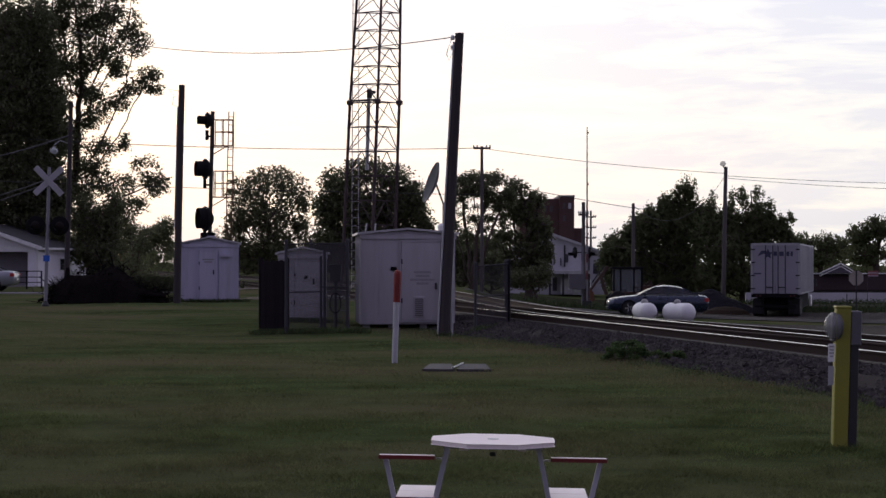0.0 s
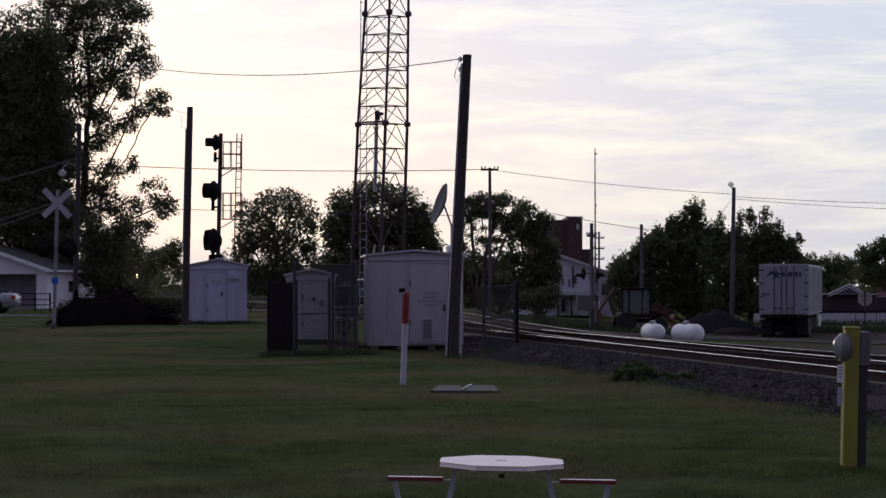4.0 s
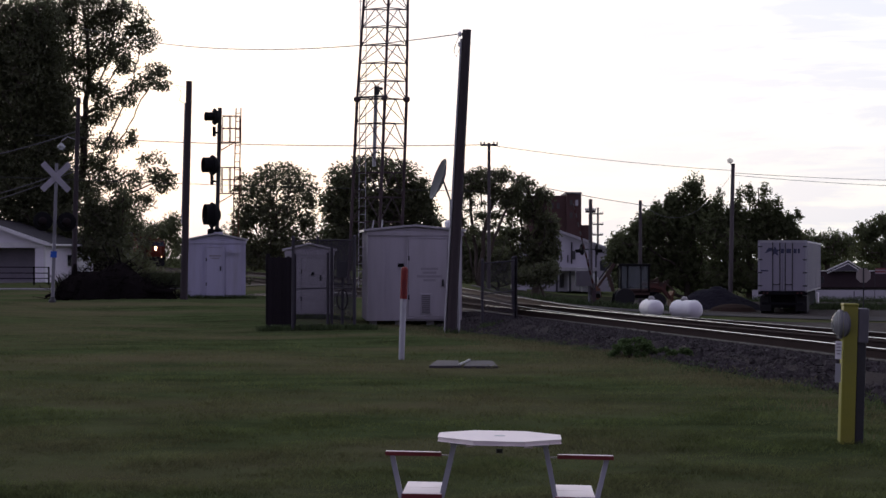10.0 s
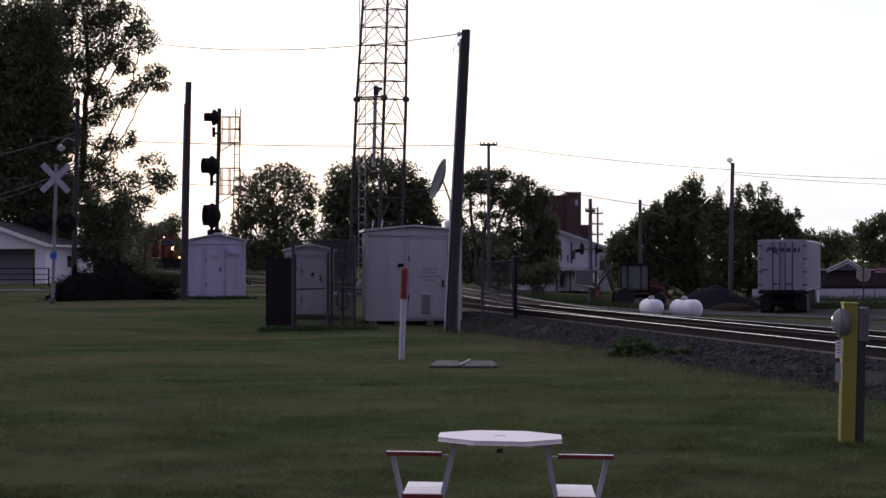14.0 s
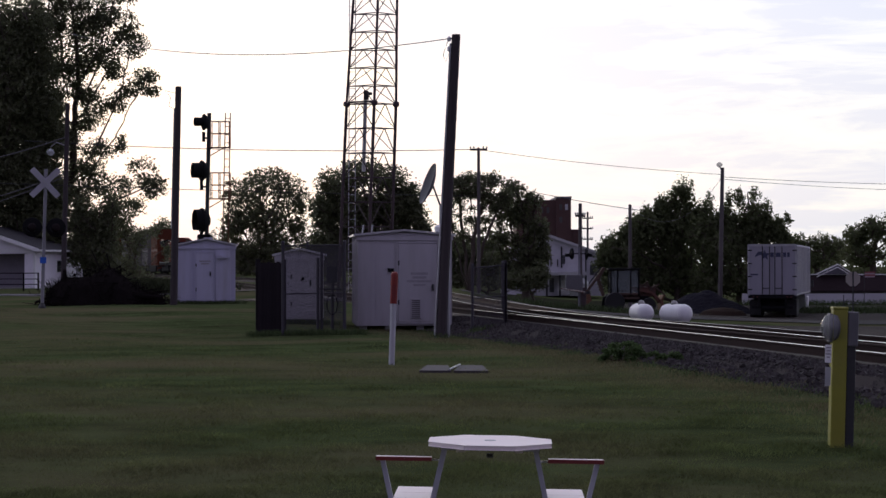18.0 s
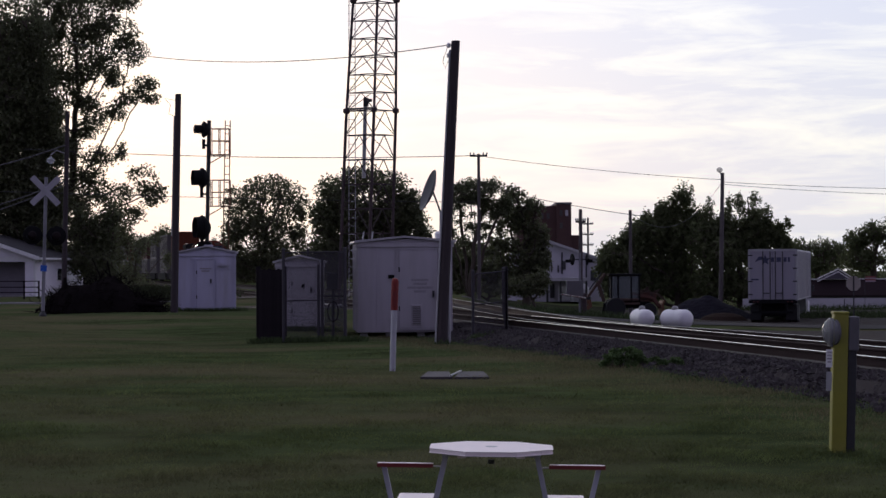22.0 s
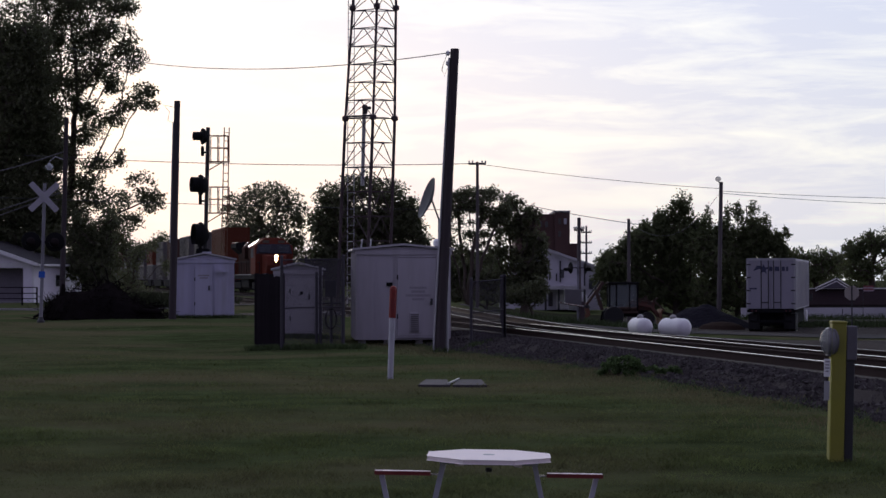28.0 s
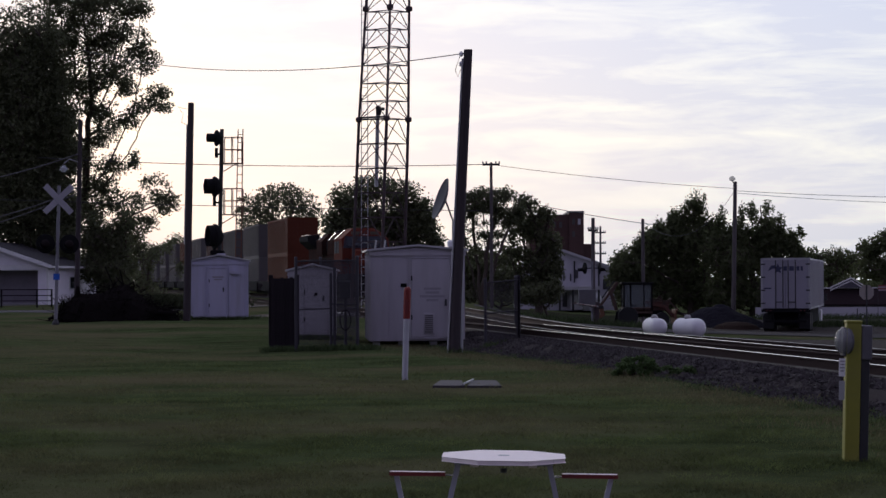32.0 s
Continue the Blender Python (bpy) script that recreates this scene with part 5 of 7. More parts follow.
arm = part("gate_arm", Geo().tube((0, 0, -0.5), (0, 0, 8.6), 0.055, 0.025, 8), GATE_WHITE, gate)
for i in range(9):
    part("red_band", Geo().tube((0, 0, 0.6 + i * 0.9), (0, 0, 1.05 + i * 0.9), 0.060 - 0.004 * i, 0.058 - 0.004 * i, 8), GATE_RED, arm)
part("counterweight", Geo().box(-0.25, 0.25, -0.08, 0.08, -1.0, -0.5), DARK_METAL, gate, bevel=0.02)
for z in (3.0, 5.6, 8.3):
    part("gate_lamp", Geo().lathe(((0.035, -0.05), (0.045, 0), (0.035, 0.05)), 10, pose(0.05, 0, z)), GATE_RED, arm)
post = tagged(part("gate_post", Geo().box(GX + 0.1, GX + 0.34, GY - 0.25, GY + 0.1, g0 - 0.1, GATE_PIVOT.z + 0.25), TOWER_STEEL, bevel=0.02), "grey housing that carries the crossing gate", "gate post")


def cross_pole(x, y, top, r, label, arms, lean=0.0):
    p = wood_pole("utility_pole", (x, y, gz(x, y)), (x + lean, y, top), r, r * 0.75, label, material=POLE_GREY)
    h = top - gz(x, y)
    for dz, half in arms:
        a = part("cross_arm", Geo().box(lean - half, lean + half, -0.06, 0.06, h - dz - 0.06, h - dz + 0.06), POLE_WOOD, p)
        for s in (-0.95, -0.55, 0.55, 0.95):
            part("insulator", Geo().lathe(((0.03, 0.06), (0.05, 0.10), (0.05, 0.15), (0.02, 0.20)), 8, pose(lean + s * half, 0, h - dz)), GALV, a)
    return p


cross_pole(2.59, 116.0, 8.82, 0.11, "distant wooden utility pole with a crossarm full of insulators", ((0.12, 0.5),))
cross_pole(8.20, 112.0, 5.45, 0.13, "grey wooden utility pole behind the crossing", ((0.7, 0.28),))
cross_pole(14.61, 190.0, 7.05, 0.12, "thin distant utility pole with stepped crossarms", ((0.6, 0.5), (1.6, 0.5), (2.6, 0.5)))
cross_pole(12.56, 128.0, 5.87, 0.13, "grey wooden pole in front of the trees", ())
lamp_post = wood_pole("street_lamp_pole", (17.17, 120.0, gz(17, 120)), (17.34, 120.0, 7.84), 0.15, 0.11, "grey street lamp pole with a round pale lamp head", material=POLE_GREY)
part("lamp_head", Geo().lathe(((0.10, -0.22), (0.24, -0.1), (0.25, 0.04), (0.14, 0.16), (0.05, 0.2)), 14, pose(-0.05, -0.3, 8.01 - gz(17, 120)) @ Matrix.Scale(0.75, 4)), METER_GLASS, lamp_post, "round pale lamp head")
part("lamp_arm", Geo().tube((0.1, 0, 7.70 - gz(17, 120)), (-0.05, -0.3, 7.90 - gz(17, 120)), 0.03), GALV, lamp_post)
cable("overhead_wire", (0.40, 44.0, 7.00), (-12.75, 70.0, 10.12), 0.54, 0.011, "thin black wire from the leaning pole into the tree", 40)
cable("overhead_wire", (2.59, 116.0, 8.72), (-23.75, 116.0, 9.22), 0.28, 0.022, "long thin overhead wire across the sky", 30)
cable("overhead_wire", (2.66, 116.0, 8.69), (17.31, 120.0, 7.43), 0.15, 0.015, "overhead wire running to the lamp pole", 20)
cable("overhead_wire", (17.31, 120.0, 7.29), (34.48, 120.0, 6.79), 0.15, 0.015, "overhead wire beyond the lamp pole", 20)
cable("overhead_wire", (17.31, 120.0, 7.16), (34.48, 120.0, 6.38), 0.2, 0.014, "second overhead wire beyond the lamp pole", 20)
cable("overhead_wire", (12.63, 128.0, 5.69), (17.31, 120.0, 7.29), 1.7, 0.012, "slack wire drooping between two poles", 24, CABLE_GREY)
cable("overhead_wire", (6.23, 190.0, 9.63), (27.72, 190.0, 6.30), 0.4, 0.03, "faint distant overhead wire in the sky", 12)
cable("overhead_wire", (-26.16, 97.9, 6.21), (2.59, 116.0, 6.00), 0.1, 0.016, "faint wire behind the signal", 12)


DOME_GREY = mat("weathered_valve_cover", (0.30, 0.29, 0.28), 0.6, grain=14, vary=0.2, stain=4, bump=0.1)


def propane_tank(m, label, length, r, dome):
    t = thing("propane_tank", m, label, "tank", "propane tanks")
    bulge = r * 0.72
    prof = [(max(r * math.sin(a), 0.01), -length / 2 + bulge * (1 - math.cos(a))) for a in np.linspace(0.03, math.pi / 2, 9)]
    prof += [(a, -b) for a, b in prof[::-1]]
    part("shell", Geo().lathe(prof, 28, pose(0, 0, r + 0.14, 90, 0, 0)), WHITE, t, smooth=True)
    for y in (-length / 2 + bulge, length / 2 - bulge):
        part("weld", Geo().lathe(((r * 0.98, -0.012), (r + 0.006, -0.006), (r + 0.006, 0.006), (r * 0.98, 0.012)), 28, pose(0, y, r + 0.14, 90, 0, 0)), WHITE, t)
    part("dome", Geo().lathe(((0.15, 0), (0.15, 0.10), (0.11, 0.17), (0.03, 0.20)), 14, pose(0, dome, 2 * r + 0.10)), DOME_GREY, t, "weathered grey valve cover", smooth=True)
    for y in (-length * 0.28, length * 0.28):
        part("saddle", Geo().box(-0.30, 0.30, y - 0.08, y + 0.08, -0.08, 0.24), CONCRETE, t)
    return t


propane_tank(pose(9.13, 88.0, gz(9.1, 88.0) - 0.05, 0, 0, 8), "white propane tank seen end on in the yard", 2.0, 0.38, 0.0)
propane_tank(pose(10.53, 87.0, gz(10.5, 87.0) - 0.03, 0, 0, 36), "white propane tank lying askew in the yard", 1.65, 0.41, 0.1)

# loader-digger
ORANGE = mat("faded_orange_machine_paint", (0.10, 0.040, 0.026), 0.6, grain=6, vary=0.2, stain=1.5, stain_colour=(0.12, 0.06, 0.04), stain_amount=0.6, bump=0.1)
BX0, BY0 = 10.48, 112.0
bz = gz(BX0, BY0)
# pale teal base colour stands in for the sky reflected in the cab windows
CAB_GLASS = glass("sky_tinted_cab_glass", (0.17, 0.20, 0.20), 0.2, 0.45)
GRIMY = mat("dirty_brown_paint", (0.078, 0.047, 0.035), 0.7, grain=6, vary=0.35, stain=1.5, bump=0.1)
dig = thing("backhoe_loader", pose(BX0, BY0, bz, 0, 0, 0) @ Matrix.Scale(0.9, 4), "faded orange backhoe loader parked with its digging arm folded", "digger")
part("chassis", Geo().box(-0.9, 1.7, -0.5, 0.5, 0.6, 1.0), BLACK, dig, bevel=0.04)
part("engine_cover", Geo().prism(((0.75, 0.95), (2.1, 0.95), (2.15, 1.5), (0.75, 1.65)), -0.45, 0.45), ORANGE, dig, bevel=0.04)
cab = part("cab_frame", Geo().box(-0.75, -0.65, -0.72, -0.64, 1.0, 2.6).box(0.98, 1.08, -0.72, -0.64, 1.0, 2.6).box(-0.32, -0.24, -0.72, -0.64, 1.0, 2.6).box(0.50, 0.58, -0.72, -0.64, 1.0, 2.6).box(-0.75, -0.65, 0.64, 0.72, 1.0, 2.6).box(0.98, 1.08, 0.64, 0.72, 1.0, 2.6).box(-0.75, 1.08, -0.72, 0.72, 0.95, 1.05), BLACK, dig)
part("cab_roof", Geo().box(-0.85, 1.15, -0.8, 0.8, 2.6, 2.74), BLACK, dig, bevel=0.04)
part("cab_glass", Geo().box(-0.64, 0.97, -0.69, -0.67, 1.2, 2.58).box(-0.64, 0.97, 0.67, 0.69, 1.2, 2.58).box(-0.71, -0.69, -0.62, 0.62, 1.2, 2.58), CAB_GLASS, dig)
part("cab_base", Geo().box(-0.75, 1.08, -0.72, 0.72, 0.8, 1.2), GRIMY, dig, bevel=0.03)
part("seat", Geo().box(-0.25, 0.2, -0.25, 0.25, 1.2, 1.4).box(-0.3, -0.2, -0.25, 0.25, 1.4, 1.95), BLACK, dig, bevel=0.04)
for x, r, w in ((-0.45, 0.62, 0.4), (1.65, 0.45, 0.3)):
    for s in (-1, 1):
        wh = part("wheel", Geo().lathe(((r * 0.55, -w / 2), (r * 0.95, -w / 2), (r, -w / 4), (r, w / 4), (r * 0.95, w / 2), (r * 0.55, w / 2)), 22, pose(x, s * 0.78, r, 90, 0, 0)), RUBBER, dig)
        part("hub", Geo().lathe(((r * 0.5, -w * 0.4), (r * 0.5, w * 0.4)), 14, pose(x, s * 0.78, r, 90, 0, 0)), ORANGE, wh)
part("boom", Geo().beam((-1.1, 0, 1.0), (-1.45, 0, 2.1), 0.36, 0.2).beam((-1.45, 0, 2.1), (-1.05, 0, 2.75), 0.30, 0.2), GRIMY, dig, bevel=0.02)
part("dipper", Geo().beam((-1.05, 0, 2.75), (-2.2, 0, 1.15), 0.22, 0.16), GRIMY, dig, bevel=0.02)
part("ram", Geo().tube((-1.2, 0.05, 1.3), (-1.55, 0.05, 2.5), 0.05).tube((-1.25, 0, 2.8), (-2.0, 0, 1.75), 0.045), DARK_METAL, dig)
part("bucket", Geo().prism(((-2.25, 1.4), (-1.95, 1.2), (-1.85, 0.7), (-2.1, 0.5), (-2.5, 0.65), (-2.45, 0.8), (-2.1, 0.75)), -0.35, 0.35), RUST, dig)
for s in (-1, 1):
    part("stabiliser", Geo().beam((-1.0, s * 0.5, 0.9), (-1.1, s * 1.0, 0.1), 0.14), BLACK, dig)
    part("loader_arm", Geo().beam((0.6, s * 0.6, 1.5), (1.9, s * 0.6, 1.2), 0.16).beam((1.9, s * 0.6, 1.2), (2.5, s * 0.6, 0.5), 0.16), ORANGE, dig)
for x0, z0, x1, z1 in ((0.8, 1.75, 1.9, 1.55), (1.2, 1.0, 2.3, 1.75), (1.5, 1.85, 2.1, 1.1), (2.0, 1.65, 2.7, 1.0), (1.0, 1.3, 1.6, 1.9)):
    part("hydraulic_link", Geo().beam((x0, -0.5, z0), (x1, -0.5, z1), 0.09), GRIMY, dig)
part("loader_bucket", Geo().prism(((2.4, 0.1), (3.2, 0.1), (3.15, 0.16), (2.55, 0.25), (2.5, 0.8), (2.6, 1.05), (2.5, 1.05), (2.38, 0.8)), -1.1, 1.1), RUST, dig)

# gravel heap
rng = np.random.default_rng(5)
gh = Geo()
n = 40
for j in range(n):
    for i in range(n):
        x, y = -3.2 + 6.4 * i / (n - 1), -3.0 + 6.0 * j / (n - 1)
        r = math.hypot(x / 3.1, y / 2.7)
        z = max(1.5 * (1 - r) * (1 + 0.12 * noise.noise(Vector((x, y, 0)) * 1.3)), -0.06) - 0.15 * max(0, 0.25 - r) * 4 + rng.uniform(-0.03, 0.03)
        gh.v.append((x, y, z))
gh.f = [(j * n + i, j * n + i + 1, (j + 1) * n + i + 1, (j + 1) * n + i) for j in range(n - 1) for i in range(n - 1)]
heap2 = part("gravel_heap", gh, PILE)
heap2.matrix_basis = pose(15.81, 117.0, gz(16, 117) + 0.02)
tagged(heap2, "dark grey gravel heap in the yard", "gravel heap", kind="stuff")
EARTH = mat("dark_brown_earth", (0.032, 0.022, 0.018), 0.95, grain=8, vary=0.4, stain=1.0, bump=0.8, bump_scale=14, spec=0.02)
dirt = Geo().lathe(((1.4, 0), (1.1, 0.25), (0.6, 0.4), (0.1, 0.45)), 18)
d = part("earth_mound", dirt, EARTH)
d.matrix_basis = pose(16.18, 112.0, gz(16, 112), 0, 0, 0)
tagged(d, "low brown earth mound before the gravel heap", "earth")

# semi-trailer seen from behind
TRX, TRY = 18.12, 107.0
trailer = thing("semi_trailer", pose(TRX, TRY, gz(TRX, TRY), 0, 0, -13.5), "white box semi-trailer parked with its closed rear doors showing", "trailer")
PANEL = mat("dull_white_trailer_paint", (0.29, 0.28, 0.32), 0.5, grain=5, vary=0.06, stain=1.2, stain_colour=(0.3, 0.28, 0.28), stain_amount=0.5, bump=0.05, stretch=(1, 1, 0.3))
NAVY = mat("navy_emblem", (0.05, 0.055, 0.10), 0.6, grain=20, vary=0.2, bump=0)
DIRTY_LENS = mat("dirty_red_lens", (0.06, 0.012, 0.012), 0.6, grain=20, vary=0.2, bump=0)
tb, tt, tw = 1.18, 3.93, 1.29
part("box", Geo().box(-tw, tw, 0.05, 14.6, tb, tt), PANEL, trailer, bevel=0.03)
for i in range(16):
    part("side_post", Geo().box(tw, tw + 0.025, 0.4 + i * 0.9, 0.46 + i * 0.9, tb + 0.1, tt - 0.1), PANEL, trailer)
part("rear_frame", Geo().box(-tw - 0.02, -tw + 0.08, -0.03, 0.06, tb, tt).box(tw - 0.08, tw + 0.02, -0.03, 0.06, tb, tt).box(-tw, tw, -0.03, 0.06, tt - 0.10, tt + 0.02), GALV, trailer)
part("rear_sill", Geo().box(-tw, tw, -0.03, 0.06, tb - 0.14, tb + 0.06), BLACK, trailer, "dark grimy rear sill")
for s in (-1, 1):
    dr = part("rear_door", Geo().box(min(0.008 * s, s * (tw - 0.09)), max(0.008 * s, s * (tw - 0.09)), -0.02, 0.04, tb + 0.07, tt - 0.11), PANEL, trailer, bevel=0.01)
    for x in (0.14, 0.52):
        part("lock_rod", Geo().tube((s * x, -0.05, tb + 0.05), (s * x, -0.05, tt - 0.1), 0.022, n=8), DARK_METAL, dr)
    part("lock_handle", Geo().box(min(s * 0.16, s * 0.5), max(s * 0.16, s * 0.5), -0.07, -0.04, tb + 0.38, tb + 0.43), DARK_METAL, dr)
    for z in (0.3, 1.0, 1.7, 2.4):
        part("hinge", Geo().box(min(s * (tw - 0.22), s * tw), max(s * (tw - 0.22), s * tw), -0.04, -0.015, tb + z, tb + z + 0.07), DARK_METAL, dr)
star = []
for i in range(10):
    r, a = (0.30 if i % 2 == 0 else 0.13), radians(90 + i * 36)
    star.append((-0.40 + r * math.cos(a), 3.36 + r * math.sin(a)))
part("emblem", Geo().prism(star, -0.028, -0.021), NAVY, trailer, "navy star-shaped emblem")
part("emblem_tail", Geo().prism(((-0.95, 3.25), (-0.45, 3.45), (-0.55, 3.55), (-0.75, 3.55)), -0.028, -0.021), NAVY, trailer)
for x0, x1 in ((-0.10, 0.08), (0.2, 0.44), (0.58, 0.74), (0.8, 0.92)):
    part("lettering", Geo().box(x0, x1, -0.028, -0.021, 3.26, 3.50), NAVY, trailer)
part("lettering", Geo().box(-1.15, -0.75, -0.028, -0.021, 2.28, 2.36), NAVY, trailer)
part("bumper", Geo().box(-1.1, 1.1, 0.0, 0.1, 0.5, 0.62).box(-0.75, -0.65, 0.0, 0.1, 0.55, tb).box(0.65, 0.75, 0.0, 0.1, 0.55, tb), BLACK, trailer)
# solid black block added under the floor to stop light and deepen the shade
part("underframe", Geo().box(-1.0, 1.0, 0.7, 14, 0.32, tb), BLACK, trailer)
for y in (1.2, 2.5):
    part("axle", Geo().tube((-1.1, y, 0.5), (1.1, y, 0.5), 0.07), BLACK, trailer)
    for x in (-1.12, -0.78, 0.78, 1.12):
        wh = part("wheel", Geo().lathe(((0.28, -0.13), (0.47, -0.13), (0.5, -0.08), (0.5, 0.08), (0.47, 0.13), (0.28, 0.13)), 20, pose(x, y, 0.5, 0, 90, 0)), RUBBER, trailer)
        part("rim", Geo().lathe(((0.27, -0.05), (0.27, 0.08)), 14, pose(x, y, 0.5, 0, 90, 0)), GALV, wh)
for x in (-0.95, 0.95):
    part("mud_flap", Geo().box(x - 0.3, x + 0.3, 0.55, 0.57, 0.15, 0.95), RUBBER, trailer)
for x in (-1.0, -0.8, 0.8, 1.0):
    part("tail_lamp", Geo().lathe(((0.05, -0.02), (0.05, 0.02)), 10, pose(x, -0.05, 1.13, 90, 0, 0)), DIRTY_LENS, trailer)
part("landing_leg", Geo().box(-1.0, -0.85, 11.4, 11.55, -0.02, tb), BLACK, trailer)
part("landing_leg", Geo().box(0.85, 1.0, 11.4, 11.55, -0.02, tb), BLACK, trailer)
part("tractor_fender", Geo().box(tw - 0.30, tw - 0.16, 14.9, 15.9, 0.25, 0.95), WHITE, trailer, bevel=0.05)
part("side_mirror", Geo().box(tw - 0.02, tw + 0.14, 15.5, 15.6, 1.5, 1.9), DARK_METAL, trailer)

# buildings behind
brick = thing("brick_building", pose(0, 0, 0), "tall dark red brick building with stepped flat roofs", "building")
y0 = 232.0
part("wall", Geo().box(9.58, 14.17, y0, y0 + 10, -0.5, 9.54), BRICK, brick)
part("tower_wall", Geo().box(14.17, 15.88, y0 - 0.5, y0 + 10, -0.5, 9.87), BRICK, brick)
part("lower_wall", Geo().box(15.88, 16.79, y0, y0 + 10, -0.5, 6.13), BRICK, brick)
part("coping", Geo().box(14.10, 15.94, y0 - 0.6, y0 + 10.1, 9.74, 9.94), CONCRETE, brick)
for x, z in ((14.7, 8.7), (14.7, 7.25), (15.35, 8.7), (12.5, 8.35), (13.2, 8.35)):
    part("window", Geo().box(x - 0.16, x + 0.16, y0 - 0.55, y0 - 0.45, z - 0.33, z + 0.33), DARKWALL if x != 15.35 else SIDING, brick)
white = thing("white_building", pose(0, 0, 0), "white building with a low sloping gable and a canopy", "building")
y0 = 162.0
part("wall", Geo().prism(((6.46, -0.5), (13.74, -0.5), (13.74, 2.73), (9.21, 4.29), (6.46, 3.47)), y0, y0 + 12), SIDING, white)
part("roof", Geo().prism(((9.21, 4.29), (13.88, 2.69), (13.88, 2.87), (9.21, 4.52)), y0 - 0.4, y0 + 12), ROOF_METAL, white)
part("canopy", Geo().box(8.89, 12.19, y0 - 3, y0, 1.18, 1.45), ROOF_METAL, white)
for x in (8.98, 10.03, 12.09):
    part("canopy_post", Geo().box(x - 0.08, x + 0.08, y0 - 2.9, y0 - 2.7, -0.5, 1.18), DARK_METAL, white)
for x0, x1, za, zb in ((9.35, 9.71, -0.20, 0.95), (12.64, 13.10, 1.18, 2.00), (10.35, 10.63, 2.09, 2.78)):
    part("window", Geo().box(x0, x1, y0 - 0.05, y0 + 0.05, za, zb), GLASS, white)
for x, za, zb, w in ((10.33, 1.75, 3.5, 0.12), (9.47, 1.9, 2.7, 0.10), (10.02, 1.85, 2.45, 0.10), (12.30, 1.45, 3.05, 0.10)):
    part("wall_pipe", Geo().box(x - w / 2, x + w / 2, y0 - 0.12, y0 - 0.004, za, zb), DARK_METAL, white)
part("white_panel", Geo().box(9.95, 10.95, y0 - 1.2, y0 - 1.1, -0.4, 0.78), WHITE, white, "bright white panel under the canopy")
part("curved_hood", Geo().lathe(((0.75, -0.5), (0.78, 0.5), (0.6, 0.95), (0.25, 1.15)), 16, pose(11.65, y0 - 1.2, 0)), GALV, white)
shed = thing("white_shed", pose(0, 0, 0), "small white shed behind the spreading tree", "shed")
part("wall", Geo().box(5.13, 6.19, 150, 154, -0.5, 1.87), SIDING, shed)
part("roof", Geo().prism(((5.01, 1.87), (6.32, 1.87), (5.68, 2.30)), 149.8, 154.2), SHINGLE, shed)

GABLE = mat("grey_lilac_gable_boards", (0.13, 0.12, 0.15), 0.8, grain=6, vary=0.15, bump=0.1)
low = thing("house", pose(0, 0, 0), "low dark-roofed building with a small white-trimmed gable", "house")
y0 = 152.0
zr, ze = 1.23, 0.02
ROOF_BROWN = mat("dark_brown_shingles", (0.036, 0.026, 0.028), 0.95, grain=6, vary=0.35, stain=0.6, bump=0.5, spec=0.05, stretch=(1, 1, 4))
part("wall", Geo().box(27.77, 38.51, y0, y0 + 9, -1.6, ze), DARKWALL, low)
part("roof", Geo().put([(x, y, z) for x in (27.55, 38.94) for y, z in ((y0 - 0.4, ze - 0.06), (y0 - 0.4, ze + 0.02), (y0 + 0.5, zr), (y0 + 9.4, zr + 0.02), (y0 + 9.4, ze - 0.06))],
     ((0, 1, 6, 5), (1, 2, 7, 6), (2, 3, 8, 7), (3, 4, 9, 8), (4, 0, 5, 9), (4, 3, 2, 1, 0), (5, 6, 7, 8, 9))), ROOF_BROWN, low)
part("ridge_cap", Geo().box(27.55, 38.94, y0 + 0.42, y0 + 0.6, zr, zr + 0.07), WHITE, low)
gx0, gx1, ga = 29.23, 31.81, 30.73
part("gable", Geo().prism(((gx0, 1.27), (gx1, 1.27), (ga, 1.96)), y0 + 0.1, y0 + 0.4), GABLE, low)
for e in (gx0 - 0.1, gx1 + 0.1):
    for drop in (0.0, 0.22):
        part("gable_trim", Geo().beam((ga, y0 + 0.02 - drop * 0.2, 2.04 - drop), (e, y0 + 0.02 - drop * 0.2, 1.31 - drop), 0.05, 0.07), WHITE, low)
part("low_wall", Geo().box(22.4, 37.56, 145, 145.3, -0.95, -0.09), SIDING, low, "long white low wall")
FLAG_RED = mat("faded_red_cloth", (0.26, 0.08, 0.08), 0.9, grain=20, vary=0.2, bump=0)
FLAG_WHITE = mat("dingy_white_cloth", (0.38, 0.30, 0.32), 0.9, grain=20, vary=0.15, bump=0)
fl = thing("flag", pose(30.17, 140.0, gz(29, 140)), "red and white striped flag on a pole", "flag")
part("flag_pole", Geo().tube((0, 0, 0), (0, 0, 1.64 - gz(29, 140)), 0.018), DARK_METAL, fl)
for i in range(4):
    z = 1.52 - gz(29, 140) - i * 0.10
    part("stripe", Geo().box(0.03, 0.75, -0.01 - 0.003 * i, 0.01, z - 0.10, z, Matrix.Shear("XZ", 4, (0.0, 0.0))), FLAG_RED if i % 2 == 0 else FLAG_WHITE, fl)
ALU = mat("dull_bare_aluminium", (0.36, 0.325, 0.28), 0.6, grain=12, vary=0.1, bump=0)
stop = thing("road_sign", pose(21.61, 103.0, gz(21, 103)), "octagonal road sign seen from its bare grey back", "sign")
zs = 1.27 - gz(21, 103)
part("sign_plate", Geo().prism([(0.40 * math.cos(radians(22.5 + 45 * i)), zs + 0.40 * math.sin(radians(22.5 + 45 * i))) for i in range(8)], 0, 0.01), ALU, stop)
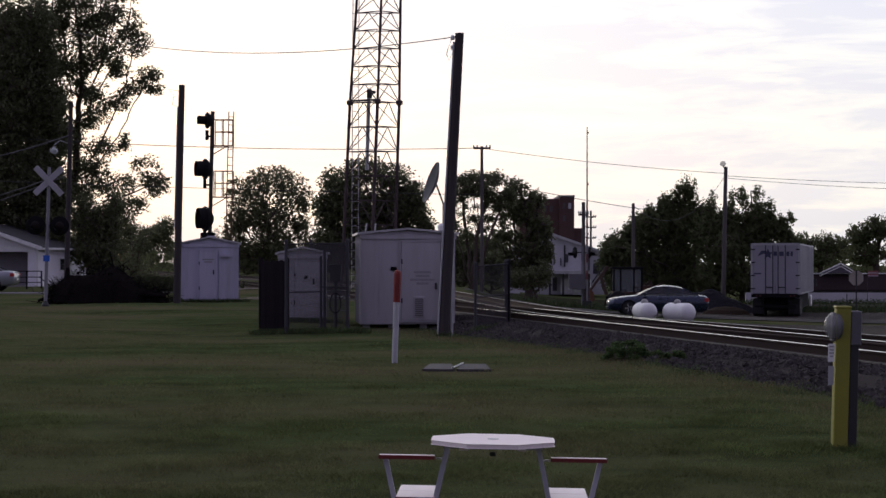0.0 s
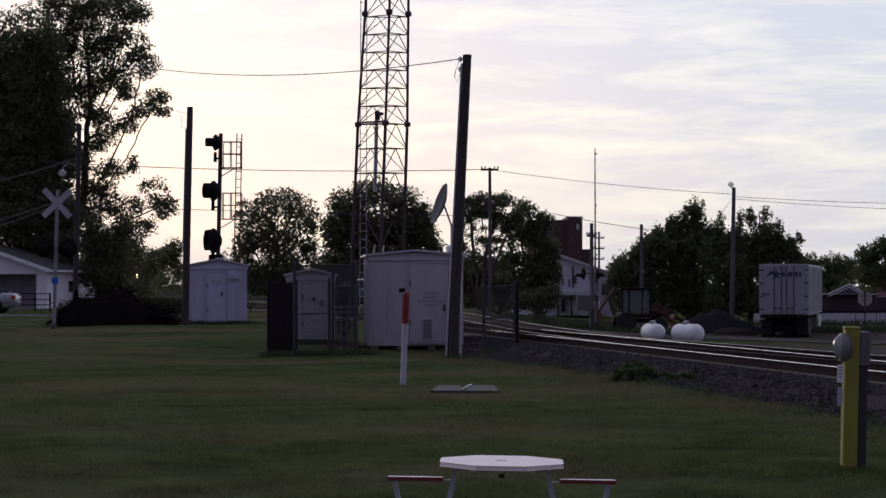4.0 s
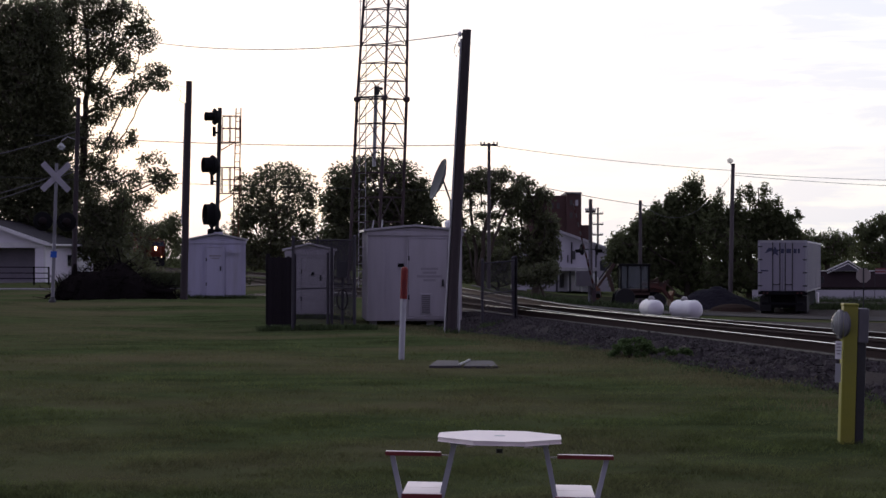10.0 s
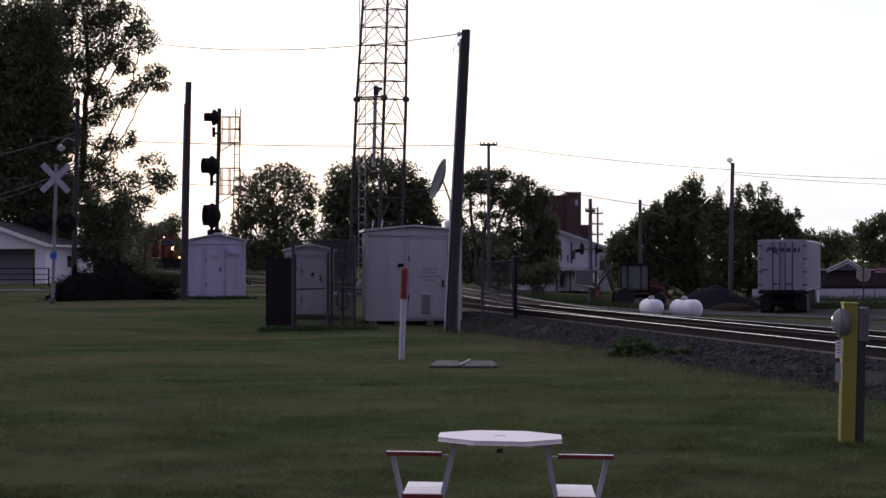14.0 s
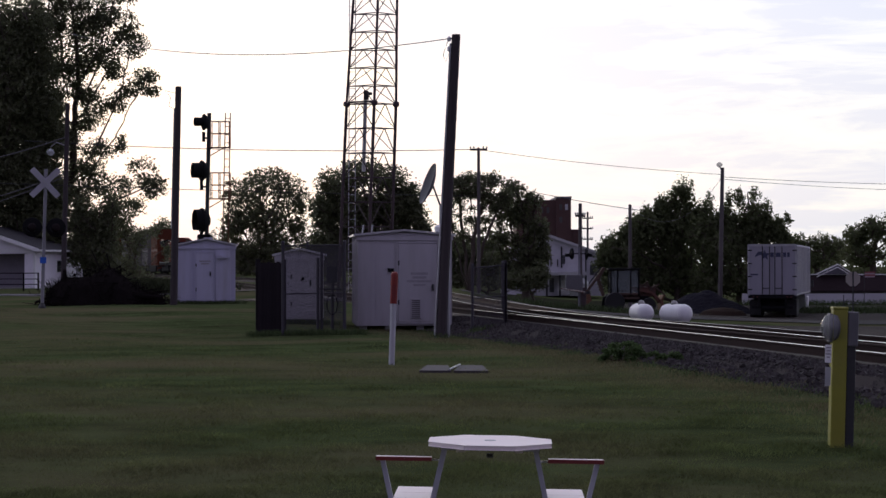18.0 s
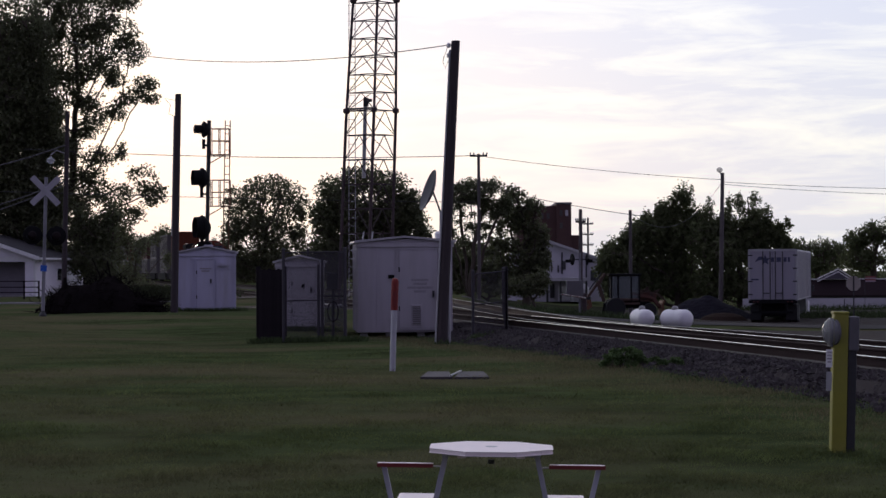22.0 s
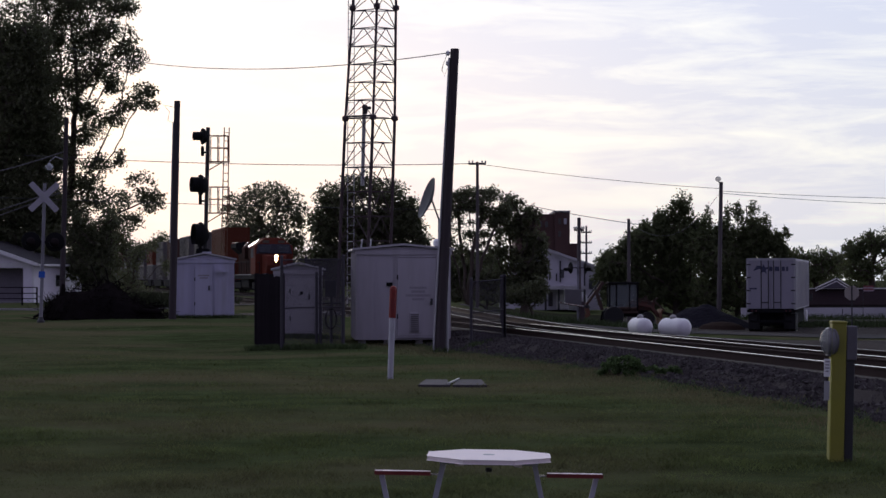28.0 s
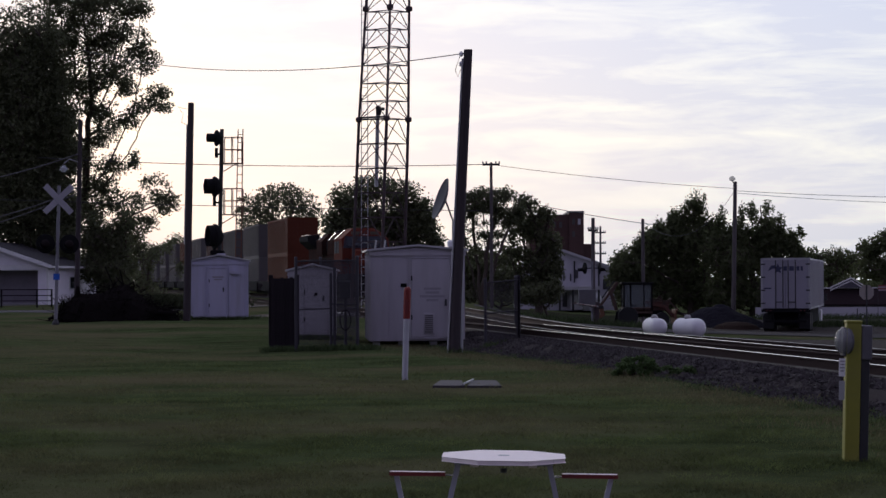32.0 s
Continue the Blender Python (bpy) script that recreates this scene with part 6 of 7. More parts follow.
part("post", Geo().box(-0.03, 0.03, -0.05, 0.0, -0.2, zs + 0.4), DARK_METAL, stop)
part("stay", Geo().tube((-0.42, 0.3, -0.1), (-0.42, 0.3, 1.3), 0.025), DARK_METAL, stop)

# ---------- near: picnic table, meter post, marker, slab ----------
QX, QY = 0.33, 12.2
qz = gz(QX, QY)
table = thing("picnic_table", pose(QX, QY, qz, 0, 0.9, -2), "white octagonal picnic table with two attached red-edged seats", "table")
H = 0.93 - qz
for i in range(5):                                         # planks of the top
    y0, y1 = -0.37 + i * 0.148, -0.37 + (i + 1) * 0.148 - 0.003

    def half(y):
        return 0.37 if abs(y) < 0.153 else 0.37 - (abs(y) - 0.153)
    yy = sorted({y0, y1} | {s for s in (-0.153, 0.153) if y0 < s < y1})
    rim = [(-half(y), y) for y in yy] + [(half(y), y) for y in yy[::-1]]
    g, n = Geo(), len(rim)
    g.put([(x, y, H - 0.027) for x, y in rim] + [(x, y, H) for x, y in rim], [tuple(range(n)), tuple(range(n, 2 * n))[::-1]] + [(k, (k + 1) % n, n + (k + 1) % n, n + k) for k in range(n)])
    part("plank", g, WHITE_BOARD, table, bevel=0.004)
part("umbrella_hole_ring", Geo().lathe(((0.035, H - 0.06), (0.035, H + 0.002)), 14), GALV, table)
part("batten", Geo().box(-0.20, -0.15, -0.25, 0.3, H - 0.05, H - 0.028), WHITE_BOARD, table)
part("batten", Geo().box(0.15, 0.20, -0.25, 0.3, H - 0.05, H - 0.028), WHITE_BOARD, table)
GREYLEG = mat("grey_painted_timber", (0.42, 0.42, 0.47), 0.6, grain=10, vary=0.12, stain=3, bump=0.15, stretch=(3, 3, 0.5))
part("top_bearer", Geo().box(-0.30, 0.30, -0.035, 0.035, H - 0.06, H - 0.028), GREYLEG, table)
part("bolt", Geo().lathe(((0.02, H - 0.095), (0.02, H - 0.07)), 8, pose(0, -0.1, 0)), DARK_METAL, table)
zs, za = 0.58 - qz, 0.82 - qz
for s in (-1, 1):
    for y in (-0.06, 0.34):
        part("leg", Geo().beam((s * 0.272, y, H - 0.03), (s * 0.312, y, H - 0.21), 0.03).beam((s * 0.312, y, H - 0.21), (s * 0.43, y, -0.03), 0.03), GREYLEG, table)
    part("back_support", Geo().beam((s * 0.655, -0.02, za - 0.01), (s * 0.575, -0.02, zs - 0.12), 0.03), GREYLEG, table)
    part("seat_bearer", Geo().beam((s * 0.30, -0.02, zs - 0.075), (s * 0.60, -0.02, zs - 0.075), 0.05), GREYLEG, table)
    for i in range(2):
        pl = part("seat_plank", Geo().box(min(s * 0.345, s * 0.585), max(s * 0.345, s * 0.585), -0.10 + i * 0.33, 0.215 + i * 0.33, zs - 0.034, zs), WHITE_BOARD, table, bevel=0.004)
    part("seat_edge", Geo().box(min(s * 0.342, s * 0.588), max(s * 0.342, s * 0.588), -0.112, -0.101, zs - 0.048, zs - 0.003), MAROON, table, "dark red painted seat edge")
    part("arm_rest", Geo().box(min(s * 0.355, s * 0.69), max(s * 0.355, s * 0.69), -0.06, -0.012, za - 0.004, za + 0.008), WHITE_BOARD, table)
    part("arm_edge", Geo().box(min(s * 0.352, s * 0.693), max(s * 0.352, s * 0.693), -0.072, -0.061, za - 0.017, za + 0.006), MAROON, table, "dark red painted arm edge")
    part("tie_rod", Geo().tube((s * 0.30, -0.02, za - 0.012), (s * 0.42, -0.02, za - 0.012), 0.006, n=6), CHROME, table)

METER_GREY = mat("weathered_meter_grey", (0.12, 0.115, 0.125), 0.65, grain=14, vary=0.2, stain=5, bump=0.1)
YX, YY = 3.62, 18.0
yz = gz(YX, YY)
meter = thing("meter_post", pose(YX, YY, yz, 0, 1.6, 0), "yellow post with an electric meter and a grey box behind", "meter post")
hh = 1.61 - yz
part("yellow_post", Geo().box(-0.066, 0.066, -0.066, 0.066, -0.15, hh), YELLOW, meter, bevel=0.012)
part("cap", Geo().box(-0.072, 0.07, -0.072, 0.072, hh - 0.015, hh + 0.012), YELLOW, meter, bevel=0.01)
part("grey_post", Geo().box(0.068, 0.15, -0.04, 0.07, -0.15, hh - 0.33), DARK_METAL, meter, bevel=0.008)
part("grey_box", Geo().box(0.068, 0.165, -0.06, 0.10, hh - 0.34, hh - 0.03), METER_GREY, meter, "grey metal box", bevel=0.012)
met = part("meter_body", Geo().box(-0.10, -0.066, -0.06, 0.07, hh - 0.31, hh - 0.05), METER_GREY, meter, bevel=0.012)
part("meter_glass", Geo().lathe(((0.118, 0), (0.12, 0.02), (0.113, 0.04), (0.09, 0.06), (0.055, 0.071), (0.01, 0.075)), 30, Matrix.Translation((-0.07, -0.02, hh - 0.175)) @ pose(0, 0, 0, 0, -90, 22)), METER_GLASS, met, "domed glass meter cover", smooth=True)
part("meter_ring", Geo().lathe(((0.125, -0.012), (0.125, 0.008)), 30, Matrix.Translation((-0.07, -0.02, hh - 0.175)) @ pose(0, 0, 0, 0, -90, 22)), METER_GREY, met)
lab = part("label", Geo().box(-0.135, -0.079, -0.08, -0.074, hh - 0.49, hh - 0.33), WHITE, meter, "white paper label")
bars(lab, -0.107, hh - 0.355, (0.04, 0.035, 0.042, 0.03), 0.012, -0.081, INK, 2.4)
part("label", Geo().box(-0.13, -0.08, -0.078, -0.074, hh - 0.70, hh - 0.53), GALV, meter, "faded grey label")

KX, KY = -0.66, 31.0
kz = gz(KX, KY)
POST_WHITE = mat("weathered_white_plastic", (0.45, 0.45, 0.48), 0.6, grain=12, vary=0.08, stain=3, stain_amount=0.4, bump=0.05)
POST_RED = mat("weathered_red_cap", (0.20, 0.024, 0.019), 0.6, grain=15, vary=0.25, stain=4, bump=0.1)
mark = thing("marker_post", pose(KX, KY, kz, 0, 1.9, 0), "white pipeline marker post with a red top, leaning slightly", "marker post")
mh = 1.90 - kz
part("shaft", Geo().lathe(((0.046, -0.1), (0.046, mh * 0.66)), 14), POST_WHITE, mark, smooth=False)
part("red_top", Geo().lathe(((0.056, mh * 0.655), (0.056, mh - 0.05), (0.045, mh - 0.015), (0.015, mh)), 14), POST_RED, mark)
part("sticker", Geo().box(-0.03, 0.03, -0.06, -0.054, mh * 0.70, mh * 0.86), MAROON, mark)

ASPHALT_LID = mat("dull_grey_lid", (0.060, 0.053, 0.058), 0.9, grain=14, vary=0.2, stain=3, bump=0.2)
slab = thing("utility_slab", pose(0, 0, 0), "flat grey concrete utility slab in two halves, flush with the grass", "slab")
sx, sy = -0.21, 28.6
for x0, x1 in ((sx, sx + 0.46), (sx + 0.49, sx + 0.98)):
    g = Geo().put([(x0, sy, gz(x0, sy) + 0.035), (x1, sy, gz(x1, sy) + 0.035), (x1 - 0.04, sy + 1.5, gz(x1, sy + 1.5) + 0.040), (x0 + 0.10, sy + 1.5, gz(x0, sy + 1.5) + 0.040),
                   (x0, sy, gz(x0, sy) - 0.1), (x1, sy, gz(x1, sy) - 0.1), (x1 - 0.04, sy + 1.5, gz(x1, sy + 1.5) - 0.1), (x0 + 0.10, sy + 1.5, gz(x0, sy + 1.5) - 0.1)],
                  ((0, 1, 2, 3), (0, 1, 5, 4), (1, 2, 6, 5), (2, 3, 7, 6), (3, 0, 4, 7)))
    part("lid", g, ASPHALT_LID, slab)
part("lifting_bar", Geo().beam((sx + 0.43, sy + 0.05, gz(sx, sy) + 0.048), (sx + 0.60, sy + 1.4, gz(sx, sy + 1.4) + 0.052), 0.022), GALV, slab)


# ---------- grass, weeds and loose stone ----------
def blades(name, count, place, height, width, material, label, category, seed, lean=0.45, clump=0.0):
    """Many bent blades, each two triangles, as one object."""
    rng = np.random.default_rng(seed)
    x, y = place(rng, count)
    z = ground_z(x, y)
    n = len(x)
    a = rng.uniform(0, 2 * np.pi, n)
    h = height * rng.uniform(0.5, 1.4, n)
    if clump:                                   # growth is uneven
        h *= np.array([max(0.25, 0.8 + 1.3 * noise.noise(Vector((p, q, 0)) * clump) + 0.7 * noise.noise(Vector((p, q, 7)) * clump * 3)) for p, q in zip(x, y)])
    w = width * rng.uniform(0.6, 1.3, n)
    lx, ly = rng.normal(0, lean, n) * h, rng.normal(0, lean, n) * h
    dx, dy = np.cos(a) * w, np.sin(a) * w
    if lean > 1:                                # cut blades lie almost flat
        lx, ly = -np.sin(a) * h * lean, np.cos(a) * h * lean
    v = np.stack([np.stack([x - dx, y - dy, z - 0.004], 1), np.stack([x + dx, y + dy, z - 0.004], 1),
                  np.stack([x + lx * 0.5 + dx * 0.7, y + ly * 0.5 + dy * 0.7, z + h * 0.6], 1), np.stack([x + lx, y + ly, z + h], 1)], 1).reshape(-1, 3)
    i = np.arange(n) * 4
    f = np.concatenate([np.stack([i, i + 1, i + 2], 1), np.stack([i, i + 2, i + 3], 1)])
    me = bpy.data.meshes.new(name)
    me.from_pydata(v, [], f)
    me.materials.append(material)
    return tagged(new(name, me), label, category, kind="stuff")


def on_lawn(y_near, y_far):
    def place(rng, n):
        y = 1 / rng.uniform(1 / y_far, 1 / y_near, n)
        x = rng.uniform(-0.255, 0.255, n) * y
        keep = x < main_x(y) - 2.9
        return x[keep], y[keep]
    return place


blades("grass", 300000, on_lawn(11.0, 64.0), 0.032, 0.0034, BLADE, "short mown grass blades", "grass", 1, lean=0.7, clump=1.1)


def at_foot(spots, r):
    def place(rng, n):
        c = np.array(spots)[rng.integers(0, len(spots), n)]
        return c[:, 0] + rng.normal(0, r, n), c[:, 1] + rng.normal(0, r, n)
    return place


bush_x, bush_y = 2.97, 31.3
bush = thing("bush", pose(bush_x, bush_y, gz(bush_x, bush_y)), "low dark green leafy bush at the edge of the stones", "bush")
rng = np.random.default_rng(3)
stems, tufts = Geo(), []
for i in range(70):
    a, r = rng.uniform(0, 6.28), rng.uniform(0, 1) ** 0.5
    p = Vector((0.40 * r * math.cos(a), 0.35 * r * math.sin(a), 0.36 * (1 - 0.75 * r * r) * rng.uniform(0.35, 1.0)))
    stems.tube((p.x * 0.5, p.y * 0.5, -0.02), p, 0.006, 0.003, 4, caps=False)
    tufts.append(p)
for i in range(16):
    tufts.append(Vector((0.45 + 0.025 * i + rng.normal(0, 0.03), -0.3 - 0.02 * i, 0.05 + 0.10 * rng.uniform(0, 1))))
tagged(part("stem", stems, BARK, bush), kind="stuff")
v, f = leaf_cloud(tufts, 0.055, 60, 0.022, rng)
me = bpy.data.meshes.new("foliage")
me.from_pydata(v, [], f)
me.materials.append(BUSH)
part("foliage", me, BUSH, bush)
edge = [(float(main_x(y)) - 2.95 + 0.2 * math.sin(y * 3.1), y) for y in np.arange(16, 52, 0.35)]
blades("weeds", 6000, at_foot(edge, 0.14), 0.055, 0.007, WEED, "ragged weeds along the ballast edge", "weeds", 4)
crest = [(float(main_x(y)) - 3.35 + 0.25 * math.sin(y * 2.3), y) for y in np.arange(16, 50, 0.3)]
blades("dry_grass", 20000, at_foot(crest, 0.45), 0.042, 0.005, DRY, "dry yellowish grass along the crest of the lawn", "grass", 15, clump=0.9)
feet = [(SX + dx, SY - 0.1) for dx in np.arange(-0.8, 0.9, 0.2)] + [(-3.81 + dx, 45.6) for dx in np.arange(-0.3, 2.2, 0.2)] + [(LX + dx, LY - 0.15) for dx in np.arange(-1.2, 1.3, 0.2)] + [(P1[0], 43.9), (0.98, 45.3), (1.43, 45.5)]
blades("weeds", 5000, at_foot(feet, 0.12), 0.12, 0.009, WEED, "uncut grass round the foot of the huts", "weeds", 5)
rough = [(x, 103.5 + (x % 3) * 0.5) for x in np.arange(4, 12, 0.2)] + [(x, 140) for x in np.arange(21, 44, 0.3)] + [(x, 116 + (x % 2) * 3) for x in np.arange(20.5, 36, 0.12)]
blades("weeds", 9000, at_foot(rough, 0.9), 0.35, 0.02, WEED_FAR, "rough grass beside the road", "weeds", 6)


scrub = [(x, 104 + 6 * math.sin(x * 2.3)) for x in np.arange(-18.0, -12.0, 0.06)]
blades("weeds", 9000, at_foot(scrub, 0.8), 0.6, 0.03, WEED_DARK, "tall dark rough growth along the road", "weeds", 14)


def loose_stones(count, y0, y1, side, seed):
    rng = np.random.default_rng(seed)
    y = rng.uniform(y0, y1, count)
    o = rng.uniform(1.1, 2.9, count) * side
    x = main_x(y) + o
    prof = np.interp(np.abs(o), [0, 1.3, 1.9, 2.5, 3.0], [0.62, 0.635, 0.62, 0.38, 0.20])
    z = np.maximum(prof, ground_z(x, y) + 0.0) + 0.01
    s = rng.uniform(0.025, 0.06, count)
    base = np.array([(1, 0, 0), (-1, 0, 0), (0, 1, 0), (0, -1, 0), (0, 0, 1), (0, 0, -1)], float)
    v = base[None] * s[:, None, None] * rng.uniform(0.6, 1.3, (count, 6, 1)) + rng.normal(0, 0.01, (count, 6, 3))
    a = rng.uniform(0, 2 * np.pi, count)
    c, sn = np.cos(a)[:, None], np.sin(a)[:, None]
    v = np.stack([v[..., 0] * c - v[..., 1] * sn, v[..., 0] * sn + v[..., 1] * c, v[..., 2] * 0.8], -1) + np.stack([x, y, z], -1)[:, None]
    tri = np.array([(0, 2, 4), (2, 1, 4), (1, 3, 4), (3, 0, 4), (2, 0, 5), (1, 2, 5), (3, 1, 5), (0, 3, 5)])
    f = (np.arange(count)[:, None, None] * 6 + tri[None]).reshape(-1, 3)
    me = bpy.data.meshes.new("ballast_stones")
    me.from_pydata(v.reshape(-1, 3).tolist(), [], f.tolist())
    me.materials.append(STONE)
    return tagged(new("ballast_stones", me), "loose grey crushed stones on the ballast slope", "stones", kind="stuff")


loose_stones(15000, 18, 52, -1, 8)
loose_stones(2500, 18, 45, 1, 9)

# the nearest stones one by one
STONE_MESH = []
rng = np.random.default_rng(12)
for k in range(6):
    g = Geo()
    base = np.array([(1, 0, 0), (0, 1, 0), (-1, 0, 0), (0, -1, 0), (0.6, 0.5, 0.8), (-0.6, 0.4, 0.75), (0.1, -0.7, 0.8), (0, 0, -0.5)]) * rng.uniform(0.8, 1.2, (8, 3))
    g.put(base * 0.06, ((0, 1, 4), (1, 5, 4), (1, 2, 5), (2, 3, 6, 5), (3, 0, 6), (0, 4, 6), (4, 5, 6), (1, 0, 7), (2, 1, 7), (3, 2, 7), (0, 3, 7)))
    STONE_MESH.append(g.mesh("stone", STONE_PIECE))
for i in range(300):
    y, o = rng.uniform(20, 33), rng.uniform(1.4, 2.8)
    z = float(np.interp(o, [1.3, 1.9, 2.5, 3.0], [0.635, 0.62, 0.38, 0.20]))
    x = float(main_x(y)) - o
    ob = new("stone", STONE_MESH[i % 6])
    ob.parent = ballast
    ob.matrix_basis = pose(x, y, max(z, gz(x, y)) + 0.015, rng.uniform(-20, 20), rng.uniform(-20, 20), rng.uniform(0, 360)) @ Matrix.Scale(rng.uniform(0.6, 1.2), 4)

# ---------- cars ----------
RIM_GREY = mat("dusty_alloy", (0.16, 0.16, 0.165), 0.5, metal=0.5, grain=20, vary=0.1, bump=0)


def sedan(name, paint, label):
    """A four-door saloon, nose to +x, on z = 0."""
    car = thing(name, pose(0, 0, 0), label, "car", "cars")
    stations = ((2.40, 0.55, 0.36, 0.58), (2.30, 0.76, 0.24, 0.70), (2.05, 0.85, 0.20, 0.79), (1.55, 0.89, 0.19, 0.87), (0.95, 0.90, 0.19, 0.95), (0.2, 0.90, 0.19, 0.97),
                (-0.6, 0.90, 0.19, 0.98), (-1.3, 0.90, 0.20, 1.00), (-1.75, 0.89, 0.21, 1.02), (-2.1, 0.86, 0.24, 1.02), (-2.33, 0.78, 0.32, 0.97), (-2.42, 0.66, 0.42, 0.78))
    g = Geo()
    for x, w, zb, zt in stations:
        half = ((0, zb), (w * 0.92, zb), (w, zb + 0.12), (w, zb + (zt - zb) * 0.62), (w * 0.965, zt - 0.05), (w * 0.88, zt - 0.008), (w * 0.5, zt + 0.02), (0, zt + 0.03))
        ring = [(x, y, z) for y, z in half] + [(x, -y, z) for y, z in half[-2:0:-1]]
        g.v += ring
    k = 14
    for a in range(len(stations) - 1):
        g.f += [(a * k + i, a * k + (i + 1) % k, (a + 1) * k + (i + 1) % k, (a + 1) * k + i) for i in range(k)]
    g.f += [tuple(range(k))[::-1], tuple(range((len(stations) - 1) * k, len(stations) * k))]
    body = part("body", g, paint, car, smooth=True)
    cab = ((1.02, 0.82, 0.94, 0.945), (0.55, 0.80, 0.96, 1.20), (0.12, 0.79, 0.97, 1.39), (-0.25, 0.79, 0.97, 1.445), (-0.75, 0.79, 0.98, 1.44), (-1.15, 0.78, 0.99, 1.36), (-1.55, 0.76, 1.0, 1.19), (-1.92, 0.72, 1.02, 1.03))
    gl, rf = Geo(), Geo()
    for x, w, zb, zt in cab:
        top = w - (zt - zb) * 0.48
        gl.v += [(x, w, zb), (x, top + 0.02, zt - 0.03), (x, top * 0.7, zt), (x, -top * 0.7, zt), (x, -top - 0.02, zt - 0.03), (x, -w, zb)]
    for a in range(len(cab) - 1):
        gl.f += [(a * 6 + i, a * 6 + i + 1, (a + 1) * 6 + i + 1, (a + 1) * 6 + i) for i in range(5)]
    part("glasshouse", gl, GLASS, car, "tinted windows", smooth=False)
    for x, w, zb, zt in cab[2:6]:
        top = w - (zt - zb) * 0.48
        rf.v += [(x, top + 0.03, zt - 0.035), (x, top * 0.7, zt + 0.012), (x, 0, zt + 0.02), (x, -top * 0.7, zt + 0.012), (x, -top - 0.03, zt - 0.035)]
    for a in range(3):
        rf.f += [(a * 5 + i, a * 5 + i + 1, (a + 1) * 5 + i + 1, (a + 1) * 5 + i) for i in range(4)]
    part("roof", rf, paint, car, smooth=True)
    for s in (-1, 1):
        for p, q in (((1.0, 0.81, 0.95), (0.12, 0.60, 1.385)), ((-0.42, 0.79, 0.97), (-0.47, 0.575, 1.43)), ((-1.9, 0.72, 1.02), (-1.15, 0.61, 1.36)), ((-1.1, 0.80, 0.98), (-1.2, 0.63, 1.33))):
            part("pillar", Geo().beam((p[0], s * p[1], p[2]), (q[0], s * q[1], q[2]), 0.06, 0.045), paint, car)
        part("mirror", Geo().box(0.55, 0.72, min(s * 0.86, s * 1.02), max(s * 0.86, s * 1.02), 0.96, 1.07), paint, car, bevel=0.03)
        part("headlight", Geo().box(2.10, 2.335, min(s * 0.52, s * 0.79), max(s * 0.52, s * 0.79), 0.58, 0.71), CLEAR, car, bevel=0.03)
        part("tail_light", Geo().box(-2.40, -2.20, min(s * 0.58, s * 0.835), max(s * 0.58, s * 0.835), 0.72, 0.90), RED, car, bevel=0.02)
        part("door_line", Geo().box(0.72, 0.735, min(s * 0.897, s * 0.906), max(s * 0.897, s * 0.906), 0.28, 0.9).box(-0.435, -0.42, min(s * 0.897, s * 0.906), max(s * 0.897, s * 0.906), 0.28, 0.92), BLACK, car)
        for x in (0.35, -0.75):
            part("door_handle", Geo().box(x - 0.55, x - 0.36, min(s * 0.9, s * 0.925), max(s * 0.9, s * 0.925), 0.80, 0.83), paint, car)
    part("grille", Geo().box(2.30, 2.405, -0.42, 0.42, 0.44, 0.56), BLACK, car)
    part("bumper", Geo().box(2.2, 2.43, -0.66, 0.66, 0.24, 0.36), paint, car, bevel=0.04)
    part("rear_plate", Geo().box(-2.445, -2.42, -0.2, 0.2, 0.52, 0.64), WHITE, car)
    wheels = []
    for x in (1.42, -1.36):
        for s in (-1, 1):
            wh = new("wheel")
            wh.parent = car
            wh.matrix_basis = pose(x, s * 0.80, 0.325)
            part("tyre", Geo().lathe(((0.21, -0.11), (0.30, -0.11), (0.325, -0.07), (0.325, 0.07), (0.30, 0.11), (0.21, 0.11)), 24, pose(0, 0, 0, 90, 0, 0)), RUBBER, wh)
            rim = Geo().lathe(((0.205, -0.09), (0.205, 0.09)), 20, pose(0, 0, 0, 90, 0, 0))
            part("rim", rim, RIM_GREY, wh)
            for i in range(5):
                a = radians(i * 72)
                part("spoke", Geo().beam((0.03 * math.cos(a), s * 0.095, 0.03 * math.sin(a)), (0.2 * math.cos(a), s * 0.095, 0.2 * math.sin(a)), 0.055, 0.03), CHROME, wh)
            part("hub_cap", Geo().lathe(((0.06, -0.01), (0.05, 0.02)), 12, Matrix.Translation((0, s * 0.10, 0)) @ pose(0, 0, 0, 90, 0, 0)), CHROME, wh)
            wheels.append((wh, x, s))
        for y0, y1 in ((-0.906, -0.5), (0.5, 0.906)):
            part("wheel_arch", Geo().lathe(((0.385, y0), (0.385, y1)), 24, pose(x, 0, 0.34, 90, 0, 0)), BLACK, car)
    return car, wheels


blue_car, blue_wheels = sedan("sedan", CAR_BLUE, "dark blue saloon car driving over the crossing")
silver_car, silver_wheels = sedan("sedan", CAR_SILVER, "silver saloon car creeping past the house")

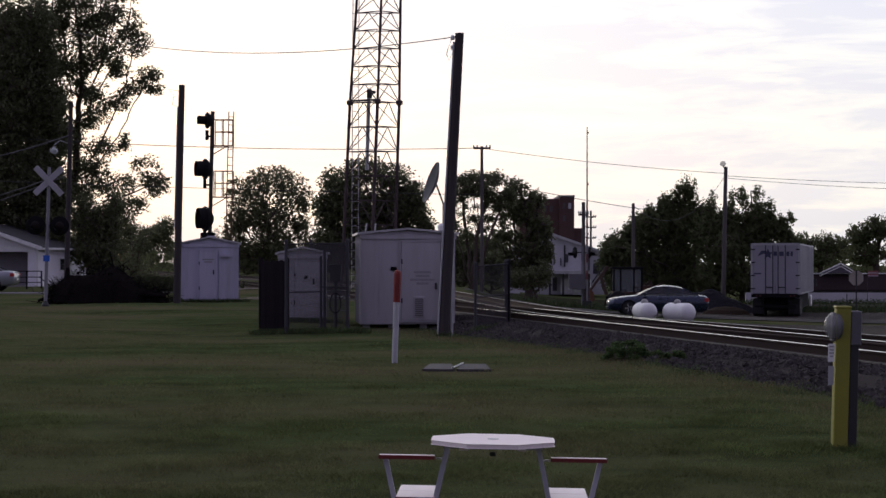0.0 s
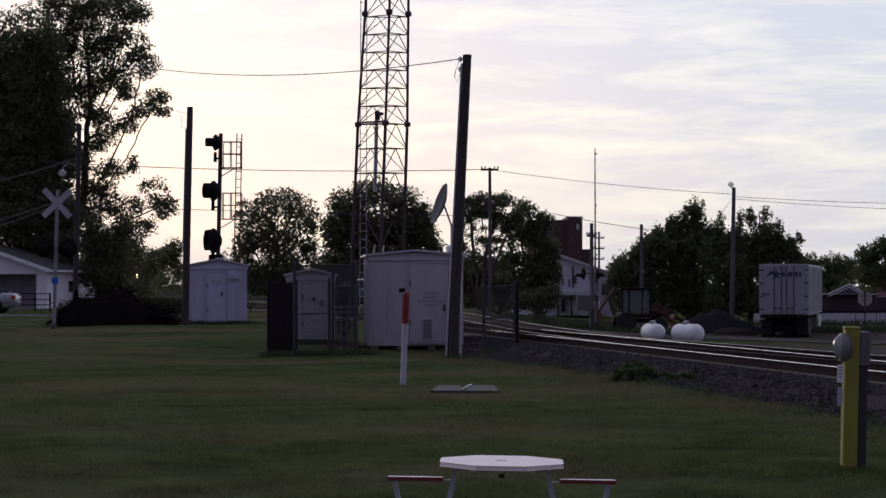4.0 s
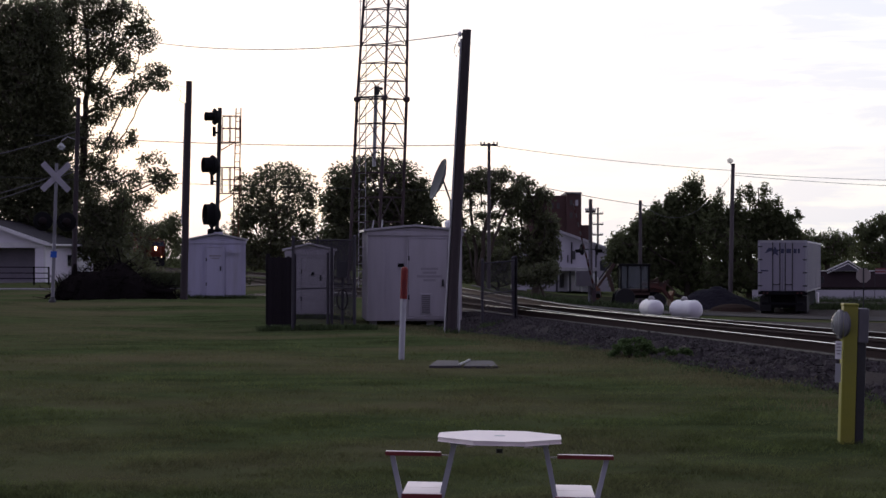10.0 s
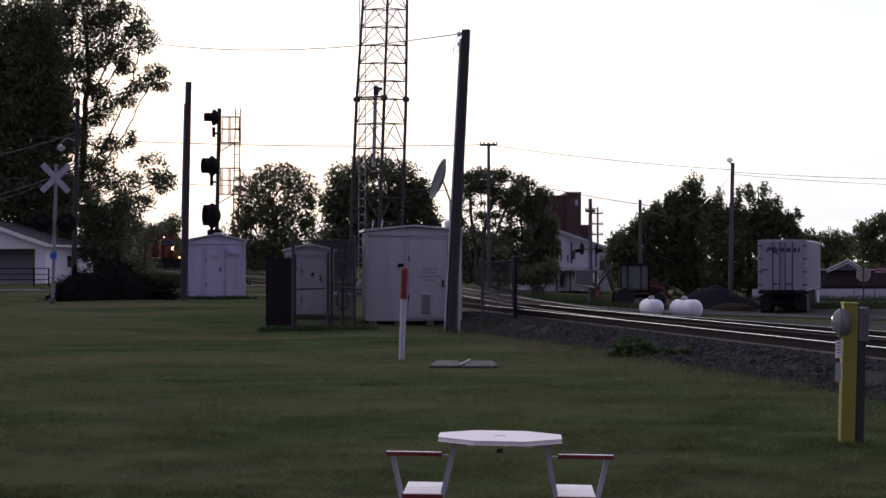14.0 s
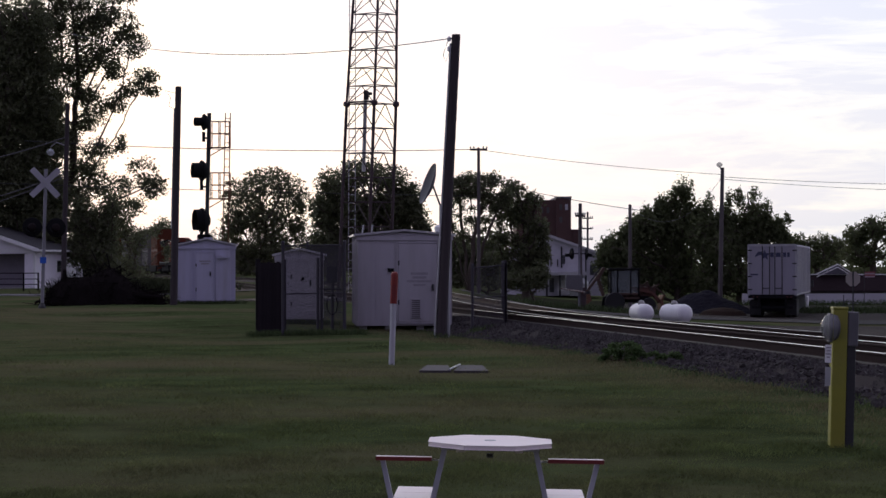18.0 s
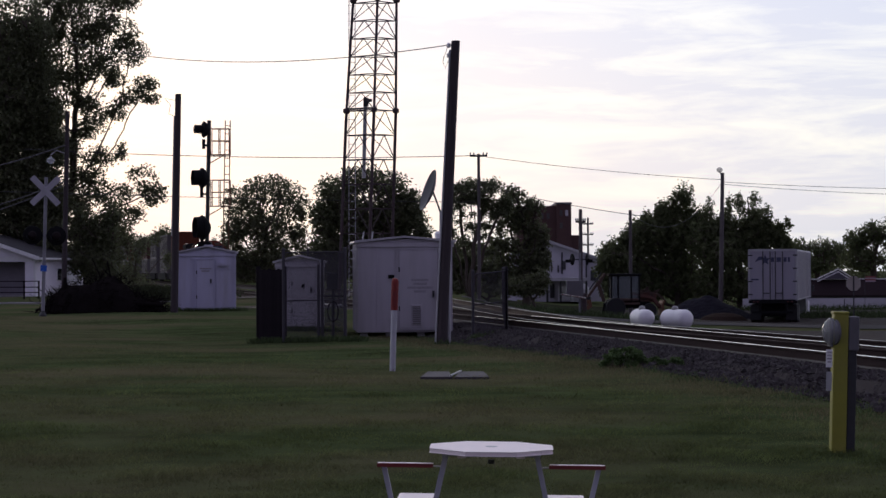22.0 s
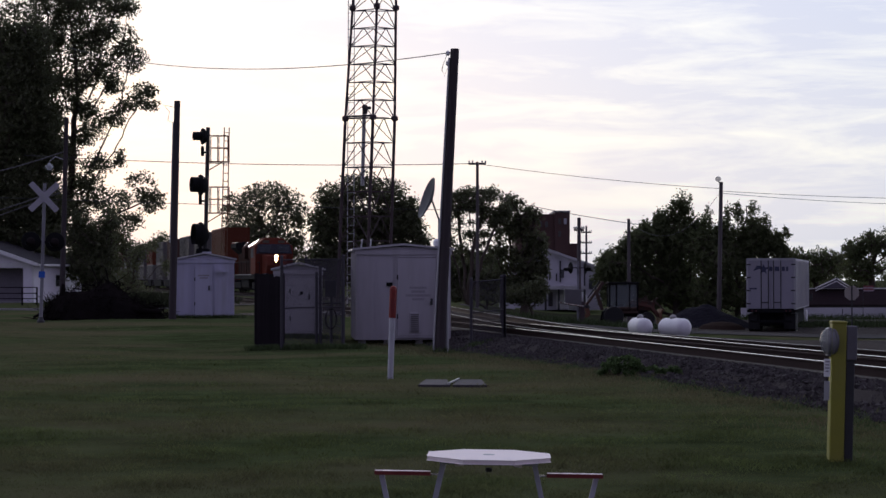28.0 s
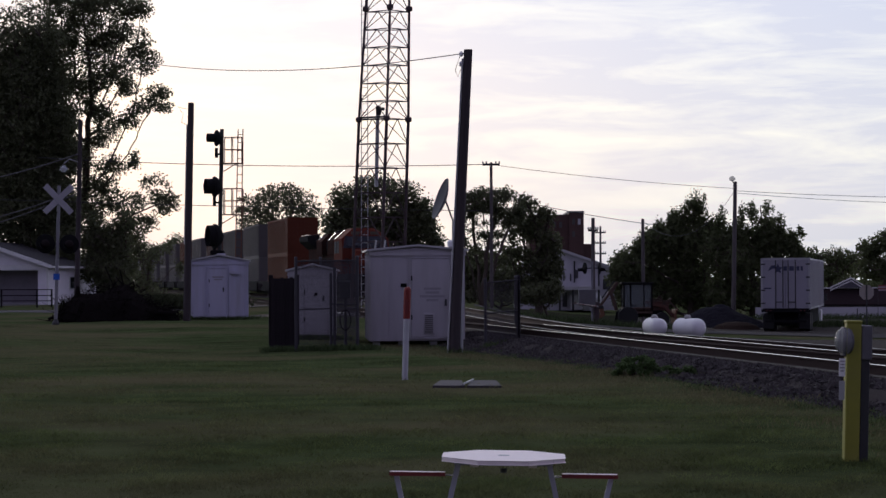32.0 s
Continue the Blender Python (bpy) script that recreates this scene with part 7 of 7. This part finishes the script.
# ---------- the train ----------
# engine paint darkened: the dimness of the backlit front is in the colour
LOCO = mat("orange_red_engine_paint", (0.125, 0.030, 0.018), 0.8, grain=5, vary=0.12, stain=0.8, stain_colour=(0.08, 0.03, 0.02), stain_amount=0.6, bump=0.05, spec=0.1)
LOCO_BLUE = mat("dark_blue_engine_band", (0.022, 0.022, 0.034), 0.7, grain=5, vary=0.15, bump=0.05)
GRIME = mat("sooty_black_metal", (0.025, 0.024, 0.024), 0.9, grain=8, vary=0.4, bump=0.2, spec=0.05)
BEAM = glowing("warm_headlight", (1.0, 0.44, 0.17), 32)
# soot, plus shade on the hood sides put into the low colour
HOOD = mat("sooty_shaded_hood_paint", (0.05, 0.024, 0.020), 0.9, grain=5, vary=0.25, stain=0.8, stain_colour=(0.03, 0.025, 0.022), stain_amount=0.7, bump=0.05, spec=0.02)
BOARD_DIM = mat("dim_number_board", (0.10, 0.085, 0.06), 0.6, grain=20, vary=0.1, bump=0)
STRIPE = mat("dull_white_sill_stripe", (0.3, 0.29, 0.28), 0.6, grain=6, vary=0.2, stain=1.5, bump=0)
# for thin strips added where the roof highlights fall
GLOSS = mat("roof_highlight_gloss", (0.14, 0.05, 0.035), 0.22, grain=6, vary=0.1, bump=0, spec=0.7, coat=0.6)
loco = thing("locomotive", pose(0, 0, 0), "orange-red diesel locomotive with lit headlight", "locomotive")
part("underframe", Geo().box(-21.9, -0.6, -1.5, 1.5, 1.2, 1.62), GRIME, loco, bevel=0.03)
part("nose", Geo().put([(-0.95, -0.85, 1.62), (-0.95, 0.85, 1.62), (-0.75, 0.75, 2.35), (-0.75, -0.75, 2.35), (-1.15, 0.75, 3.15), (-1.15, -0.75, 3.15), (-2.0, 1.05, 3.25), (-2.0, -1.05, 3.25), (-2.0, 1.05, 1.62), (-2.0, -1.05, 1.62)],
     ((0, 1, 2, 3), (3, 2, 4, 5), (5, 4, 6, 7), (1, 8, 6, 4, 2), (0, 3, 5, 7, 9), (9, 7, 6, 8), (0, 9, 8, 1))), LOCO, loco, bevel=0.04)
section = ((-1.58, 1.62), (1.58, 1.62), (1.58, 3.25), (1.58, 3.95), (0.8, 4.6), (-0.8, 4.6), (-1.58, 3.95), (-1.58, 3.25))
part("cab", Geo().put([(-2.0 - 0.354 * max(0.0, z - 3.25), y, z) for y, z in section] + [(-5.2, y, z) for y, z in section],
     ((0, 1, 2, 7), (7, 2, 3, 6), (6, 3, 4, 5), (15, 14, 13, 12, 11, 10, 9, 8), (0, 8, 9, 1), (1, 9, 10, 2), (2, 10, 11, 3), (3, 11, 12, 4), (4, 12, 13, 5), (5, 13, 14, 6), (6, 14, 15, 7), (7, 15, 8, 0))), LOCO, loco, bevel=0.04)
part("cab_top", Geo().box(-5.2, -2.65, -0.72, 0.72, 4.57, 4.66), LOCO, loco, bevel=0.03)


def shoulder(name, x0, x1, low, high, s, parent):
    """A glossy strip added as a highlight on the sloping roof side from low to high (y, z)."""
    dy, dz = high[0] - low[0], high[1] - low[1]
    n = math.hypot(dy, dz)
    oy, oz = 0.02 * dz / n, -0.02 * dy / n
    rim = [(low[0], low[1]), (high[0], high[1]), (high[0] + oy, high[1] + oz), (low[0] + oy, low[1] + oz)]
    pts = [(x, s * y, z) for x in (x0, x1) for y, z in rim]
    part(name, Geo().put(pts, ((0, 1, 2, 3), (7, 6, 5, 4), (0, 4, 5, 1), (1, 5, 6, 2), (2, 6, 7, 3), (3, 7, 4, 0))), GLOSS, parent)


part("window_band", Geo().put([(-2.00, -1.50, 3.33), (-2.00, 1.50, 3.33), (-2.28, 1.34, 4.12), (-2.28, -1.34, 4.12), (-1.96, -1.50, 3.33), (-1.96, 1.50, 3.33), (-2.24, 1.34, 4.12), (-2.24, -1.34, 4.12)],
     ((4, 5, 6, 7), (3, 2, 1, 0), (0, 1, 5, 4), (1, 2, 6, 5), (2, 3, 7, 6), (3, 0, 4, 7))), LOCO_BLUE, loco)
for y0, y1 in ((-1.25, -0.25), (0.25, 1.25)):
    part("windscreen", Geo().put([(-1.96, y0, 3.45), (-1.96, y1, 3.45), (-2.18, y1, 4.02), (-2.18, y0, 4.02), (-1.94, y0, 3.45), (-1.94, y1, 3.45), (-2.16, y1, 4.02), (-2.16, y0, 4.02)],
         ((4, 5, 6, 7), (3, 2, 1, 0), (0, 1, 5, 4), (1, 2, 6, 5), (2, 3, 7, 6), (3, 0, 4, 7))), GLASS, loco)
for s in (-1, 1):
    for x0, x1 in ((-4.9, -4.1), (-3.9, -3.2)):
        part("side_window", Geo().box(x0, x1, min(s * 1.575, s * 1.60), max(s * 1.575, s * 1.60), 3.0, 3.8), LOCO_BLUE, loco)
    part("number_board", Geo().box(-2.42, -2.32, min(s * 0.38, s * 0.92), max(s * 0.38, s * 0.92), 4.22, 4.42), BOARD_DIM, loco)
    hr = part("handrail", Geo().tube((-20.5, s * 1.42, 2.7), (-5.5, s * 1.42, 2.7), 0.025, n=6), GRIME, loco)
    for i in range(9):
        part("stanchion", Geo().tube((-20.3 + i * 1.8, s * 1.42, 1.62), (-20.3 + i * 1.8, s * 1.42, 2.7), 0.022, n=6), GRIME, hr)
    part("step_rail", Geo().tube((-0.75, s * 1.4, 0.9), (-0.75, s * 1.4, 2.6), 0.025, n=6).tube((-0.75, s * 1.4, 2.6), (-2.6, s * 1.4, 2.6), 0.025, n=6), GRIME, loco)
    for i in range(3):
        part("step", Geo().box(-1.3, -0.7, min(s * 1.15, s * 1.5), max(s * 1.15, s * 1.5), 0.45 + i * 0.32, 0.49 + i * 0.32), GRIME, loco)
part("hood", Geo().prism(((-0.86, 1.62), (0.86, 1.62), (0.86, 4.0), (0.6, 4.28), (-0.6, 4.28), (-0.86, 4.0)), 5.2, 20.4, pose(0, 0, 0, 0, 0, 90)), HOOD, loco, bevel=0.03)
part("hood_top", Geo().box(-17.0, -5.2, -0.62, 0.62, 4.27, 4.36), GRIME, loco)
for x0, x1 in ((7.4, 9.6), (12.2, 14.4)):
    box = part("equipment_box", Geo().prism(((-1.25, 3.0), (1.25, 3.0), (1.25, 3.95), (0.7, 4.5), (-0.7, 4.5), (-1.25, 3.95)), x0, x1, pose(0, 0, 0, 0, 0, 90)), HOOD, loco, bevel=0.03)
    for s in (-1, 1):
        shoulder("box_glint", -x1, 0.4 - x1, (1.23, 3.98), (0.75, 4.46), s, box)
for s in (-1, 1):
    shoulder("roof_glint", -5.2, -4.75, (1.55, 3.98), (0.85, 4.563), s, loco)
    part("wing_glint", Geo().beam((-20.8, s * 1.1, 4.53), (-16.8, s * 1.1, 4.53), 0.5, 0.04), GLOSS, loco)
    part("walkway_edge", Geo().box(-21.5, -5.4, min(s * 1.5, s * 1.53), max(s * 1.5, s * 1.53), 1.56, 1.62), STRIPE, loco)
part("exhaust_stack", Geo().box(-11.6, -10.2, -0.35, 0.35, 4.28, 4.66), GRIME, loco, bevel=0.04)
for s in (-1, 1):
    part("radiator_wing", Geo().prism(((0.6, 4.62), (1.5, 4.40), (1.5, 4.05), (0.86, 3.5), (0.6, 3.5)) if s > 0 else ((-0.6, 3.5), (-0.86, 3.5), (-1.5, 4.05), (-1.5, 4.40), (-0.6, 4.62)), 16.8, 20.8, pose(0, 0, 0, 0, 0, 90)), GRIME, loco)
    part("side_intake", Geo().box(-12.9, -9.0, min(s * 0.86, s * 0.9), max(s * 0.86, s * 0.9), 3.3, 3.95), GRIME, loco)
part("horn", Geo().tube((-9.2, 0, 4.5), (-8.6, 0, 4.5), 0.05, 0.12), CHROME, loco)
part("pilot", Geo().put([(-0.55, -1.35, 0.15), (-0.55, 1.35, 0.15), (-0.75, 1.45, 1.2), (-0.75, -1.45, 1.2), (-0.75, -1.35, 0.15), (-0.75, 1.35, 0.15), (-0.95, 1.45, 1.2), (-0.95, -1.45, 1.2)],
     ((0, 1, 2, 3), (7, 6, 5, 4), (0, 1, 5, 4), (1, 2, 6, 5), (2, 3, 7, 6), (3, 0, 4, 7))), GRIME, loco)
part("coupler", Geo().box(-0.7, 0.0, -0.16, 0.16, 0.72, 1.0), GRIME, loco, bevel=0.05)
part("fuel_tank", Geo().prism(((-1.4, 1.2), (1.4, 1.2), (1.35, 0.5), (0.9, 0.25), (-0.9, 0.25), (-1.35, 0.5)), 8.2, 13.6, pose(0, 0, 0, 0, 0, 90)), GRIME, loco, bevel=0.04)
for x in (-4.6, -17.6):
    for y in (-1.25, 1.05):
        part("truck_frame", Geo().box(x - 2.4, x + 2.4, y, y + 0.2, 0.4, 0.95), GRIME, loco, bevel=0.04)
    for dx in (-1.9, 0, 1.9):
        part("wheelset", Geo().lathe(((0.10, -1.0), (0.52, -0.80), (0.52, -0.72), (0.10, -0.68), (0.10, 0.68), (0.52, 0.72), (0.52, 0.80), (0.10, 1.0)), 20, pose(x + dx, 0, 0.53, 90, 0, 0)), GRIME, loco)
hl = part("headlight", Geo().box(-0.95, -0.70, -0.20, 0.20, 2.52, 3.20), GRIME, loco, bevel=0.03)
for z in (2.80, 3.07):
    part("lamp", Geo().lathe(((0.135, 0), (0.125, 0.03)), 16, Matrix.Translation((-0.70, 0, z)) @ pose(0, 0, 0, 0, 90, 0)), BEAM, hl)
for y, mt in ((0.95, BEAM), (-0.95, CLEAR)):
    dl = part("ditch_light", Geo().box(-0.85, -0.66, y - 0.25, y + 0.25, 1.2, 1.68), GRIME, loco, bevel=0.02)
    part("lamp", Geo().lathe(((0.23, 0), (0.22, 0.03)), 16, Matrix.Translation((-0.66, y, 1.44)) @ pose(0, 0, 0, 0, 90, 0)), mt, dl)

# container paints darkened and evened out: backlight and haze are in the colours
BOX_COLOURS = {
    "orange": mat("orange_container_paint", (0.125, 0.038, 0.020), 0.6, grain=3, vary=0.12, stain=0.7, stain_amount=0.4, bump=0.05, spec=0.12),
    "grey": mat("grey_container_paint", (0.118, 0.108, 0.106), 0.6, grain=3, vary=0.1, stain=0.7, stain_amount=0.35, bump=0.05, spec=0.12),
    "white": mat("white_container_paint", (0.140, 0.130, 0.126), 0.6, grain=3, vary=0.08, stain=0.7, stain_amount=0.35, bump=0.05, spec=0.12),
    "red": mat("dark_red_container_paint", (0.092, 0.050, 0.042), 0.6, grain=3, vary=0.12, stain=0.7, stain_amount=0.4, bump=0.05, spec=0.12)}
TRAIN = []          # moving things and their distance behind the engine's nose


def well_car():
    c = thing("well_car", pose(0, 0, 0), "dark double-stack container wagon", "rail wagon", "container train")
    for y in (-1.5, 1.38):
        part("side_sill", Geo().box(-16.2, -2.4, y, y + 0.12, 0.35, 1.15), GRIME, c)
    part("floor", Geo().box(-16.2, -2.4, -1.38, 1.38, 0.28, 0.36), GRIME, c)
    for x in (-1.3, -17.3):
        part("platform", Geo().box(x - 1.1, x + 1.1, -1.35, 1.35, 0.95, 1.15), GRIME, c)
        for dx in (-0.85, 0.85):
            part("wheelset", Geo().lathe(((0.08, -1.0), (0.42, -0.80), (0.42, -0.72), (0.08, -0.68), (0.08, 0.68), (0.42, 0.72), (0.42, 0.80), (0.08, 1.0)), 16, pose(x + dx, 0, 0.43, 90, 0, 0)), GRIME, c)
        for y in (-1.15, 1.0):
            part("truck_frame", Geo().box(x - 1.2, x + 1.2, y, y + 0.15, 0.35, 0.65), GRIME, c)
    for x in (-0.3, -18.8):
        part("coupler", Geo().box(x, x + 0.5, -0.14, 0.14, 0.75, 1.0), GRIME, c)
    return c


def container(colour, n=""):
    c = thing("container", pose(0, 0, 0), colour + " steel shipping container riding on a wagon", "container", "containers on the train")
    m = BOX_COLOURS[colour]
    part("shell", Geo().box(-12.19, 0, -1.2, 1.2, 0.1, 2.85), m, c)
    part("corner_frame", Geo().box(-0.12, 0.01, -1.22, -1.08, 0, 2.9).box(-0.12, 0.01, 1.08, 1.22, 0, 2.9).box(-12.2, -12.08, -1.22, -1.08, 0, 2.9).box(-12.2, -12.08, 1.08, 1.22, 0, 2.9)
         .box(-12.2, 0.0, -1.22, -1.12, 2.78, 2.9).box(-12.2, 0.0, 1.12, 1.22, 2.78, 2.9).box(-12.2, 0.0, -1.22, -1.12, 0, 0.14).box(-12.2, 0.0, 1.12, 1.22, 0, 0.14)
         .box(-0.1, 0.012, -1.1, 1.1, 2.78, 2.9).box(-0.1, 0.012, -1.1, 1.1, 0, 0.14), m, c)
    for s in (-1, 1):
        g = Geo()
        for i in range(38):
            x = -11.9 + i * 0.31
            g.box(x, x + 0.13, min(s * 1.2, s * 1.235), max(s * 1.2, s * 1.235), 0.15, 2.76)
        tagged(part("corrugation", g, m, c), kind="stuff")
    g = Geo()
    for i in range(7):
        g.box(0, 0.03, -1.02 + i * 0.3, -0.88 + i * 0.3, 0.15, 2.76)
    part("end_ribs", g, m, c)
    return c


MIX = (("orange", "orange"), ("white", "grey"), ("grey", "grey"), ("white", "red"), ("grey", "white"), ("white", "orange"), ("white", "grey"), ("grey", "grey"), ("white", "grey"), ("grey", "red"), ("white", "grey"))
first_car, first_box = None, {}
for i, (low_c, up_c) in enumerate(MIX):
    first_car = first_car or well_car()
    TRAIN.append((first_car if i == 0 else copy_thing(first_car, pose(0, 0, 0)), 25.6 + i * 18.8, RAIL_Z))
    for colour, z in ((low_c, 0.37), (up_c, 3.28)):
        if colour in first_box:
            box = copy_thing(first_box[colour], pose(0, 0, 0))
        else:
            box = first_box[colour] = container(colour)
        TRAIN.append((box, 25.6 + i * 18.8 + 3.2, RAIL_Z + z))
TRAIN.append((loco, 0.0, RAIL_Z))

# ---------- a bird ----------
bird = thing("bird", pose(0, 0, 0), "small dark bird flying low over the lawn", "bird")
FEATHER = mat("dark_feathers", (0.03, 0.028, 0.026), 0.8, grain=60, vary=0.4, bump=0)
part("body", Geo().lathe(((0.004, -0.09), (0.022, -0.05), (0.03, 0.0), (0.026, 0.04), (0.018, 0.065), (0.02, 0.085), (0.004, 0.11)), 12, pose(0, 0, 0, 0, 90, 0)), FEATHER, bird, smooth=True)
part("tail", Geo().put([(-0.07, -0.012, 0.004), (-0.07, 0.012, 0.004), (-0.16, 0.03, 0), (-0.16, -0.03, 0), (-0.07, 0, -0.006)], ((0, 1, 2, 3), (0, 3, 4), (1, 4, 2), (3, 2, 4), (0, 4, 1))), FEATHER, bird)
WINGS = []
for s in (-1, 1):
    w = part("wing", Geo().put([(0.05, 0, 0), (0.04, s * 0.09, 0.012), (-0.02, s * 0.17, 0), (-0.05, s * 0.09, 0), (-0.05, 0, 0), (0.0, s * 0.08, -0.008)], ((0, 1, 5), (1, 2, 5), (2, 3, 5), (3, 4, 5), (4, 0, 5), (0, 4, 3, 2, 1))), FEATHER, bird)
    WINGS.append((w, s))



# ---------- what moves ----------
TRACK_Y = np.arange(60, 850, 0.5)
TRACK_X = second_x(TRACK_Y)
TRACK_S = np.concatenate([[0], np.cumsum(np.hypot(np.diff(TRACK_X), np.diff(TRACK_Y)))])


def on_track(s):
    """The point of the joining track at that length along it."""
    return float(np.interp(s, TRACK_S, TRACK_X)), float(np.interp(s, TRACK_S, TRACK_Y))


def motions():
    # the train: the nose's place along y by time
    for ob, behind, z in TRAIN:
        rows = []
        for t in (0, 2, 4, 6, 8, 10, 12, 14, 16, 18, 20, 22, 24, 26, 28, 30, 31, 32):
            y = 352.0 - 8.55 * (t - 6)
            s = float(np.interp(y, TRACK_Y, TRACK_S)) + behind
            (x0, y0), (x1, y1) = on_track(s), on_track(s + 8)
            rows.append((t, pose(x0, y0, z, 0, 0, math.degrees(math.atan2(y0 - y1, x0 - x1)))))
        walk(ob, rows)
    # the blue car on the road, and its wheels
    spots = ((0, 10.89), (2, 4.48), (5.5, -10.78), (7, -16.78), (8, -20.66), (9, -23.32), (10, -25.63), (12, -29.97), (32, -30.51))
    times, places = [a for a, b in spots], [b for a, b in spots]

    def car_x(t):
        return float(np.interp(t, times, places))
    rows = []
    for t in list(np.arange(0, 12.3, 0.5)) + [20, 32]:
        x = (car_x(t - 0.3) + car_x(t) + car_x(t + 0.3)) / 3
        za, zb = float(road_z(x - 1.4)), float(road_z(x + 1.4))
        rows.append((float(t), pose(x, road_y(x) - 1.5, (za + zb) / 2 + 0.012, 0, math.degrees(math.atan2(za - zb, 2.8)) * -0.6, 180)))
    walk(blue_car, rows)
    for wh, x, s in blue_wheels:
        rows = []
        for t in list(np.arange(0, 12.2, 0.1)) + [32]:
            turn = (places[0] - car_x(t)) / 0.325
            rows.append((float(t), pose(x, s * 0.80, 0.325, 0, math.degrees(turn), 0)))
        walk(wh, rows)
    # the silver car that creeps out of sight
    spots = ((0, 41), (1, 39), (3, 35), (3.5, 32), (5.5, 14), (6, 8), (7, -4), (8, -25), (10, -90), (12, -180), (32, -220))
    rows = []
    for t, edge in spots:
        x = (edge - 784) * 0.0297 - 2.4
        rows.append((t, pose(x, 105.0, gz(x, 105.0) + 0.01, 0, 0, 180)))
    walk(silver_car, rows)
    # the gate arm comes down over the road
    rows = []
    for t, a in ((0, 0), (4.2, 0), (5.5, 12), (6, 20), (6.5, 27), (7, 33), (7.5, 38), (8, 43), (8.5, 47.5), (9, 52), (10, 61), (11, 68), (12, 77), (13, 85), (13.6, 88), (32, 88)):
        rows.append((t, Matrix.Translation(GATE_PIVOT) @ pose(0, 0, 0, 0, 0, -12) @ pose(0, 0, 0, a, 0, 0)))
    walk(gate, rows)
    # the bird
    flight = [(0, 9.0, 14.0, 0.9), (28.4, 9.0, 14.0, 0.9), (28.9, 5.2, 14.2, 0.8)]
    flight += [(29.2, 3.22, 15.0, 0.85), (29.4, 3.23, 17.5, 0.80), (29.6, 3.18, 21.0, 0.83), (29.8, 2.86, 26.0, 0.79),
               (30.0, 2.51, 36.0, 1.08), (30.4, 1.84, 56.0, 1.71), (31.2, 0.45, 100.0, 2.90), (32, -4.04, 170.0, 5.46)]
    rows = []
    for i, (t, x, y, z) in enumerate(flight):
        j = min(max(i, 2), len(flight) - 2)
        dx, dy = flight[j + 1][1] - flight[j][1], flight[j + 1][2] - flight[j][2]
        rows.append((t, pose(x, y, z, 0, 0, math.degrees(math.atan2(dy, dx)))))
    walk(bird, rows)
    for w, s in WINGS:
        rows = [(0, pose(0, 0, 0.01))]
        for i in range(30):
            rows.append((28.9 + i * 0.1, pose(0, 0, 0.01, s * (38 if i % 2 else -22), 0, 0)))
        walk(w, rows + [(32, pose(0, 0, 0.01))])


motions()
